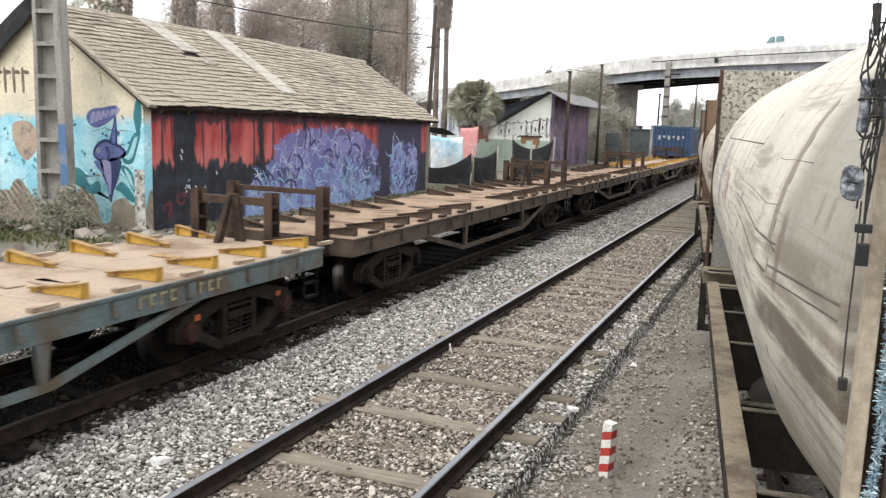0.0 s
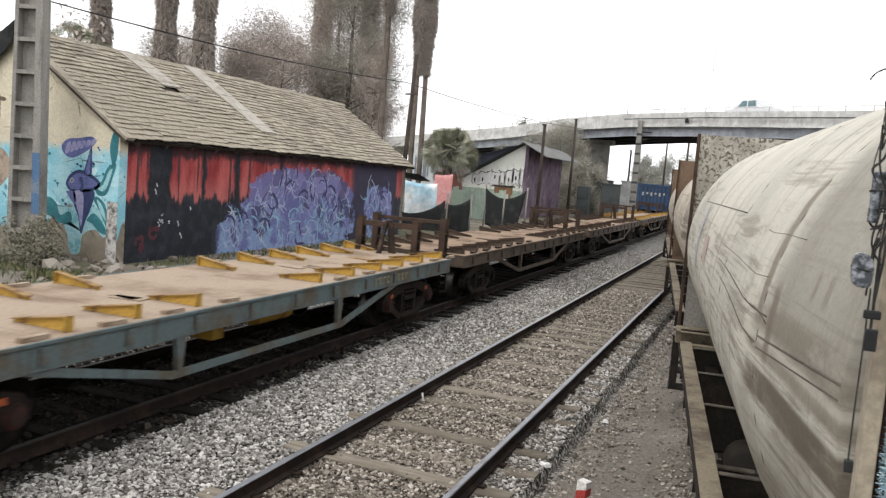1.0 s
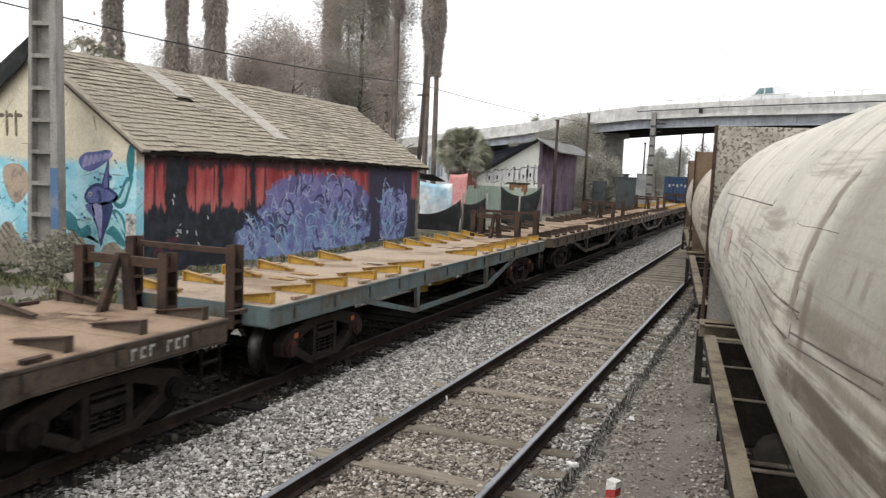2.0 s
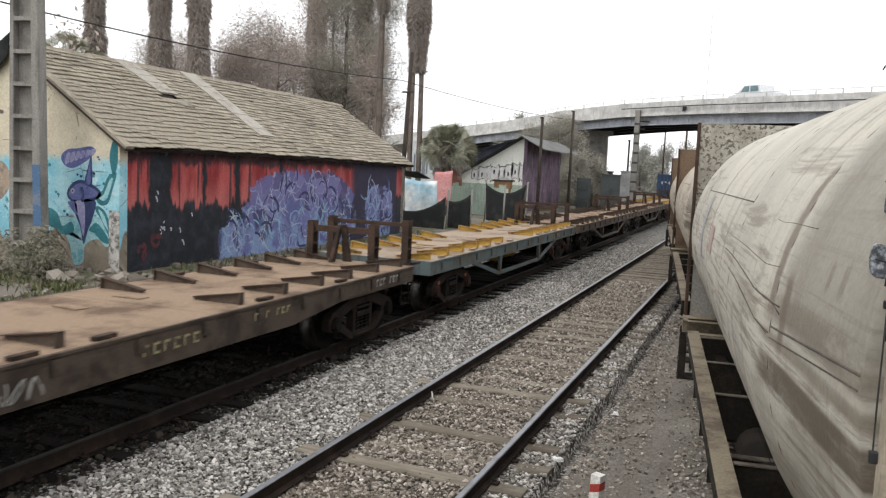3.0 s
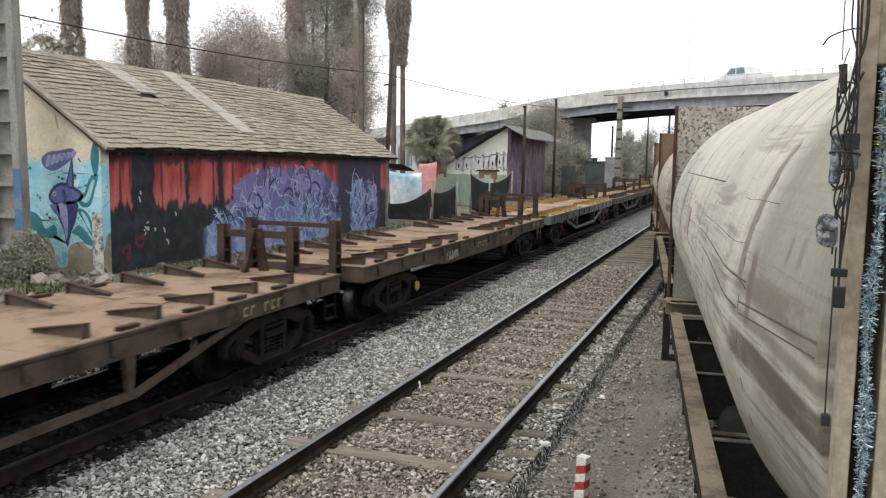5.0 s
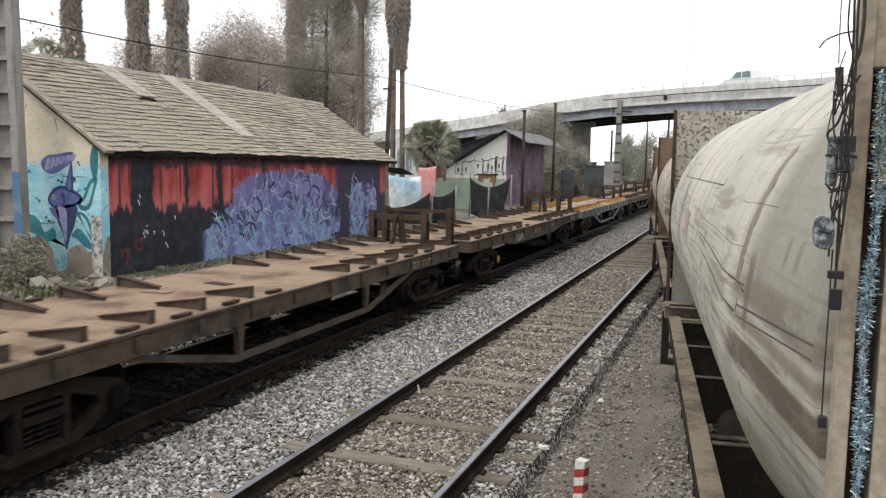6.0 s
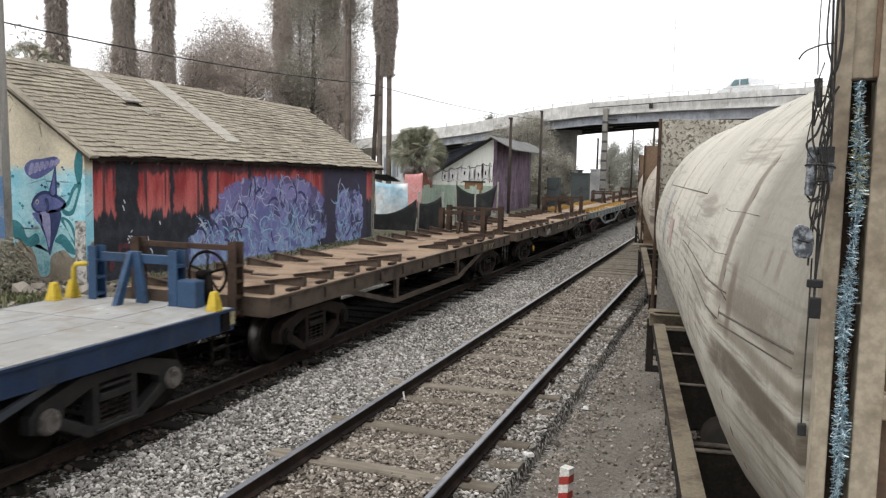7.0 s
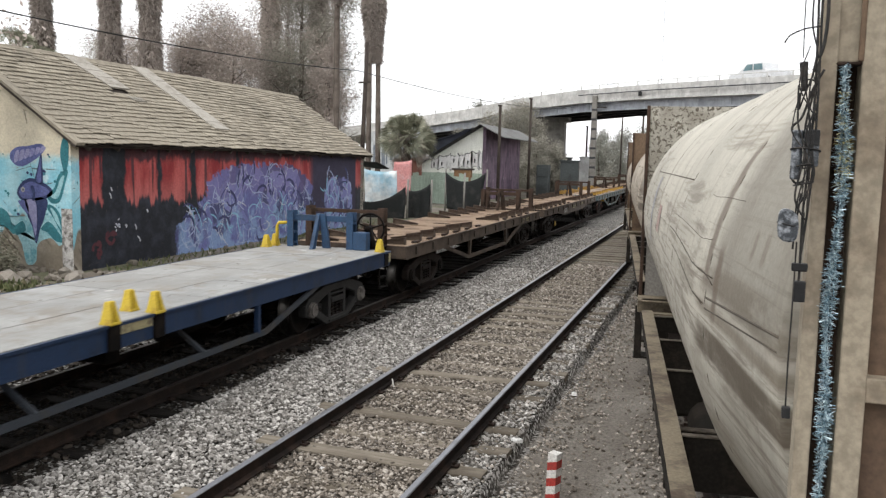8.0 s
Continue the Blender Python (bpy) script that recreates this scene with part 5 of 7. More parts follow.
def hut_side():
    n = Nodes("sprayed_purple_wall", 0.85)
    big, fine = n.noise(0.7, 5.0, 0.7), n.noise(6.0, 4.0, 0.6)
    c = n.mix(n.ramp(big, 0.38, 0.62), (0.10, 0.072, 0.10), (0.18, 0.132, 0.172))
    run = n.noise(1.0, 5.0, 0.7, n.scaled(1.0, 1.6, 0.45))
    c = n.mix(n.ramp(run, 0.50, 0.60), c, (0.25, 0.17, 0.23))
    c = n.mix(n.calc("MULTIPLY", n.ramp(n.noise(1.0, 5.0, 0.75, n.scaled(1.0, 2.6, 0.9), 0.4), 0.60, 0.64), 0.7), c, (0.42, 0.36, 0.40))
    c = n.mix(n.ramp(fine, 0.3, 0.7), n.mix(0.3, c, (0, 0, 0)), c)
    return n.colour(c)


GREY_MARK = worn("grey_spray", (0.22, 0.25, 0.29), (0.34, 0.37, 0.4), 0.5, 1.0, 5.0, 0.9)
TIN = worn("grey_corrugated_tin", (0.20, 0.20, 0.195), (0.12, 0.115, 0.11), 0.5, 0.8, 12.0, 0.7, 0.2, 0.3, 0.3)
hut = thing("hut", "small shed with sprayed walls and a tin roof", "shed")
part("front_wall", Shape().prism([(-21.9, 1.9), (-16.8, 1.9), (-16.8, 5.42), (-21.9, 2.36)], 60.0, 60.25, "y"), HUT_WHITE, hut, "whitish upper wall")
part("front_wall_base", Shape().prism([(-21.9, -0.2), (-16.8, -0.2), (-16.8, 1.9), (-21.9, 1.9)], 59.99, 60.25, "y"), HUT_GREEN, hut, "green painted lower wall")
part("side_wall", Shape().prism([(60.0, -0.2), (71.0, -0.2), (71.0, 5.25), (60.0, 5.42)], -16.8, -16.55), hut_side(), hut, "dark purple sprayed side wall")
part("back_wall", Shape().box(-21.9, -16.8, 70.8, 71.0, -0.2, 2.3), HUT_GREEN, hut)
part("end_wall", Shape().box(-21.9, -21.7, 60.2, 71.0, -0.2, 2.3), HUT_GREEN, hut)
top_, low_ = [], []
for k in range(47):
    x = -22.4 + k * 0.12
    z = 2.06 + 0.60 * (x + 22.4) + 0.03 * (k % 2)
    top_.append((x, z))
rings = [[(x, yy, z + dz + 0.12) for x, z in top_] + [(x, yy, z + dz + 0.06) for x, z in reversed(top_)] for yy, dz in ((59.4, 0.0), (71.4, -0.1))]
part("roof", Shape().rings(rings), worn("dark_tin_edge", (0.045, 0.045, 0.05), (0.08, 0.078, 0.075), 0.5, 0.8, 12.0, 0.7), hut, "dark tin roof")
wave = [(59.3 + k * 0.2, 5.52 - 0.006 * k * 0.2 + 0.035 * (k % 2)) for k in range(62)]
rings = [[(xx, yy, z + dz + 0.05) for yy, z in wave] + [(xx, yy, z + dz) for yy, z in reversed(wave)] for xx, dz in ((-16.88, 0.0), (-15.05, -0.98))]
part("awning", Shape().rings(rings), TIN, hut, "corrugated tin awning over the side")
# bubble lettering sprayed on the hut, as plain shapes
BUB_W = worn("sprayed_white", (0.78, 0.77, 0.76), (0.68, 0.67, 0.66), 0.4, 3.0, 20.0, 0.85)
BUB_K = worn("sprayed_black_outline", (0.02, 0.02, 0.022), (0.05, 0.05, 0.05), 0.4, 3.0, 20.0, 0.85)
for k, (x, wd, h) in enumerate(((-20.55, 0.50, 0.70), (-19.95, 0.62, 1.0), (-19.45, 0.30, 1.05), (-18.98, 0.60, 1.12), (-18.42, 0.40, 0.95), (-17.92, 0.66, 1.15), (-17.35, 0.56, 1.2), (-16.98, 0.30, 1.2))):
    zc = 2.52 + 0.09 * (x + 20.9)
    rj = random.Random(k * 13 + 5)
    ctl_ = [(-0.55, -0.5), (-0.6, 0.1), (-0.4, 0.55), (0.15, 0.5), (0.55, 0.6), (0.6, 0.0), (0.45, -0.55), (0.0, -0.4)]
    ctl_ = [(a + rj.uniform(-0.12, 0.12), b + rj.uniform(-0.10, 0.10)) for a, b in ctl_]
    out = smooth_loop([(x + wd * a * 1.10, zc + h * b * 1.05) for a, b in ctl_], 4)
    inn = smooth_loop([(x + wd * a * 0.94, zc + h * b * 0.94) for a, b in ctl_], 4)
    part("graffiti_shape", Shape().prism(out, 59.975, 59.985, "y"), BUB_K, hut, "black outlined white spray shapes")
    part("graffiti_shape", Shape().prism(inn, 59.965, 59.976, "y"), BUB_W, hut)
    if wd > 0.45:
        hx, hz = x + rj.uniform(-0.06, 0.06), zc + rj.uniform(-0.12, 0.16)
        slit = smooth_loop([(hx - 0.045, hz - 0.15), (hx - 0.055, hz + 0.13), (hx + 0.05, hz + 0.15), (hx + 0.04, hz - 0.1)], 3)
        part("graffiti_shape", Shape().prism(slit, 59.955, 59.966, "y"), BUB_K, hut)


def cloth(name, corners, mat, label, category, sag=0.25, n=10, thick=0.02, seed=1):
    """A hanging cloth between four corners (top left, top right, bottom right, bottom left), with folds."""
    rngc = random.Random(seed)
    tl, tr, br, bl = [Vector(c) for c in corners]
    ph = rngc.uniform(0, 6)
    top, bot = [], []
    vs = []
    for j in range(n + 1):
        t = j / n
        for i in range(n + 1):
            s = i / n
            p = tl.lerp(tr, s).lerp(bl.lerp(br, s), t)
            p = p + Vector((0, 0, -sag * 4 * s * (1 - s) * (1 - 0.5 * t)))
            p = p + Vector((0, (0.12 * math.sin(s * 17 + ph) * t + 0.06 * math.sin(s * 31 + t * 4)) * min(1.0, sag * 4 + 0.3 if sag > 0 else 0.25), 0))
            vs.append(p)
    k = n + 1
    fs = [(j * k + i, j * k + i + 1, (j + 1) * k + i + 1, (j + 1) * k + i) for j in range(n) for i in range(n)]
    ob = part(name, Shape().add(vs, fs), mat, smooth=True)
    so = ob.modifiers.new("thickness", "SOLIDIFY")
    so.thickness = thick
    return tagged(ob, label, category)


NET = worn("black_shade_net", (0.022, 0.024, 0.024), (0.045, 0.046, 0.044), 0.5, 1.5, 20.0, 0.95)
TARP = worn("pale_blue_tarp", (0.82, 0.86, 0.87), (0.36, 0.60, 0.74), 0.62, 0.7, 2.0, 0.6, bump=0.1)
PINK = worn("faded_red_cloth", (0.66, 0.30, 0.29), (0.68, 0.46, 0.44), 0.5, 1.8, 15.0, 0.9)
cloth("tarpaulin", ((-17.97, 41, 2.35), (-16.1, 41, 2.3), (-16.05, 41, 0.0), (-17.9, 41, 0.0)), TARP, "pale blue plastic tarpaulin hung behind the house", "tarpaulin", 0.1, seed=2)
cloth("roof_sheet", ((-21.7, 16.91, 4.02), (-18.8, 16.91, 6.05), (-18.85, 16.91, 5.45), (-21.7, 16.91, 3.2)), NET, "torn black plastic sheet over the gable edge", "plastic sheet", -0.06, seed=15)
cloth("blanket", ((-17.05, 43, 2.75), (-16.0, 43, 2.85), (-16.1, 43, 0.9), (-17.25, 43, 1.0)), PINK, "faded red cloth hung over a line", "blanket", 0.05, seed=3)
cloth("shade_net", ((-17.2, 39, 0.75), (-14.8, 39, 1.55), (-14.85, 39, -0.1), (-17.2, 39, -0.1)), NET, "sagging black shade netting", "netting", 0.3, seed=4)
cloth("shade_net", ((-15.15, 40, 1.35), (-13.85, 40, 1.7), (-13.9, 40, 0.0), (-15.1, 40, -0.1)), NET, "sagging black shade netting", "netting", 0.2, seed=5)
cloth("shade_net", ((-15.05, 46, 2.2), (-12.6, 46, 2.25), (-13.0, 46, 0.2), (-14.9, 46, 0.1)), NET, "sagging black shade netting", "netting", 0.55, seed=6)
cloth("awning_sheet", ((-18.0, 38.5, 3.2), (-16.2, 38.5, 2.75), (-16.1, 40.0, 2.4), (-18.0, 40.0, 2.6)), NET, "dark sagging awning sheet", "awning", 0.15, seed=7)
for x, y, h in ((-14.8, 39.2, 1.9), (-13.85, 40.1, 1.9), (-15.08, 46.1, 2.4), (-12.6, 46.1, 2.4), (-17.2, 39.2, 1.2), (-13.6, 45, 2.2)):
    tagged(part("fence_post", Shape().tube((x, y, -0.1), (x + 0.04, y, h), 0.05, 7), CONCRETE, smooth=True), "thin pale fence post holding the netting", "fence post", "netting posts")
fence = thing("board_fence", "faded green board fence beyond the netting", "fence")
for k in range(22):
    x = -20.6 + k * 0.22
    part("board", Shape().box(x, x + 0.21, 53.0, 53.04, -0.1, 1.9 + 0.15 * math.sin(k * 1.7)), HUT_GREEN, fence)
crate = thing("brick_heap_box", "orange brick pier behind the netting", "pier", m=pose(-16.75, 55, 0))
part("block", Shape().box(-0.6, 0.6, -0.2, 0.2, 1.7, 2.2).box(-0.5, 0.5, -0.2, 0.2, -0.1, 1.7), worn("orange_brown_brick", (0.26, 0.15, 0.08), (0.18, 0.10, 0.06), 0.5, 2.0, 15.0, 0.9), crate)
part("cap", Shape().box(-0.75, 0.75, -0.25, 0.25, 2.2, 2.32), POLE_WOOD, crate)
navy = thing("lean_to", "dark navy sheet roof on posts behind the hut", "lean-to", m=pose(-23.4, 72.0, 0))
part("roof", Shape().prism([(-1.8, 4.4), (2.2, 5.7), (2.2, 5.6), (-1.8, 4.3)], -0.4, 2.5, "y").prism([(-1.8, 4.31), (2.2, 5.61), (2.2, 4.2), (-1.8, 3.0)], -0.3, -0.24, "y"),
     worn("navy_sheet", (0.022, 0.026, 0.038), (0.04, 0.045, 0.06), 0.5, 0.8, 8.0, 0.7), navy)
for px_ in (-1.4, 1.7):
    part("post", Shape().box(px_ - 0.06, px_ + 0.06, -0.36, -0.24, -0.2, 4.0 if px_ > 0 else 3.2), POLE_WOOD, navy)
yard = thing("painted_wall", "pale wall with dark vertical spray marks by the bridge", "wall", m=pose(-32.0, 80.0, 0))
part("wall", Shape().box(-2.6, 3.8, 0, 0.3, -0.2, 5.6), worn("pale_blue_grey_wall", (0.62, 0.64, 0.65), (0.50, 0.53, 0.55), 0.5, 0.5, 3.0, 0.9), yard)
for k in range(13):
    part("spray_mark", Shape().box(-2.3 + 0.47 * k, -2.1 + 0.47 * k + 0.1 * (k % 3), -0.02, 0.0, 2.2 + 0.5 * math.sin(k * 2.1), 4.2 + 0.7 * math.sin(k * 1.3)), GREY_MARK, yard)
red_roof = thing("red_shed", "small shed with a dull red wall", "shed", m=pose(-20.3, 54.0, 0))
part("wall", Shape().box(-0.9, 0.8, 0, 0.2, -0.1, 2.95), worn("dull_red_wall", (0.23, 0.10, 0.075), (0.16, 0.08, 0.06), 0.5, 1.0, 15.0, 0.9), red_roof)
part("roof", Shape().box(-1.0, 0.9, -0.3, 2.5, 2.95, 3.03), TIN, red_roof)

# ---------- bridge ----------
bridge = thing("road_bridge", "long concrete road bridge crossing over the tracks", "bridge")
PATH_B = [(-95, 122, 2.9), (-70, 110, 4.5), (-40, 94, 7.1), (-26.8, 89, 8.45), (-19.8, 85.5, 9.38), (-13, 81, 9.78), (-5.5, 76, 9.86), (4.8, 67, 9.6), (20, 54, 9.2), (45, 33, 8.9)]
ctl = [Vector(p) for p in PATH_B]


def sweep(profile, pts):
    rings = []
    for i, p in enumerate(pts):
        d = (pts[min(i + 1, len(pts) - 1)] - pts[max(i - 1, 0)])
        d.z = 0
        d.normalize()
        side = Vector((d.y, -d.x, 0))
        rings.append([tuple(p + side * a + Vector((0, 0, b))) for a, b in profile])
    sh = Shape().rings(rings)
    k = len(profile)
    sh.f += [tuple(range(k))[::-1], tuple(range((len(pts) - 1) * k, len(pts) * k))]
    return sh


part("parapet", sweep([(-0.1, 0), (0.15, 0), (0.15, -1.12), (-0.1, -1.12)], ctl), CONCRETE_PALE, bridge, "pale concrete parapet")
part("deck_slab", sweep([(0.28, -1.125), (0.28, -1.28), (-9.0, -1.28), (-9.0, -1.125)], ctl), CONCRETE_PALE, bridge)
part("far_parapet", sweep([(-8.9, 0), (-9.1, 0), (-9.1, -1.12), (-8.9, -1.12)], ctl), CONCRETE_PALE, bridge)
# only the outer girder is plain grey; the inner ones have deck shade in their colour
for off in (-0.35, -3.0, -5.6, -8.2):
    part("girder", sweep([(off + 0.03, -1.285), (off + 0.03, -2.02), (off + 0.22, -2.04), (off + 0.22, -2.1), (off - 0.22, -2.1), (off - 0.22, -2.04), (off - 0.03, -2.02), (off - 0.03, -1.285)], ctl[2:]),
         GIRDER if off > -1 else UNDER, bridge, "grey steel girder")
stiff = Shape()
for a, b in zip(ctl[3:], ctl[4:]):
    d = (b - a)
    for k in range(4):
        p = a.lerp(b, (k + 0.3) / 4)
        s = Vector((d.y, -d.x, 0)).normalized()
        q = p + s * -0.30
        stiff.bar(tuple(q + Vector((0, 0, -1.3))), tuple(q + Vector((0, 0, -2.02))), 0.10, 0.14)
part("girder_stiffener", stiff, GIRDER, bridge)["kind"] = "stuff"
# soffit in the same tone, its shade painted in
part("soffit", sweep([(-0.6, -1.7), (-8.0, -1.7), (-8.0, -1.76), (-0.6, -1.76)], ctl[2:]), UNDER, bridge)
rail = Shape()
for a, b in zip(ctl, ctl[1:]):
    n = max(2, int((b - a).length / 2.2))
    for k in range(n):
        p = a.lerp(b, k / n)
        rail.box(p.x - 0.05, p.x + 0.05, p.y - 0.05, p.y + 0.05, p.z, p.z + 0.38)
    rail.tube(tuple(a + Vector((0, 0, 0.36))), tuple(b + Vector((0, 0, 0.36))), 0.03, 6)
part("hand_rail", rail, CONCRETE_PALE, bridge, "low pale hand rail")
part("side_pipe", sweep([(0.36, -0.5), (0.44, -0.5), (0.44, -0.58), (0.36, -0.58)], ctl[5:]), UNDER, bridge, "dark pipe along the side")
part("drain_box", Shape().box(-7.2, -6.9, 76.5, 76.9, 8.9, 9.25), BLACK, bridge)
for x, y, wd in ((-16.3, 86.5, 0.9), (-38, 97, 1.0), (18, 61, 1.2)):
    zt = np.interp(x, [p[0] for p in PATH_B], [p[2] for p in PATH_B]) - 2.15
    part("pier", Shape().box(x - wd, x + wd, y - 0.6, y + 0.6, -0.2, zt).box(x - wd * 1.5, x + wd * 1.5, y - 0.8, y + 0.8, zt - 0.5, zt), CONCRETE, bridge, "concrete bridge pier", bevel=0.05)
part("abutment", Shape().prism([(-24, -0.2), (-17.3, -0.2), (-17.3, 7.1), (-24, 6.3)], 87.2, 90.0, "y"), CONCRETE, bridge, "concrete abutment")
for x, y, z, h in ((-11.2, 86.0, 9.3, 3.6), (-7.9, 84, 9.5, 2.2), (-5.4, 78.5, 9.8, 8.5)):
    lp = thing("bridge_mast", "thin grey lamp mast on the bridge", "lamp mast", "masts on the bridge", m=pose(x, y, z - 0.8))
    part("shaft", Shape().tube((0, 0, 0), (0, 0, h), 0.028, 6), GIRDER, lp)
    part("arm", Shape().box(-0.7, 0.7, -0.02, 0.02, h * 0.62, h * 0.62 + 0.03), GIRDER, lp)

# the white van on the bridge
van = thing("pickup", "white pickup creeping along the road bridge", "pickup truck")
VAN_W = worn("white_vehicle_paint", (0.75, 0.76, 0.77), (0.6, 0.6, 0.6), 0.3, 1.0, 20.0, 0.4)
GLASS = worn("dark_vehicle_glass", (0.16, 0.26, 0.28), (0.12, 0.2, 0.22), 0.4, 3.0, 30.0, 0.1, 0.0, 0.0)
part("body", Shape().prism([(2.4, 0.35), (-2.4, 0.35), (-2.4, 0.95), (-1.5, 1.1), (-0.6, 1.78), (1.0, 1.78), (1.15, 1.15), (2.4, 1.1)], -0.9, 0.9, "y"), VAN_W, van, bevel=0.08)
part("side_window", Shape().prism([(-0.95, 1.2), (-0.05, 1.2), (-0.05, 1.66), (-0.55, 1.66)], -0.93, -0.89, "y"), GLASS, van)
part("side_window", Shape().prism([(0.1, 1.2), (0.95, 1.2), (0.85, 1.66), (0.1, 1.66)], -0.93, -0.89, "y"), GLASS, van)
for x in (-1.5, 1.5):
    part("wheel", Shape().tube((x, -0.92, 0.33), (x, -0.7, 0.33), 0.33, 16), BLACK, van)
    part("wheel", Shape().tube((x, 0.92, 0.33), (x, 0.7, 0.33), 0.33, 16), BLACK, van)

# ---------- far masts, walls and posts along the line ----------
cm = thing("catenary_mast", "tall concrete mast with dark bands beyond the hut", "mast", m=pose(-11.45, 79.5, -0.1))
part("shaft", Shape().prism([(-0.32, 0), (0.32, 0), (0.22, 9.2), (-0.22, 9.2)], -0.25, 0.25, "y"), CONCRETE, cm, bevel=0.03)
for k in range(9):
    part("band", Shape().box(-0.30 + 0.008 * k, 0.30 - 0.008 * k, -0.27, -0.25, 0.6 + 0.9 * k, 0.8 + 0.9 * k), UNDER, cm)
part("bracket", Shape().box(0.2, 1.1, -0.05, 0.05, 8.1, 8.2), POLE_WOOD, cm)
part("insulator", Shape().box(0.2, 0.7, -0.1, 0.1, 7.4, 7.5), POLE_WOOD, cm)
for x, y, h, r in ((-15.3, 59.0, 6.9, 0.13), (-14.6, 66.0, 7.9, 0.12), (-14.0, 92, 6.8, 0.12), (-8.8, 94, 5.4, 0.12), (-9.6, 110, 9.0, 0.16), (-12.8, 115, 9.6, 0.12)):
    p = thing("line_post", "slender dark line post", "post", "line posts", m=pose(x, y, -0.1))
    part("shaft", Shape().tube((0, 0, 0), (0.03, 0, h), r, 8, r * 0.8), POLE_WOOD, p, smooth=True)
    part("cap", Shape().box(-r, r, -r, r, h, h + 0.12), POLE_WOOD, p)
GREY_WALL = worn("dark_grey_green_wall", (0.075, 0.085, 0.085), (0.05, 0.056, 0.056), 0.5, 0.6, 8.0, 0.9)
WHITE_WALL = worn("whitish_cabin_wall", (0.46, 0.47, 0.47), (0.33, 0.33, 0.33), 0.5, 0.8, 10.0, 0.85)
for nm, x0, x1, y, z1, mt, lb in (("yard_wall", -16.0, -13.6, 80, 3.2, GREY_WALL, "dark grey yard wall"), ("yard_wall", -13.5, -11.9, 74, 2.9, GREY_WALL, "dark grey yard wall"),
                                  ("cabin", -13.4, -12.3, 84, 3.3, WHITE_WALL, "small whitish cabin under the bridge"), ("yard_wall", -11.0, -4.0, 120, 3.4, GREY_WALL, "dark grey yard wall"),
                                  ("cabinet", -8.0, -7.2, 96, 3.0, WHITE_WALL, "pale equipment cabinet on a stand")):
    o = part(nm, Shape().box(x0, x1, y, y + 0.6, -0.2, z1).box(x0 - 0.08, x1 + 0.08, y - 0.08, y + 0.68, z1, z1 + 0.12), mt, bevel=0.02)
    tagged(o, lb, nm.replace("_", " "))
tagged(part("yard_box", Shape().box(-14.6, -13.6, 69, 70, -0.2, 2.6).box(-14.5, -13.7, 68.95, 69, 1.6, 2.4), GREY_WALL, bevel=0.03), "dark steel box beside the hut", "box")


# ---------- trees ----------
def blades(centres, size, droop, seed, spread=1.0):
    """Leaf blades as bent slips, three corners and a tip each."""
    rngl = np.random.default_rng(seed)
    k = len(centres)
    d = rngl.normal(size=(k, 3))
    d[:, 2] = d[:, 2] * (1 - droop) - droop * 1.6
    d /= np.linalg.norm(d, axis=1, keepdims=True)
    s = np.cross(d, rngl.normal(size=(k, 3)))
    s /= np.linalg.norm(s, axis=1, keepdims=True)
    ln = size * rngl.uniform(0.6, 1.4, k)[:, None]
    wd = ln * rngl.uniform(0.16, 0.30, k)[:, None] * spread
    c = np.asarray(centres)
    p = np.stack([c - s * wd * 0.4, c + d * ln * 0.5 + s * wd, c + d * ln, c + d * ln * 0.5 - s * wd], 1).reshape(-1, 3)
    f = np.arange(4 * k).reshape(-1, 4)
    return p, f


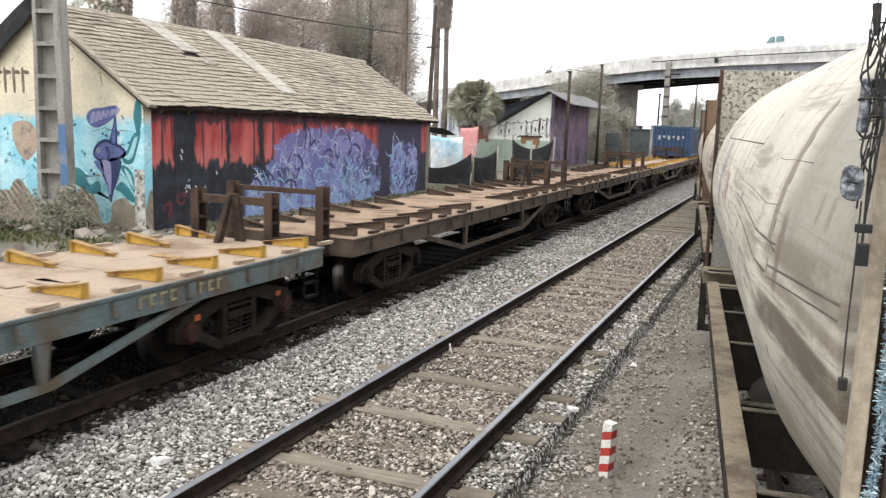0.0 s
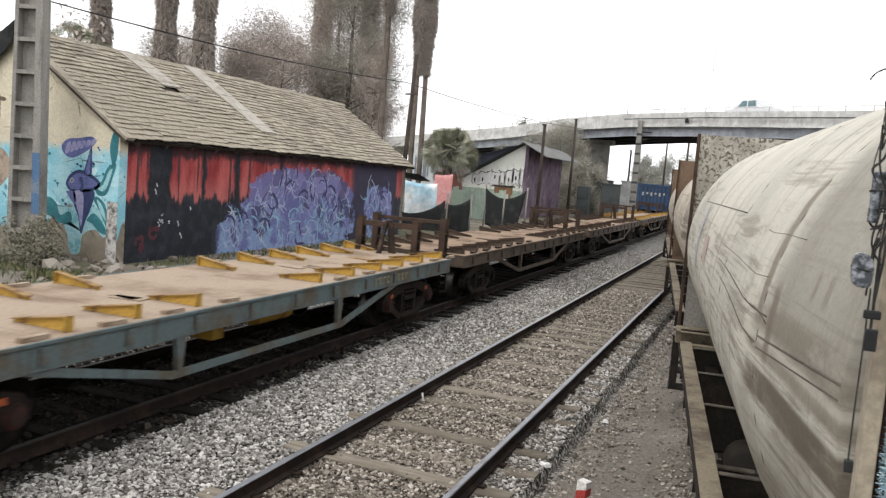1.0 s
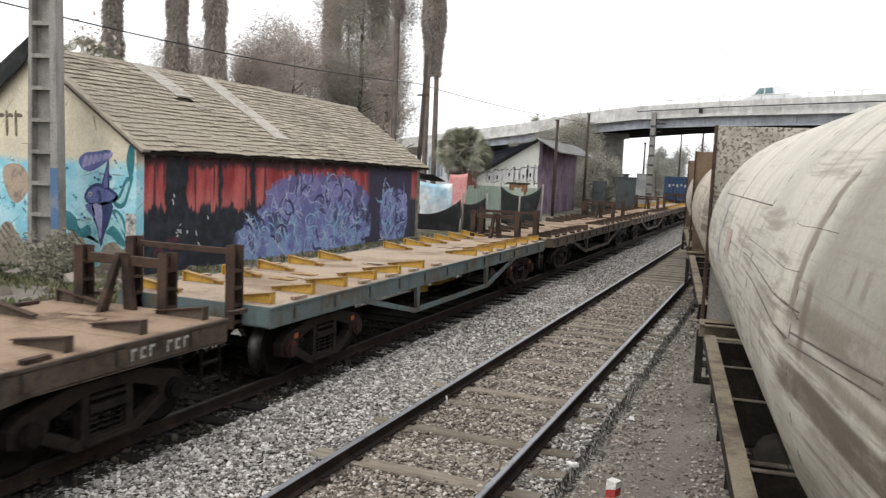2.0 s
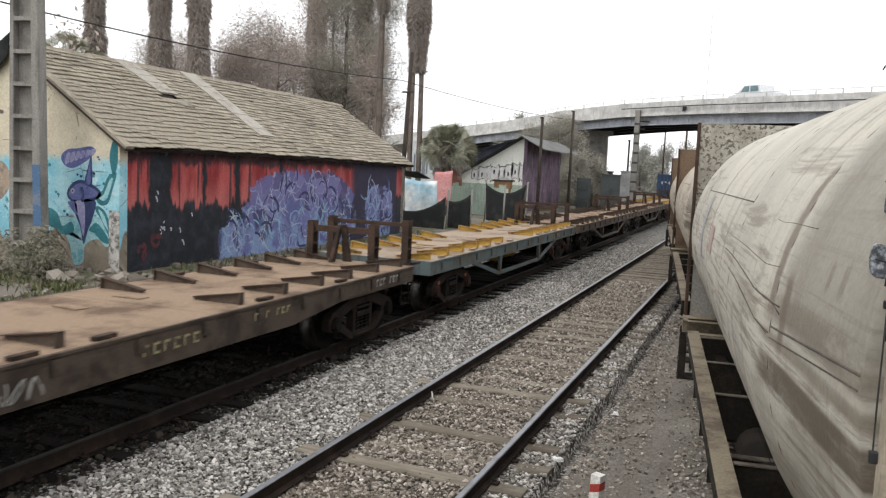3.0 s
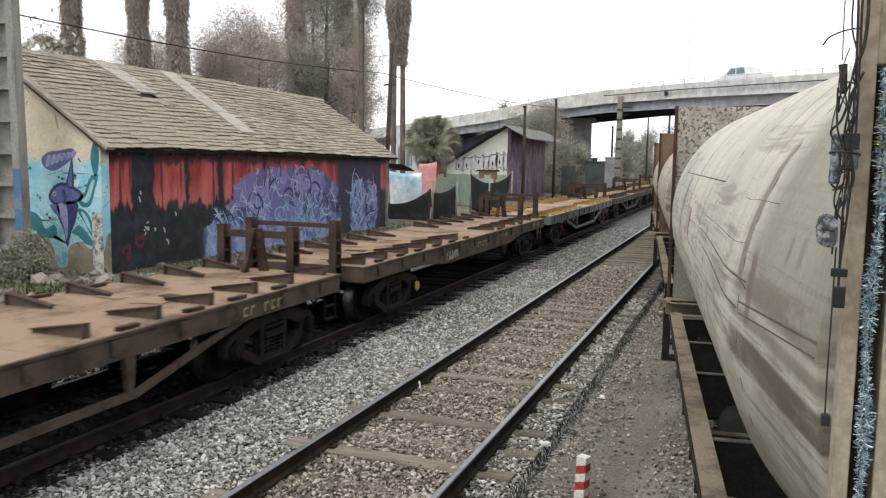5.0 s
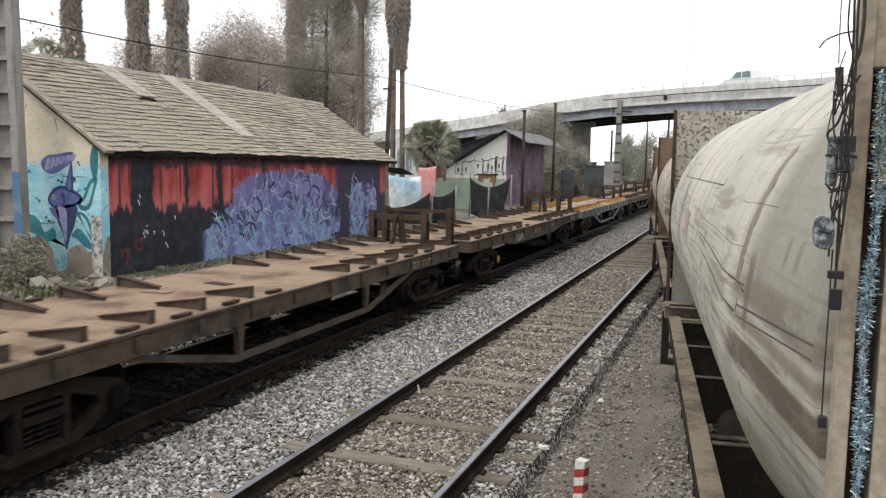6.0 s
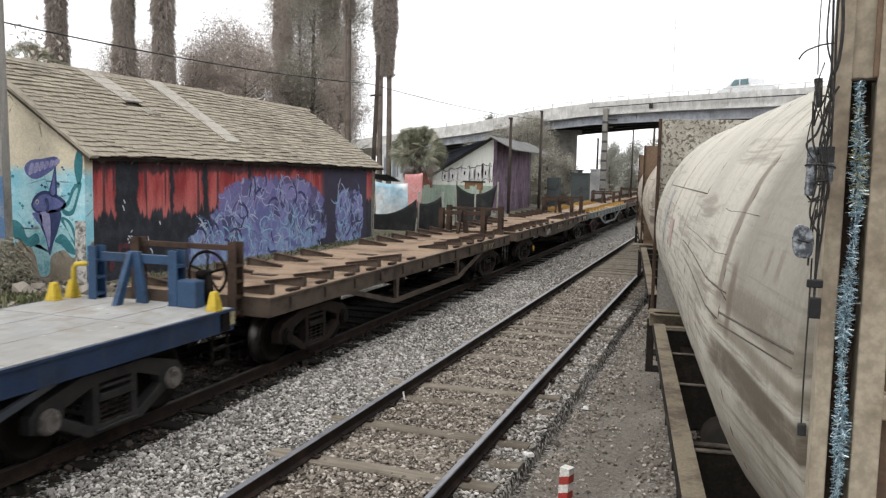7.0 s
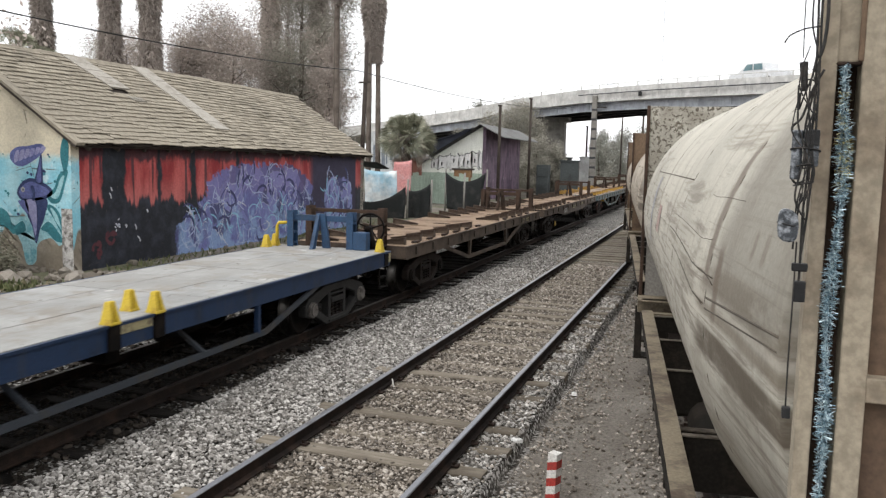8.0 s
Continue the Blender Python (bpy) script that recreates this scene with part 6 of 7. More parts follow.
def tree(name, x, y, h, r, n, size, mat, label, seed, droop=0.6, base=0.15, trunk=0.3, lean=0.0, limbs=9, thin=1.0):
    rngt = random.Random(seed)
    rngn = np.random.default_rng(seed)
    t = thing(name, label, "tree", m=pose(x, y, -0.1))
    top = Vector((lean, 0, h))
    sh = Shape()
    pts = [Vector((lean * (i / 8) ** 1.5 + rngt.uniform(-0.12, 0.12), rngt.uniform(-0.12, 0.12), h * 0.96 * i / 8)) for i in range(9)]
    for i in range(8):
        sh.tube(pts[i], pts[i + 1], trunk * (1 - i / 9), 9, trunk * (1 - (i + 1) / 9))
    clumps = []
    for k in range(limbs):
        f = base + (1 - base) * (k + rngt.random()) / limbs
        p0 = Vector((lean * f ** 1.5, 0, h * 0.96 * f))
        a = rngt.uniform(0, 6.28)
        reach = r * (1.0 - 0.55 * f) * rngt.uniform(0.6, 1.1) * (1.0 if f > 0.2 else 0.6)
        p1 = p0 + Vector((math.cos(a) * reach, math.sin(a) * reach, rngt.uniform(0.02, 0.14) * h))
        sh.tube(p0, p1, trunk * 0.28 * (1.2 - f), 6, trunk * 0.07)
        for q in range(4):
            c = p0.lerp(p1, 0.35 + 0.22 * q) + Vector((rngt.uniform(-0.6, 0.6), rngt.uniform(-0.6, 0.6), rngt.uniform(-0.5, 0.6)))
            clumps.append((c, r * rngt.uniform(0.28, 0.50)))
            if q > 1:
                sh.tube(p0.lerp(p1, 0.35 + 0.22 * (q - 1)), c, trunk * 0.06, 5, trunk * 0.02)
    clumps.append((Vector((lean, 0, h * 0.95)), r * 0.3))
    part("trunk", sh, BARK, t, smooth=True)
    per = max(8, n // len(clumps))
    cs = []
    for c, rad in clumps:
        g = rngn.normal(size=(per, 3))
        g = g / np.linalg.norm(g, axis=1, keepdims=True) * (rad * rngn.uniform(0.15, 1.0, (per, 1)) ** 0.6)
        g[:, 2] *= 1.25
        cs.append(np.array(c)[None] + g)
    p, f = blades(np.vstack(cs), size, droop, seed + 5, thin)
    me = bpy.data.meshes.new("crown")
    me.from_pydata(p.tolist(), [], f.tolist())
    me.materials.append(mat)
    part("crown", me, None, t)
    return t


def skirt_palm(name, x, y, h, trunk, z0, rad, label, seed, lean=0.0, taper=0.15):
    """A tall fan palm in its skirt of dead fronds."""
    rngn = np.random.default_rng(seed)
    t = thing(name, label, "palm tree", m=pose(x, y, -0.1))
    sh = Shape()
    rings = []
    for i in range(13):
        a = i / 12
        r = trunk * (1.1 - 0.3 * a + 0.04 * math.sin(i * 2.1 + seed))
        rings.append([(lean * a * a + r * math.cos(q), r * math.sin(q), h * a) for q in [2 * math.pi * j / 12 for j in range(12)]])
    sh.rings(rings)
    sh.f.append(tuple(range(12 * 12, 13 * 12)))
    part("trunk", sh, BARK, t, smooth=True)
    k = 26000
    z = rngn.uniform(z0, h, k)
    rr_ = rad * np.clip((z - z0) / (taper * (h - z0)), 0.3, 1.0) * (0.9 + 0.10 * np.sin(z * 1.3 + seed) + 0.06 * np.sin(z * 3.1)) * rngn.uniform(0.82, 1.0, k)
    a = rngn.uniform(0, 6.28, k)
    c = np.stack([lean * (z / h) ** 2 + rr_ * np.cos(a), rr_ * np.sin(a), z], 1)
    p, f = blades(c, 0.36, 0.97, seed, 0.22)
    me = bpy.data.meshes.new("skirt")
    me.from_pydata(p.tolist(), [], f.tolist())
    me.materials.append(LEAF_DRY)
    part("skirt", me, None, t, "shaggy skirt of dead brown fronds")
    fan_crown(t, (lean, 0, h), 1.9, 26, LEAF_PALM, seed)
    return t


def fan_crown(parent, at, reach, n, mat, seed, low=-0.5):
    rngf = random.Random(seed)
    sh = Shape()
    for k in range(n):
        a, e = rngf.uniform(0, 6.28), rngf.uniform(low, 1.3)
        d = Vector((math.cos(a) * math.cos(e), math.sin(a) * math.cos(e), math.sin(e)))
        base = Vector(at) + d * reach * 0.12
        hub = Vector(at) + d * reach * rngf.uniform(0.45, 0.6)
        sh.tube(base, hub, 0.022 * reach, 4, 0.012 * reach)
        level = d.cross(Vector((0, 0, 1))).normalized()
        tilt = rngf.uniform(-1.3, 1.3)
        side = level * math.cos(tilt) + level.cross(d) * math.sin(tilt)
        upv = side.cross(d)
        for i in range(15):
            b = (i - 7) / 7 * 1.15
            q = (d * math.cos(b) + side * math.sin(b)).normalized()
            tip = hub + q * reach * 0.5 + Vector((0, 0, -0.10 * reach))
            w2_ = (side * math.cos(b) - d * math.sin(b)) * 0.019 * reach
            mid_ = hub + q * reach * 0.28 + upv * 0.02
            sh.add([hub, mid_ + w2_, tip, mid_ - w2_], [(0, 1, 2, 3)])
    return part("fronds", sh, mat, parent, "stiff fan-shaped fronds")


# the pale twig colour stands for the haze over these trees
dusty = "tall grey-brown tree behind the house, paled by haze"
for i, (x, y, h, r, n, ln) in enumerate(((-46, 54, 11.2, 4.2, 9000, 0.3), (-41, 51, 11.0, 4.0, 10000, -0.3), (-37, 53, 11.4, 4.2, 20000, 0.2), (-33.0, 51, 12.0, 4.0, 22000, 0.2),
                                         (-30, 54, 17, 4.2, 26000, 0.3), (-28.2, 53, 19, 3.4, 24000, 0.2), (-29.4, 57, 17, 3.0, 15000, 0.1), (-34, 61, 11.6, 4.5, 12000, 0.1),
                                         (-50, 60, 12, 4.5, 9000, 0.0), (-25.6, 52, 10.5, 1.7, 12000, 0.0), (-29.2, 60, 20, 3.4, 12000, 0.2), (-39.5, 57, 11.2, 3.8, 15000, 0.1), (-43.5, 56, 12.0, 3.6, 7000, 0.1), (-31.2, 49, 11.0, 2.8, 14000, 0.1), (-35.4, 49, 9.8, 2.6, 10000, 0.1))):
    tree("tree", x, y, h, r, int(n * 2.6), 0.23, LEAF_HAZY if i % 5 else LEAF_SHRUB, dusty, 40 + i, 0.3, 0.05, 0.26, ln, 26, 0.28)
for i, (x, y, h) in enumerate(((-43.2, 45, 16), (-37.7, 45, 17), (-35.0, 45.5, 17), (-32.4, 56, 21), (-28.4, 56, 22))):
    skirt_palm("palm", x, y, h, 0.45, 2.0, 0.72, "tall palm in a shaggy brown skirt of dead fronds", 70 + i)
skirt_palm("palm", -24.0, 50, 17, 0.2, 13.0, 0.3, "slender palm behind the house", 79)
for i, (x, y, ln) in enumerate(((-21.7, 50, 0.1), (-21.15, 50.3, -0.2))):
    skirt_palm("palm", x, y, 17, 0.17, 9.3, 0.52, "slender palm with a dry skirt high on its trunk", 80 + i, ln, 0.5)
tree("bare_tree", -36.2, 36, 9.5, 2.8, 150, 0.3, LEAF_HAZY, "small nearly bare tree behind the roof", 90, 0.3, 0.4, 0.16, 0.3, 12)
for x, y, h, reach in ((-40.6, 40, 8.9, 1.7), (-39.2, 41, 8.2, 1.3)):
    small = thing("fan_palm", "dull green fan palm behind the roof", "palm tree", m=pose(x, y, -0.1))
    part("trunk", Shape().tube((0, 0, 0), (0, 0, h), 0.28, 9, 0.22), BARK, small, smooth=True)
    fan_crown(small, (0, 0, h), reach, 60, LEAF_PALM, int(-x), -0.6)
fp = thing("fan_palm", "low green fan palm behind the washing lines", "palm tree", m=pose(-19.0, 50, -0.1))
part("trunk", Shape().tube((0, 0, 0), (0, 0, 4.1), 0.3, 9, 0.24), BARK, fp, smooth=True)
fan_crown(fp, (0, 0, 4.2), 2.0, 95, LEAF_PALM, 5, -0.5)
fan_crown(fp, (0, 0, 3.6), 1.5, 40, LEAF_DRY, 6, -1.3)
for i, (x, y, h, r, n) in enumerate(((-19.5, 82, 8.0, 2.8, 3000), (-17.6, 79, 7.4, 2.2, 2600), (-16.2, 76, 4.6, 1.8, 1600), (-21.5, 78, 6.4, 2.4, 2000), (-14.6, 78, 4.2, 1.4, 1200),
                                    (-23, 74, 5, 2, 1500))):
    tree("shrub_tree", x, y, h, r, n * 8, 0.15, LEAF_SHRUB, "dull olive shrub climbing beside the bridge", 100 + i, 0.4, 0.05, 0.18, 0, 12)
for i, (x, y, h, r) in enumerate(((-14.5, 128, 6.5, 3.4), (-10, 132, 7.0, 3.6), (-6, 126, 5.5, 3.0), (-2, 130, 7.0, 3.2), (2, 128, 7, 3.2), (-18.5, 135, 6.5, 3.4))):
    tree("far_tree", x, y, h, r, 11000, 0.24, LEAF_FAR, "grey-green tree far beyond the bridge", 120 + i, 0.35, 0.05, 0.2, 0, 10)
for i, (x, y, h, r) in enumerate(((-34, 118, 10.8, 1.6), (-27, 112, 9.0, 1.2))):
    tree("far_tree", x, y, h, r, 2500, 0.3, LEAF_FAR, "pale tree behind the bridge parapet", 130 + i, 0.3, 0.3, 0.15, 0, 9)

for i, (x, y, h, r) in enumerate(((-19.2, 14.6, 1.0, 1.0), (-17.9, 14.0, 0.8, 0.8), (-20.6, 14.9, 1.2, 1.1), (-16.2, 15.4, 0.6, 0.6))):
    tree("bush", x, y, h, r, 5000, 0.09, LEAF_GREEN if i % 2 else LEAF_SHRUB, "low dusty bush before the painted gable", 140 + i, 0.3, 0.05, 0.03, 0, 12, 0.8)

# weeds and rubble at the foot of the gable
rngw = np.random.default_rng(9)
k = 24000
wx, wy = rngw.uniform(-24, -12.6, k), rngw.uniform(10.5, 16.6, k)
keep = (np.sin(wx * 1.3) + np.cos(wy * 1.7) + rngw.normal(0, 0.6, k) > 0.1) & ~((wx > -15.2) & (wy > 15.0))
c = np.stack([wx, wy, np.full(k, -0.08)], 1)[keep]
p, f = blades(c, 0.20, -0.6, 12, 0.5)
me = bpy.data.meshes.new("weeds")
me.from_pydata(p.tolist(), [], f.tolist())
me.materials.append(GRASS)
tagged(new("weeds", me), "low green and straw weeds before the house", "weeds", kind="stuff")
RUBBLE = stone_material("pale_rubble", ((0.11, 0.095, 0.078), (0.19, 0.168, 0.14), (0.30, 0.272, 0.235)))
scatter("rubble", [(-18.5, -13.5, 15.0, 17.0, 13), (-15.0, -10.5, 16, 34, 2.0), (-16, -11, 11, 15, 2)], 0.22, RUBBLE, "pale broken rubble along the house wall", 0.6, 8)
k = 3000
wx, wy = rngw.uniform(-15.1, -12.0, k), rngw.uniform(17.5, 36, k)
p, f = blades(np.stack([wx, wy, np.full(k, -0.08)], 1), 0.17, -0.5, 13, 0.5)
me = bpy.data.meshes.new("dry_weeds")
me.from_pydata(p.tolist(), [], f.tolist())
me.materials.append(GRASS)
tagged(new("dry_weeds", me), "dry weeds along the painted wall", "weeds", kind="stuff")

# ---------- small things on the ballast ----------
marker = thing("marker_post", "red and white striped marker post in the path", "post", m=pose(-1.345, 8.08, -0.31, 0, 2.0, -20))
RED_P = worn("red_stripe_paint", (0.40, 0.045, 0.035), (0.28, 0.05, 0.04), 0.4, 8.0, 50.0, 0.6)
WHT_P = worn("white_stripe_paint", (0.68, 0.66, 0.62), (0.5, 0.47, 0.42), 0.4, 8.0, 50.0, 0.6)
for i in range(7):
    z = 0.56 * i / 7
    a = 0.016
    sh = Shape()
    sh.add([(-0.05, -0.05, z - a * (i > 0)), (0.05, -0.05, z + a * (i > 0)), (0.05, 0.05, z + a * (i > 0)), (-0.05, 0.05, z - a * (i > 0)),
            (-0.05, -0.05, z + 0.08 - a * (i < 6)), (0.05, -0.05, z + 0.08 + a * (i < 6)), (0.05, 0.05, z + 0.08 + a * (i < 6)), (-0.05, 0.05, z + 0.08 - a * (i < 6))],
           [(0, 3, 2, 1), (4, 5, 6, 7), (0, 1, 5, 4), (1, 2, 6, 5), (2, 3, 7, 6), (3, 0, 4, 7)])
    part("stripe", sh, WHT_P if i % 2 == 0 else RED_P, marker)
PAPER = worn("dirty_white_litter", (0.70, 0.69, 0.67), (0.5, 0.48, 0.45), 0.4, 8.0, 50.0, 0.8)
for i, (x, y, z, s) in enumerate(((-2.03, 9.5, -0.21, 0.07), (-5.05, 6.2, -0.17, 0.09), (-4.6, 5.55, -0.17, 0.06), (-1.75, 11.8, -0.25, 0.06), (-3.7, 7.9, -0.19, 0.035), (-3.1, 9.3, -0.19, 0.035))):
    sh = Shape()
    ring = [(s * (1 + 0.3 * math.sin(3 * a + i)) * math.cos(a), s * 0.7 * math.sin(a), 0) for a in [0.7 * j for j in range(9)]]
    sh.rings([[(u * 1.0, v, 0.0) for u, v, _ in ring], [(u * 0.9, v * 0.8, s * 0.5) for u, v, _ in ring], [(u * 0.4, v * 0.3, s * 0.75) for u, v, _ in ring]])
    tagged(part("pale_lump", sh, PAPER, m=pose(x, y, z, 0, 0, 40 * i)), "whitish lump lying on the ballast", "litter")
tagged(part("peg", Shape().tube((0, 0, 0), (-0.03, 0.02, 0.11), 0.013, 6), WHT_P, m=pose(-4.12, 10.9, -0.16)), "small pale peg beside the rail", "peg")

# ---------- tank wagons ----------
def tank_paint(name, tone, low):
    n = Nodes(name, 0.72)
    x, y, z = n.xyz()
    big, fine = n.noise(0.8, 6.0, 0.65), n.noise(35.0, 4.0, 0.65)
    c = n.mix(n.ramp(big, 0.35, 0.7), tone, tuple(0.78 * v for v in tone))
    run = n.noise(1.0, 5.0, 0.65, n.scaled(0.6, 5.0, 0.6))
    c = n.mix(n.calc("MULTIPLY", n.ramp(run, 0.52, 0.68), 0.5), c, (0.20, 0.17, 0.14))
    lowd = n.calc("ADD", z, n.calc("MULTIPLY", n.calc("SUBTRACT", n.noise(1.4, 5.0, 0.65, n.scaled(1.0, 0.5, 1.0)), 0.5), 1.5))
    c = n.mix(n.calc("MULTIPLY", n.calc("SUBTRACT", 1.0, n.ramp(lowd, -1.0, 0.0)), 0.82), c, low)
    sm = n.noise(1.0, 5.0, 0.7, n.scaled(2.0, 0.5, 6.0), 0.5)
    c = n.mix(n.calc("MULTIPLY", n.ramp(n.calc("SUBTRACT", sm, n.calc("MULTIPLY", z, 0.06)), 0.50, 0.64), 0.62), c, (0.165, 0.142, 0.108))

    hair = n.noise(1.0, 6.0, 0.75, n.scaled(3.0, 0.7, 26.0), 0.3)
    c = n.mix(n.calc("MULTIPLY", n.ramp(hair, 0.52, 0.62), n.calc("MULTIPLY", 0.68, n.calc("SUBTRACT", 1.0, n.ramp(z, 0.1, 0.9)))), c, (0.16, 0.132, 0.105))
    grime = n.noise(1.7, 6.0, 0.7)
    c = n.mix(n.calc("MULTIPLY", n.ramp(grime, 0.52, 0.70), 0.35), c, (0.225, 0.203, 0.162))

    def band(v, lo, hi, soft):
        return n.calc("MULTIPLY", n.ramp(v, lo - soft, lo + soft), n.calc("SUBTRACT", 1.0, n.ramp(v, hi - soft, hi + soft)))

    wz = n.calc("ADD", z, n.calc("MULTIPLY", n.calc("SUBTRACT", sm, 0.5), 0.35))
    # greyed near end, brown belt on the lower flank, rust below the ring seam
    near = n.calc("SUBTRACT", 1.0, n.ramp(n.calc("ADD", y, n.calc("MULTIPLY", n.calc("SUBTRACT", big, 0.5), 1.0)), 1.45, 1.85))
    c = n.mix(n.calc("MULTIPLY", n.calc("MULTIPLY", near, n.ramp(z, -0.05, 0.2)), 0.70), c, (0.20, 0.184, 0.152))
    end = n.calc("SUBTRACT", 1.0, n.ramp(n.calc("ADD", y, n.calc("MULTIPLY", n.calc("SUBTRACT", hair, 0.5), 0.8)), 1.8, 2.1))
    soft_z = n.calc("ADD", z, n.calc("MULTIPLY", n.calc("SUBTRACT", sm, 0.5), 0.07))
    patch = n.ramp(n.noise(2.2, 5.0, 0.7, n.scaled(1.0, 0.6, 2.0)), 0.36, 0.56)
    c = n.mix(n.calc("MULTIPLY", n.calc("MULTIPLY", band(soft_z, 0.135, 0.26, 0.03), end), n.calc("MULTIPLY", patch, 0.7)), c, (0.15, 0.125, 0.094))
    c = n.mix(n.calc("MULTIPLY", n.calc("MULTIPLY", band(soft_z, 0.015, 0.072, 0.018), end), 0.72), c, (0.17, 0.143, 0.108))
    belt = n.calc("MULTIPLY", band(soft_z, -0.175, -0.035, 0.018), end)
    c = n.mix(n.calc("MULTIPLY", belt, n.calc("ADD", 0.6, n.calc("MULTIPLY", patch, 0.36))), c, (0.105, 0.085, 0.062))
    light = n.calc("MULTIPLY", band(soft_z, 0.085, 0.12, 0.012), end)
    c = n.mix(n.calc("MULTIPLY", light, 0.6), c, (0.44, 0.405, 0.345))
    wy_ = n.calc("ADD", y, n.calc("MULTIPLY", n.calc("SUBTRACT", n.noise(3.0), 0.5), 0.10))
    ring = n.calc("MULTIPLY", band(wy_, 1.74, 1.86, 0.03), n.calc("MULTIPLY", band(z, 0.02, 0.85, 0.06), n.ramp(n.noise(1.6, 4.0, 0.6), 0.38, 0.55)))
    ring2 = n.calc("MULTIPLY", band(wy_, 1.48, 1.58, 0.03), n.calc("MULTIPLY", band(z, 0.02, 0.35, 0.06), n.ramp(n.noise(1.9, 4.0, 0.6), 0.40, 0.55)))
    spot = n.calc("MULTIPLY", band(z, 0.36, 0.47, 0.03), n.calc("MAXIMUM", band(y, 0.98, 1.03, 0.015), band(y, 0.80, 0.86, 0.015)))
    c = n.mix(n.calc("MULTIPLY", n.calc("MAXIMUM", n.calc("MAXIMUM", ring, ring2), n.calc("MULTIPLY", spot, 0.6)), 0.8), c, (0.13, 0.10, 0.075))
    c = n.mix(n.ramp(fine, 0.3, 0.7), n.mix(0.16, c, (0.05, 0.04, 0.03)), c)
    n.bump(n.calc("ADD", fine, n.calc("MULTIPLY", big, 3.0)), 0.25, 0.01)
    return n.colour(c)


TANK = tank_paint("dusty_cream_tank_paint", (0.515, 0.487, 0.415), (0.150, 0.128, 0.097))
SEAM = worn("dark_weld_stain", (0.125, 0.105, 0.082), (0.08, 0.068, 0.055), 0.5, 3.0, 40.0, 0.85)
SILL_OLD = worn("flaking_ochre_sill", (0.24, 0.20, 0.14), (0.10, 0.075, 0.055), 0.6, 2.5, 35.0, 0.85, 0.0, 0.4)
SILL_DUSTY = worn("dusty_flange", (0.15, 0.13, 0.105), (0.07, 0.057, 0.045), 0.5, 3.0, 35.0, 0.85, spec=0.15)
# Underframe near black: the shade beneath the tank is in its colour.
FRAME_DARK = worn("dark_underframe", (0.022, 0.019, 0.016), (0.042, 0.034, 0.027), 0.5, 2.0, 35.0, 0.85, 0.0, 0.4, spec=0.1)
TAN = worn("tan_dusty_paint", (0.35, 0.30, 0.225), (0.235, 0.19, 0.138), 0.45, 2.2, 30.0, 0.8, 0.0, 0.3, 0.4, dirt=(0.12, 0.08, 0.052))
BROWN_PANEL = worn("brown_rust_panel", (0.17, 0.115, 0.075), (0.10, 0.065, 0.045), 0.5, 1.6, 30.0, 0.85, 0.0, 0.3)


def bulkhead_material():
    n = Nodes("cement_spattered_bulkhead", 0.95)
    big, fine = n.noise(2.2, 6.0, 0.7), n.noise(19.0, 5.0, 0.7)
    c = n.mix(n.ramp(big, 0.35, 0.65), (0.42, 0.40, 0.345), (0.27, 0.25, 0.21))
    c = n.mix(n.ramp(n.noise(6.0, 5.0, 0.7), 0.58, 0.64), c, (0.16, 0.14, 0.11))
    c = n.mix(n.ramp(fine, 0.52, 0.57), c, (0.11, 0.095, 0.075))
    n.bump(n.calc("ADD", fine, big), 0.8, 0.03)
    return n.colour(c)


SPATTER = bulkhead_material()
PLATE_GREY = worn("plain_grey_plate", (0.27, 0.255, 0.23), (0.21, 0.195, 0.17), 0.5, 1.2, 30.0, 0.85)


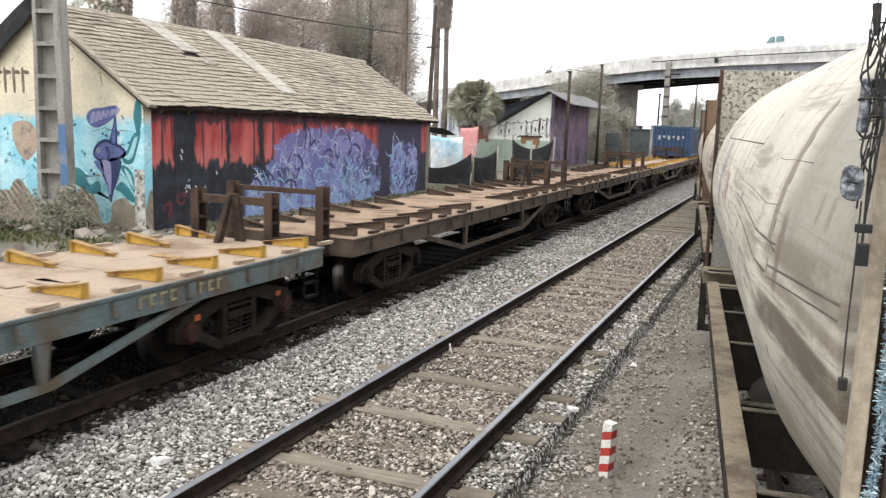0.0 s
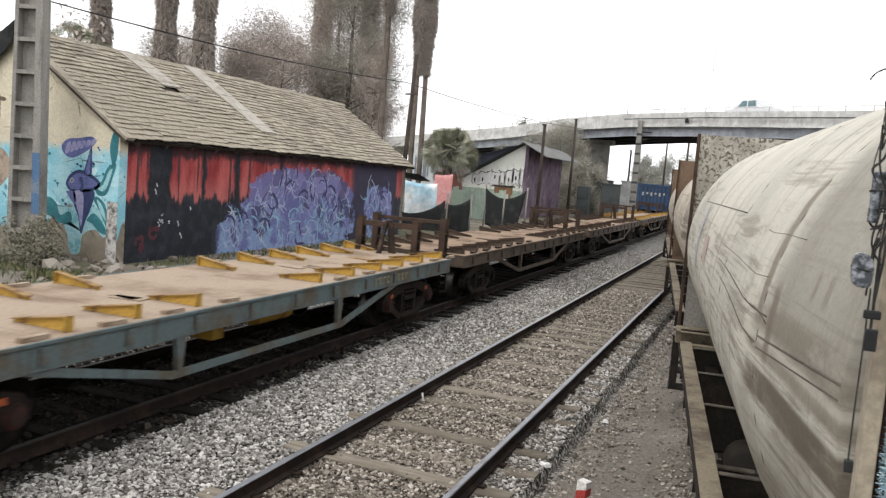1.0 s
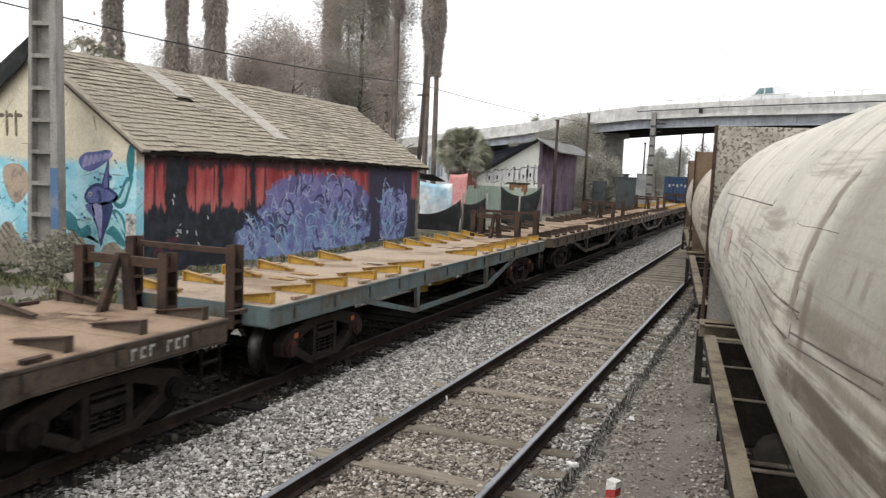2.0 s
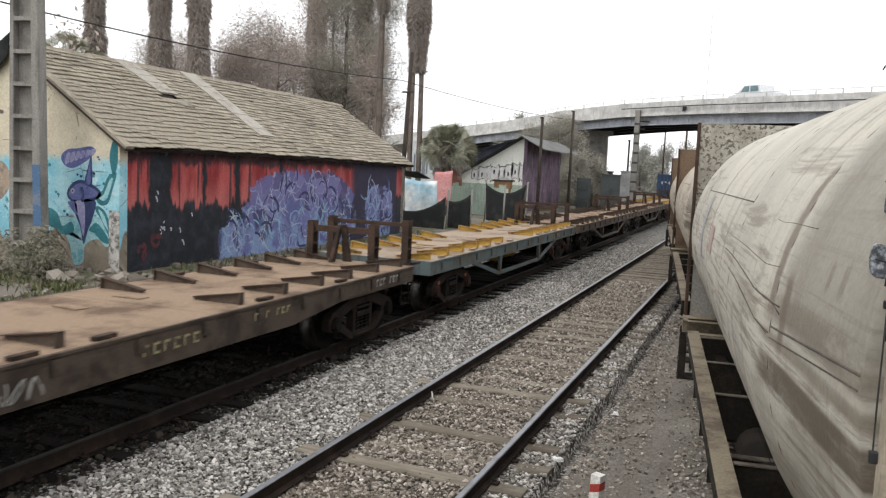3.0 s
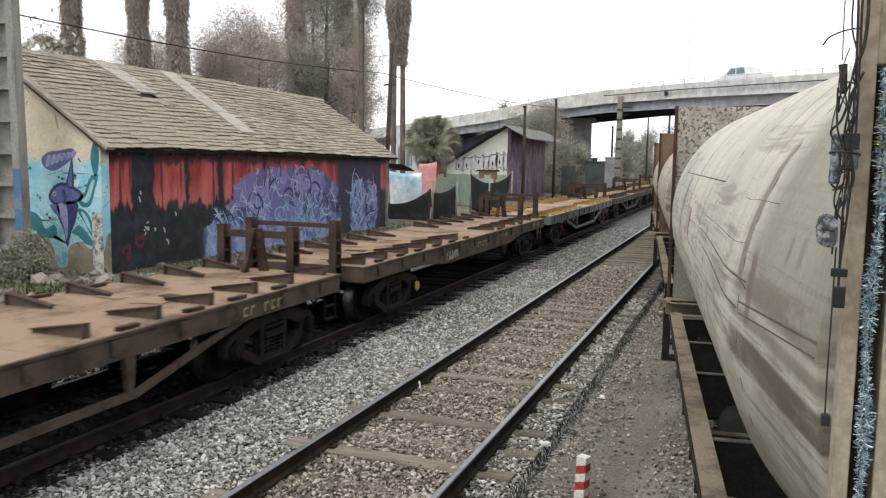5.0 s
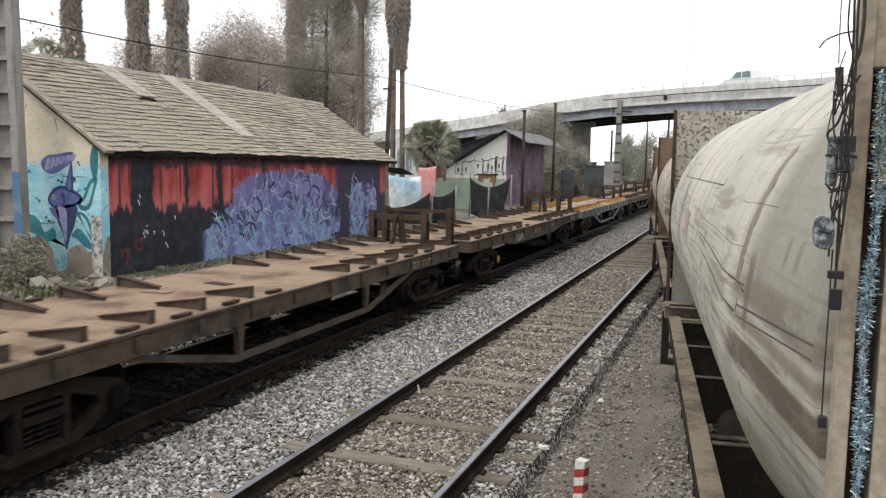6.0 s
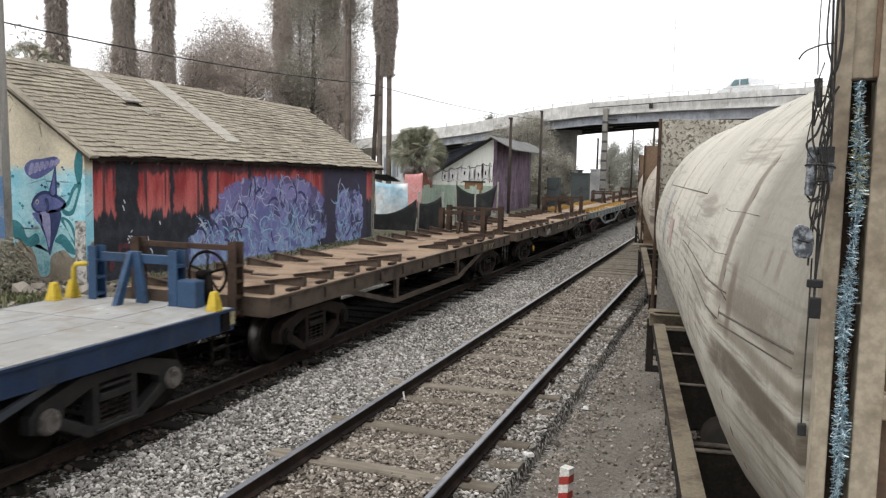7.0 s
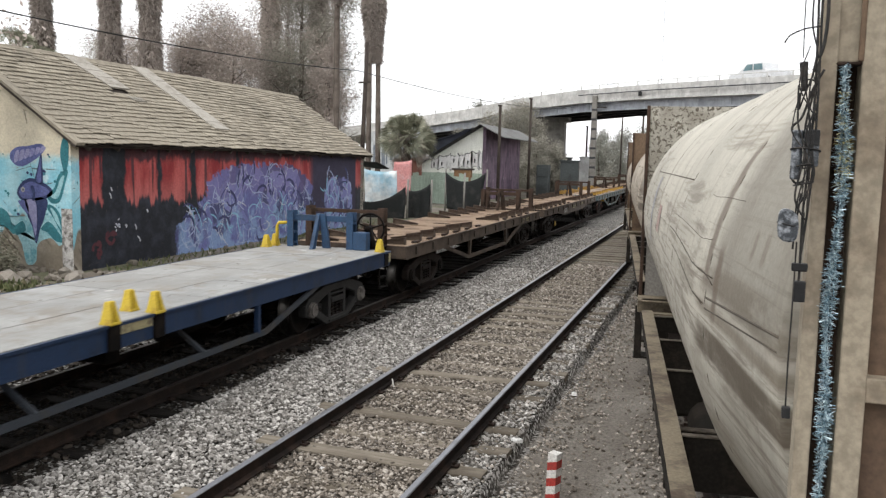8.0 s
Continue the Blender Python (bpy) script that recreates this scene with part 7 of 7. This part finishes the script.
def tank_wagon(m, label, paint, far_mat, far_low):
    """Local y runs along the wagon from its near end, x across, z up from the rail."""
    t = thing("tank_wagon", label, "tank wagon", "standing tank wagons", m=m)
    R, ZT = 1.485, 3.788
    ring_y = [0.42, 0.6, 0.9, 1.3, 1.7, 2.13, 3.5, 5.0, 6.5, 8.0, 9.93] + [9.93 + 0.79 * math.sin(a) for a in (0.3, 0.6, 0.9, 1.2, 1.45)]
    n = 64

    def radius(y):
        if y > 9.93:
            return R * math.sqrt(max(0.0, 1 - ((y - 9.93) / 0.795) ** 2)), ZT - R
        r = R - (0.07 * (2.13 - y) if y < 2.13 else 0.0)
        return r, ZT - r

    rings = []
    for y in ring_y:
        r, zc = radius(y)
        rings.append([(r * math.cos(a), y, zc - 2.3 + r * math.sin(a)) for a in [2 * math.pi * i / n for i in range(n)]])
    body = Shape().rings(rings)
    body.f.append(tuple(range(n)))
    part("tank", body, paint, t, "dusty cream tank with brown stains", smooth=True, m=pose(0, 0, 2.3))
    # weld seams round and along the tank
    for y in (1.74, 3.7, 6.3, 8.6):
        r, zc = radius(y)
        pts = [(-(r - 0.006) * math.cos(a), y, zc + (r - 0.006) * math.sin(a)) for a in [math.radians(-80 + 7.5 * i) for i in range(24)]]
        part("weld_seam", Shape().path(pts, 0.008, 5), SEAM, t, smooth=True)
    for ang, y0, y1 in ((0.5, 0.45, 1.74), (2.5, 0.45, 1.74), (24, 3.7, 8.6)):
        pts = []
        for i in range(15):
            y = y0 + (y1 - y0) * i / 14
            r, zc = radius(y)
            pts.append((-(r - 0.006) * math.cos(math.radians(ang)), y, zc + (r - 0.006) * math.sin(math.radians(ang))))
        part("weld_seam", Shape().path(pts, 0.008, 5), SEAM, t, smooth=True)
    # drips and scratches that cross the flank
    for k, (ya, aa, yb, ab, rr2) in enumerate(((4.3, 9.0, 1.62, 6.4, 0.0045), (3.84, 5.1, 1.77, 1.1, 0.0045), (3.0, 4.0, 1.81, 0.9, 0.004), (2.23, 7.7, 1.6, 5.4, 0.0055),
                                               (2.36, 22.1, 1.45, 21.1, 0.0022), (4.2, 13.4, 1.83, 13.3, 0.0022))):
        pts = []
        for i in range(9):
            f_ = i / 8
            a = math.radians(aa + (ab - aa) * f_ ** (2.0 if k < 4 else 1.0) + 0.12 * math.sin(7 * f_ + k))
            yy = ya + (yb - ya) * f_
            r, zc = radius(yy)
            pts.append((-(r - 0.001) * math.cos(a), yy, zc + (r - 0.001) * math.sin(a)))
        part("scratch", Shape().path(pts, rr2 * 0.8, 4), SEAM, t, "dark rubbed streak", smooth=True)
    # frame: side sills, cross members, centre sill
    for s in (-1, 1):
        part("side_sill", Shape().box(min(1.478 * s, 1.33 * s), max(1.478 * s, 1.33 * s), 0.05, 9.2, 0.985, 1.0), SILL_OLD, t, "flaking ochre side sill")
        part("sill_web", Shape().box(1.455 * s - 0.008, 1.455 * s + 0.008, 0.05, 9.2, 0.86, 0.985).box(1.49 * s - 0.006, 1.49 * s + 0.006, 0.05, 9.2, 0.94, 0.978), FRAME_DARK, t)
    part("centre_sill", Shape().box(-0.35, -0.25, 0.05, 10.4, 0.55, 0.95).box(0.25, 0.35, 0.05, 10.4, 0.55, 0.95), FRAME_DARK, t)
    for k, y in enumerate((1.15, 2.55, 4.0, 4.72, 5.99, 7.41, 8.88)):
        low = 0.18 if k == 3 else 0.0
        web = part("cross_member", Shape().box(-1.44, 1.44, y - 0.008, y + 0.008, 0.55, 0.975 - low), FRAME_DARK, t)
        part("flange", Shape().box(-1.32, 1.32, y - (0.06 if k == 3 else 0.03), y + 0.03, 0.977 - low, 0.988 - low), SILL_DUSTY, web)
    part("end_platform", Shape().box(-1.44, 1.44, 9.06, 9.2, 0.93, 0.98).box(-1.44, 1.44, 9.95, 10.2, 0.985, 1.0), SILL_OLD, t)
    part("air_tank", Shape().tube((-0.95, 4.3, 0.62), (-0.95, 5.6, 0.62), 0.19, 14), FRAME_DARK, t)
    part("valve", Shape().tube((-1.0, 2.6, 0.55), (-0.4, 2.6, 0.55), 0.1, 10), FRAME_DARK, t)
    part("brake_rod", Shape().tube((-0.7, 1.0, 0.5), (-0.7, 9.0, 0.5), 0.03, 6).tube((-1.2, 6.2, 0.5), (-0.2, 6.2, 0.62), 0.05, 8), FRAME_DARK, t)
    for yc in (1.75, 8.7):
        bogie(t, yc, BOGIE, BOGIE)
        for q in (-1, 1):
            ws, treads = wheelset_mesh_parts(t, yc + 0.975 * q, BOGIE)
    # far bulkhead with its corner post
    part("bulkhead", Shape().box(-1.436, 1.436, 10.52, 10.58, 2.35, 3.85), far_mat, t, "cement-spattered end bulkhead")
    part("bulkhead_foot", Shape().box(-1.40, 1.40, 10.53, 10.57, 0.95, 2.35), far_low, t, "plain grey end plate")
    for s in (-1, 1):
        part("corner_post", Shape().box(1.462 * s - 0.024, 1.462 * s + 0.024, 10.48, 10.60, 0.7, 3.86), RUST, t, bevel=0.008)
    part("end_beam", Shape().box(-1.5, 1.5, 10.25, 10.5, 0.78, 1.0).box(-1.5, 1.5, 10.05, 10.25, 0.985, 1.0), SILL_OLD, t)
    part("end_step", Shape().box(-1.52, -1.42, 10.35, 10.39, 0.05, 0.8).box(-1.52, -1.42, 10.65, 10.69, 0.05, 0.8).box(-1.53, -1.2, 10.35, 10.69, 0.3, 0.33).box(-1.53, -1.2, 10.35, 10.69, 0.05, 0.08),
         FRAME_DARK, t, "dark steel steps")
    part("coupler", Shape().box(-0.1, 0.1, 10.4, 11.2, 0.75, 0.95), BOGIE, t, bevel=0.02)
    return t


TP = pose(1.62, 3.0, 0, 0, 0, 6.56)
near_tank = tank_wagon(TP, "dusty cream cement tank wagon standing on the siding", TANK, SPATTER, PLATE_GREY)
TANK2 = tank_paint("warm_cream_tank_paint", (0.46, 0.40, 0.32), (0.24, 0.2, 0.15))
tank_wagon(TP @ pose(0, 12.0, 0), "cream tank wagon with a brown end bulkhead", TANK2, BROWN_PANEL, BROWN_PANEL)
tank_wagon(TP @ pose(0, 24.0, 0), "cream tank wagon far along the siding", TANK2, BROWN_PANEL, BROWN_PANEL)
# faded lettering patch on the flank
for k, (a0, a1, y0, y1, mt) in enumerate(((2, 12, 5.7, 6.1, worn("faded_red_mark", (0.42, 0.30, 0.27), (0.48, 0.42, 0.37), 0.55, 4.0, 40.0, 0.85)), (-6, 22, 7.2, 7.5, worn("faded_grey_mark", (0.38, 0.38, 0.39), (0.46, 0.43, 0.4), 0.55, 4.0, 40.0, 0.85)))):
    sh = Shape()
    rings = []
    for y in (y0, (y0 + y1) / 2, y1):
        rings.append([(-(1.489) * math.cos(math.radians(a0 + (a1 - a0) * i / 8)), y, 2.303 + 1.489 * math.sin(math.radians(a0 + (a1 - a0) * i / 8))) for i in range(9)])
    sh.rings(rings, close=False)
    part("faded_marking", sh, mt, near_tank, "faded painted marking")

# near end frame of the tank wagon: posts, gap, panels
inv = TP.inverted()


def end_part(name, sh, mat, label="", bevel=0.004):
    return part(name, sh, mat, near_tank, label, bevel=bevel, m=inv)


end_part("end_post", Shape().box(0.250, 0.292, 3.00, 3.10, 0.9, 4.3), TAN, "tan dusty end post")
end_part("end_post", Shape().box(0.352, 0.422, 2.995, 3.10, 0.9, 4.3), TAN, "tan dusty end post")
end_part("header_plate", Shape().box(0.262, 0.352, 3.01, 3.05, 3.30, 4.3), TAN, "tan plate above the gap")
end_part("header_edge", Shape().box(0.262, 0.356, 3.0, 3.05, 3.292, 3.300), RUST)
end_part("rust_stripe", Shape().box(0.340, 0.354, 2.99, 3.0, 3.30, 4.3), BROWN_PANEL)
end_part("back_plate", Shape().box(0.285, 0.360, 3.09, 3.11, 0.9, 3.31), RUST, "dark gap plate")
end_part("panel", Shape().box(0.420, 2.95, 3.05, 3.08, 2.44, 4.3), BROWN_PANEL, "brown end panel")
end_part("panel", Shape().box(0.420, 2.95, 3.05, 3.08, 0.9, 2.38), BROWN_PANEL, "brown end panel")
end_part("cross_rail", Shape().box(0.418, 2.95, 3.0, 3.09, 2.375, 2.445), TAN, "tan cross rail")
end_part("end_post", Shape().box(0.80, 0.87, 2.99, 3.10, 0.9, 4.3), TAN)
end_part("end_post", Shape().box(2.9, 2.98, 2.99, 3.10, 0.9, 4.3), TAN)

# tinsel garland in the gap
TINSEL = Nodes("pale_blue_tinsel", 0.35, 0.6)
TINSEL.colour(TINSEL.mix(TINSEL.ramp(TINSEL.random(island=True), 0.2, 0.9), (0.16, 0.26, 0.32), (0.62, 0.74, 0.78)))
TINSEL_Y = Nodes("yellow_tinsel", 0.4, 0.4)
TINSEL_Y.colour(TINSEL_Y.mix(TINSEL_Y.ramp(TINSEL_Y.random(island=True), 0.2, 0.9), (0.35, 0.30, 0.12), (0.6, 0.55, 0.3)))


def garland_shape(n, z0, z1, seed):
    rngg = np.random.default_rng(seed)
    z = rngg.uniform(z0, z1, n)
    c = np.stack([0.318 + 0.006 * np.sin(z * 9) + rngg.normal(0, 0.003, n), 3.0 + rngg.normal(0, 0.006, n), z], 1)
    d = rngg.normal(size=(n, 3)) * [1, 1, 0.7]
    d /= np.linalg.norm(d, axis=1, keepdims=True)
    s = np.cross(d, rngg.normal(size=(n, 3)))
    s /= np.linalg.norm(s, axis=1, keepdims=True)
    ln = rngg.uniform(0.008, 0.024, n)[:, None] * (1 + 0.35 * np.sin(z * 17))[:, None]
    p = np.stack([c - s * 0.0009, c + s * 0.0009, c + d * ln + s * 0.0009, c + d * ln - s * 0.0009], 1).reshape(-1, 3)
    sh = Shape()
    sh.v, sh.f = [tuple(q) for q in p], [tuple(q) for q in np.arange(4 * n).reshape(-1, 4)]
    return sh


garland = thing("tinsel_garland", "pale blue tinsel garland hanging along the end post", "garland")
part("tinsel", garland_shape(6500, 2.0, 3.29, 3), TINSEL.mat, garland, "shiny pale blue strands")
part("tinsel_tip", garland_shape(260, 2.95, 3.22, 4), TINSEL_Y.mat, garland, "yellowish strands")
part("cord", Shape().tube((0.318, 3.0, 1.95), (0.318, 3.0, 3.3), 0.003, 5), BLACK, garland)

# loose cables, connectors and boxes that hang from the end post
CABLE = worn("dull_black_cable", (0.02, 0.019, 0.018), (0.06, 0.052, 0.045), 0.5, 20.0, 80.0, 0.55)
TAPE = worn("grey_plastic_sheet", (0.05, 0.056, 0.064), (0.30, 0.32, 0.345), 0.6, 55.0, 120.0, 0.3)
cables = thing("cable_bundle", "tangled black cables and connector boxes on the end post", "cables")


def spline(pts, n=8):
    out = []
    P = [Vector(p) for p in pts]
    for i in range(len(P) - 1):
        p0, p1, p2, p3 = P[max(i - 1, 0)], P[i], P[i + 1], P[min(i + 2, len(P) - 1)]
        for s in range(n):
            t = s / n
            out.append(0.5 * (2 * p1 + (p2 - p0) * t + (2 * p0 - 5 * p1 + 4 * p2 - p3) * t * t + (3 * p1 - p0 - 3 * p2 + p3) * t ** 3))
    return out + [P[-1]]


CY = 2.9
for pts, r in ((((0.225, CY, 3.95), (0.222, CY, 3.6), (0.228, CY, 3.38), (0.232, CY, 3.2), (0.228, CY, 3.02), (0.222, CY, 2.9), (0.224, CY, 2.72)), 0.0042),
               (((0.252, CY, 3.9), (0.236, CY, 3.5), (0.238, CY, 3.3), (0.240, CY, 3.1), (0.236, CY, 2.95), (0.224, CY, 2.78)), 0.004),
               (((0.20, CY, 3.7), (0.195, CY, 3.45), (0.198, CY, 3.30)), 0.002),
               (((0.22, CY, 3.6), (0.214, CY, 3.4), (0.232, CY, 3.3), (0.205, CY, 3.2), (0.196, CY, 3.17), (0.204, CY, 3.24), (0.235, CY, 3.24)), 0.003),
               (((0.250, CY, 3.27), (0.226, CY, 3.22), (0.205, CY, 3.15), (0.182, CY, 3.12), (0.20, CY, 3.09), (0.226, CY, 3.11)), 0.0045),
               (((0.228, CY, 3.02), (0.195, CY, 3.035), (0.186, CY, 3.0), (0.20, CY, 2.975), (0.222, CY, 2.985)), 0.004),
               (((0.238, CY, 3.38), (0.20, CY, 3.375), (0.165, CY, 3.36), (0.150, CY, 3.34)), 0.0028),
               (((0.215, CY, 2.95), (0.206, CY, 2.86), (0.203, CY, 2.80)), 0.0035),
               (((0.212, CY, 2.82), (0.212, CY, 2.66), (0.211, CY, 2.5), (0.212, CY, 2.36)), 0.003),
               (((0.224, CY, 2.9), (0.224, CY, 2.8), (0.223, CY, 2.7)), 0.0045),
               (((0.245, CY, 3.5), (0.25, CY, 3.42), (0.246, CY, 3.34), (0.236, CY, 3.30)), 0.006),
               (((0.236, CY, 3.16), (0.222, CY, 3.08), (0.214, CY, 3.12), (0.226, CY, 3.2), (0.24, CY, 3.26)), 0.004)):
    part("cable", Shape().path([tuple(p) for p in spline(pts)], r * 0.75, 6), CABLE, cables, smooth=True)
part("plug", Shape().tube((0.200, CY, 3.29), (0.206, CY, 3.215), 0.011, 10, 0.008), CABLE, cables, "black plug")
part("connector_box", Shape().tube((0.197, CY, 2.985), (0.198, CY, 3.115), 0.014, 12, 0.0145), TAPE, cables, "grey taped connector", bevel=0.004)
part("connector_box", Shape().box(0.213, 0.250, CY - 0.014, CY + 0.014, 3.02, 3.116), TAPE, cables, "grey taped connector", bevel=0.004)
part("connector_box", Shape().box(0.214, 0.249, CY - 0.018, CY - 0.0145, 3.075, 3.114), BLACK, cables, bevel=0.003)
part("junction_box", Shape().prism(smooth_loop([(0.163, 2.895), (0.166, 2.83), (0.205, 2.822), (0.213, 2.86), (0.206, 2.895), (0.180, 2.908)], 3), CY - 0.02, CY + 0.005, "y"), TAPE, cables,
     "grey box wrapped in plastic", bevel=0.004)
for k, (z, x0, x1) in enumerate(((2.975, 0.194, 0.243), (3.02, 0.195, 0.242), (3.062, 0.181, 0.254), (2.865, 0.161, 0.214))):
    loop = [(x0 + (x1 - x0) * (0.5 + 0.5 * math.cos(a)), CY - 0.004 + 0.018 * math.sin(a), z + 0.006 * math.cos(a + k)) for a in [0.4 * j for j in range(17)]]
    part("cable_tie", Shape().path(loop, 0.0022, 5), CABLE, cables, smooth=True)
for k in range(7):
    a = 0.9 * k
    x0 = 0.212 + 0.022 * math.sin(a)
    pts = ((x0, CY - 0.01, 3.33 - 0.02 * k), (x0 - 0.02 * math.cos(a), CY - 0.016, 3.23 - 0.02 * k), (0.226 + 0.012 * math.cos(2 * a), CY - 0.018, 3.13 - 0.015 * k),
           (x0 + 0.008, CY - 0.018, 3.04 - 0.02 * k), (0.216 + 0.014 * math.sin(3 * a), CY - 0.014, 2.93 - 0.01 * k))
    part("cable", Shape().path([tuple(p) for p in spline(pts)], 0.0016 + 0.0005 * (k % 3), 6), CABLE, cables, smooth=True)
part("clip", Shape().box(0.203, 0.243, CY - 0.01, CY + 0.008, 2.742, 2.764), BLACK, cables, "black clip", bevel=0.003)
part("relay_box", Shape().box(0.212, 0.241, CY - 0.012, CY + 0.01, 2.660, 2.716), BLACK, cables, "small black box", bevel=0.003)
part("end_clip", Shape().box(0.203, 0.225, CY - 0.01, CY + 0.01, 2.338, 2.37), BLACK, cables, "small black clip", bevel=0.003)

# near roof shingles, one by one
for i, m in enumerate(near_tiles):
    part("shingle", single[i % 3], None, house, m=m)


# ---------- what moves ----------
def travelled(t):
    """Metres that the train has rolled after t seconds."""
    return 6.27 * t - 0.0225 * t * t


def motions():
    for wagon, start, sets in TRAIN:
        walk(wagon, [(0.5 * i, pose(RAIL_X, start + travelled(0.5 * i), 0)) for i in range(17)])
        for ws in sets:
            y, z = ws.location.y, ws.location.z
            walk(ws, [(0.1 * i, pose(0, y, z, -math.degrees(travelled(0.1 * i) / 0.43))) for i in range(81)])
    walk(box_blue, [(0.5 * i, pose(RAIL_X, 56.0 + travelled(0.5 * i), DECK + 0.19)) for i in range(17)])
    # the van creeps along the bridge
    rows = []
    for t, f in ((0, 2.75), (3.5, 3.75), (6, 4.9), (7, 6.3), (8, 8.75)):
        rows.append((t, pose(-3.85 + 0.7498 * f, 77.875 - 0.6616 * f, 9.2 + 0.007 * f, 0, 0, -41.4)))
    walk(van, rows)


motions()
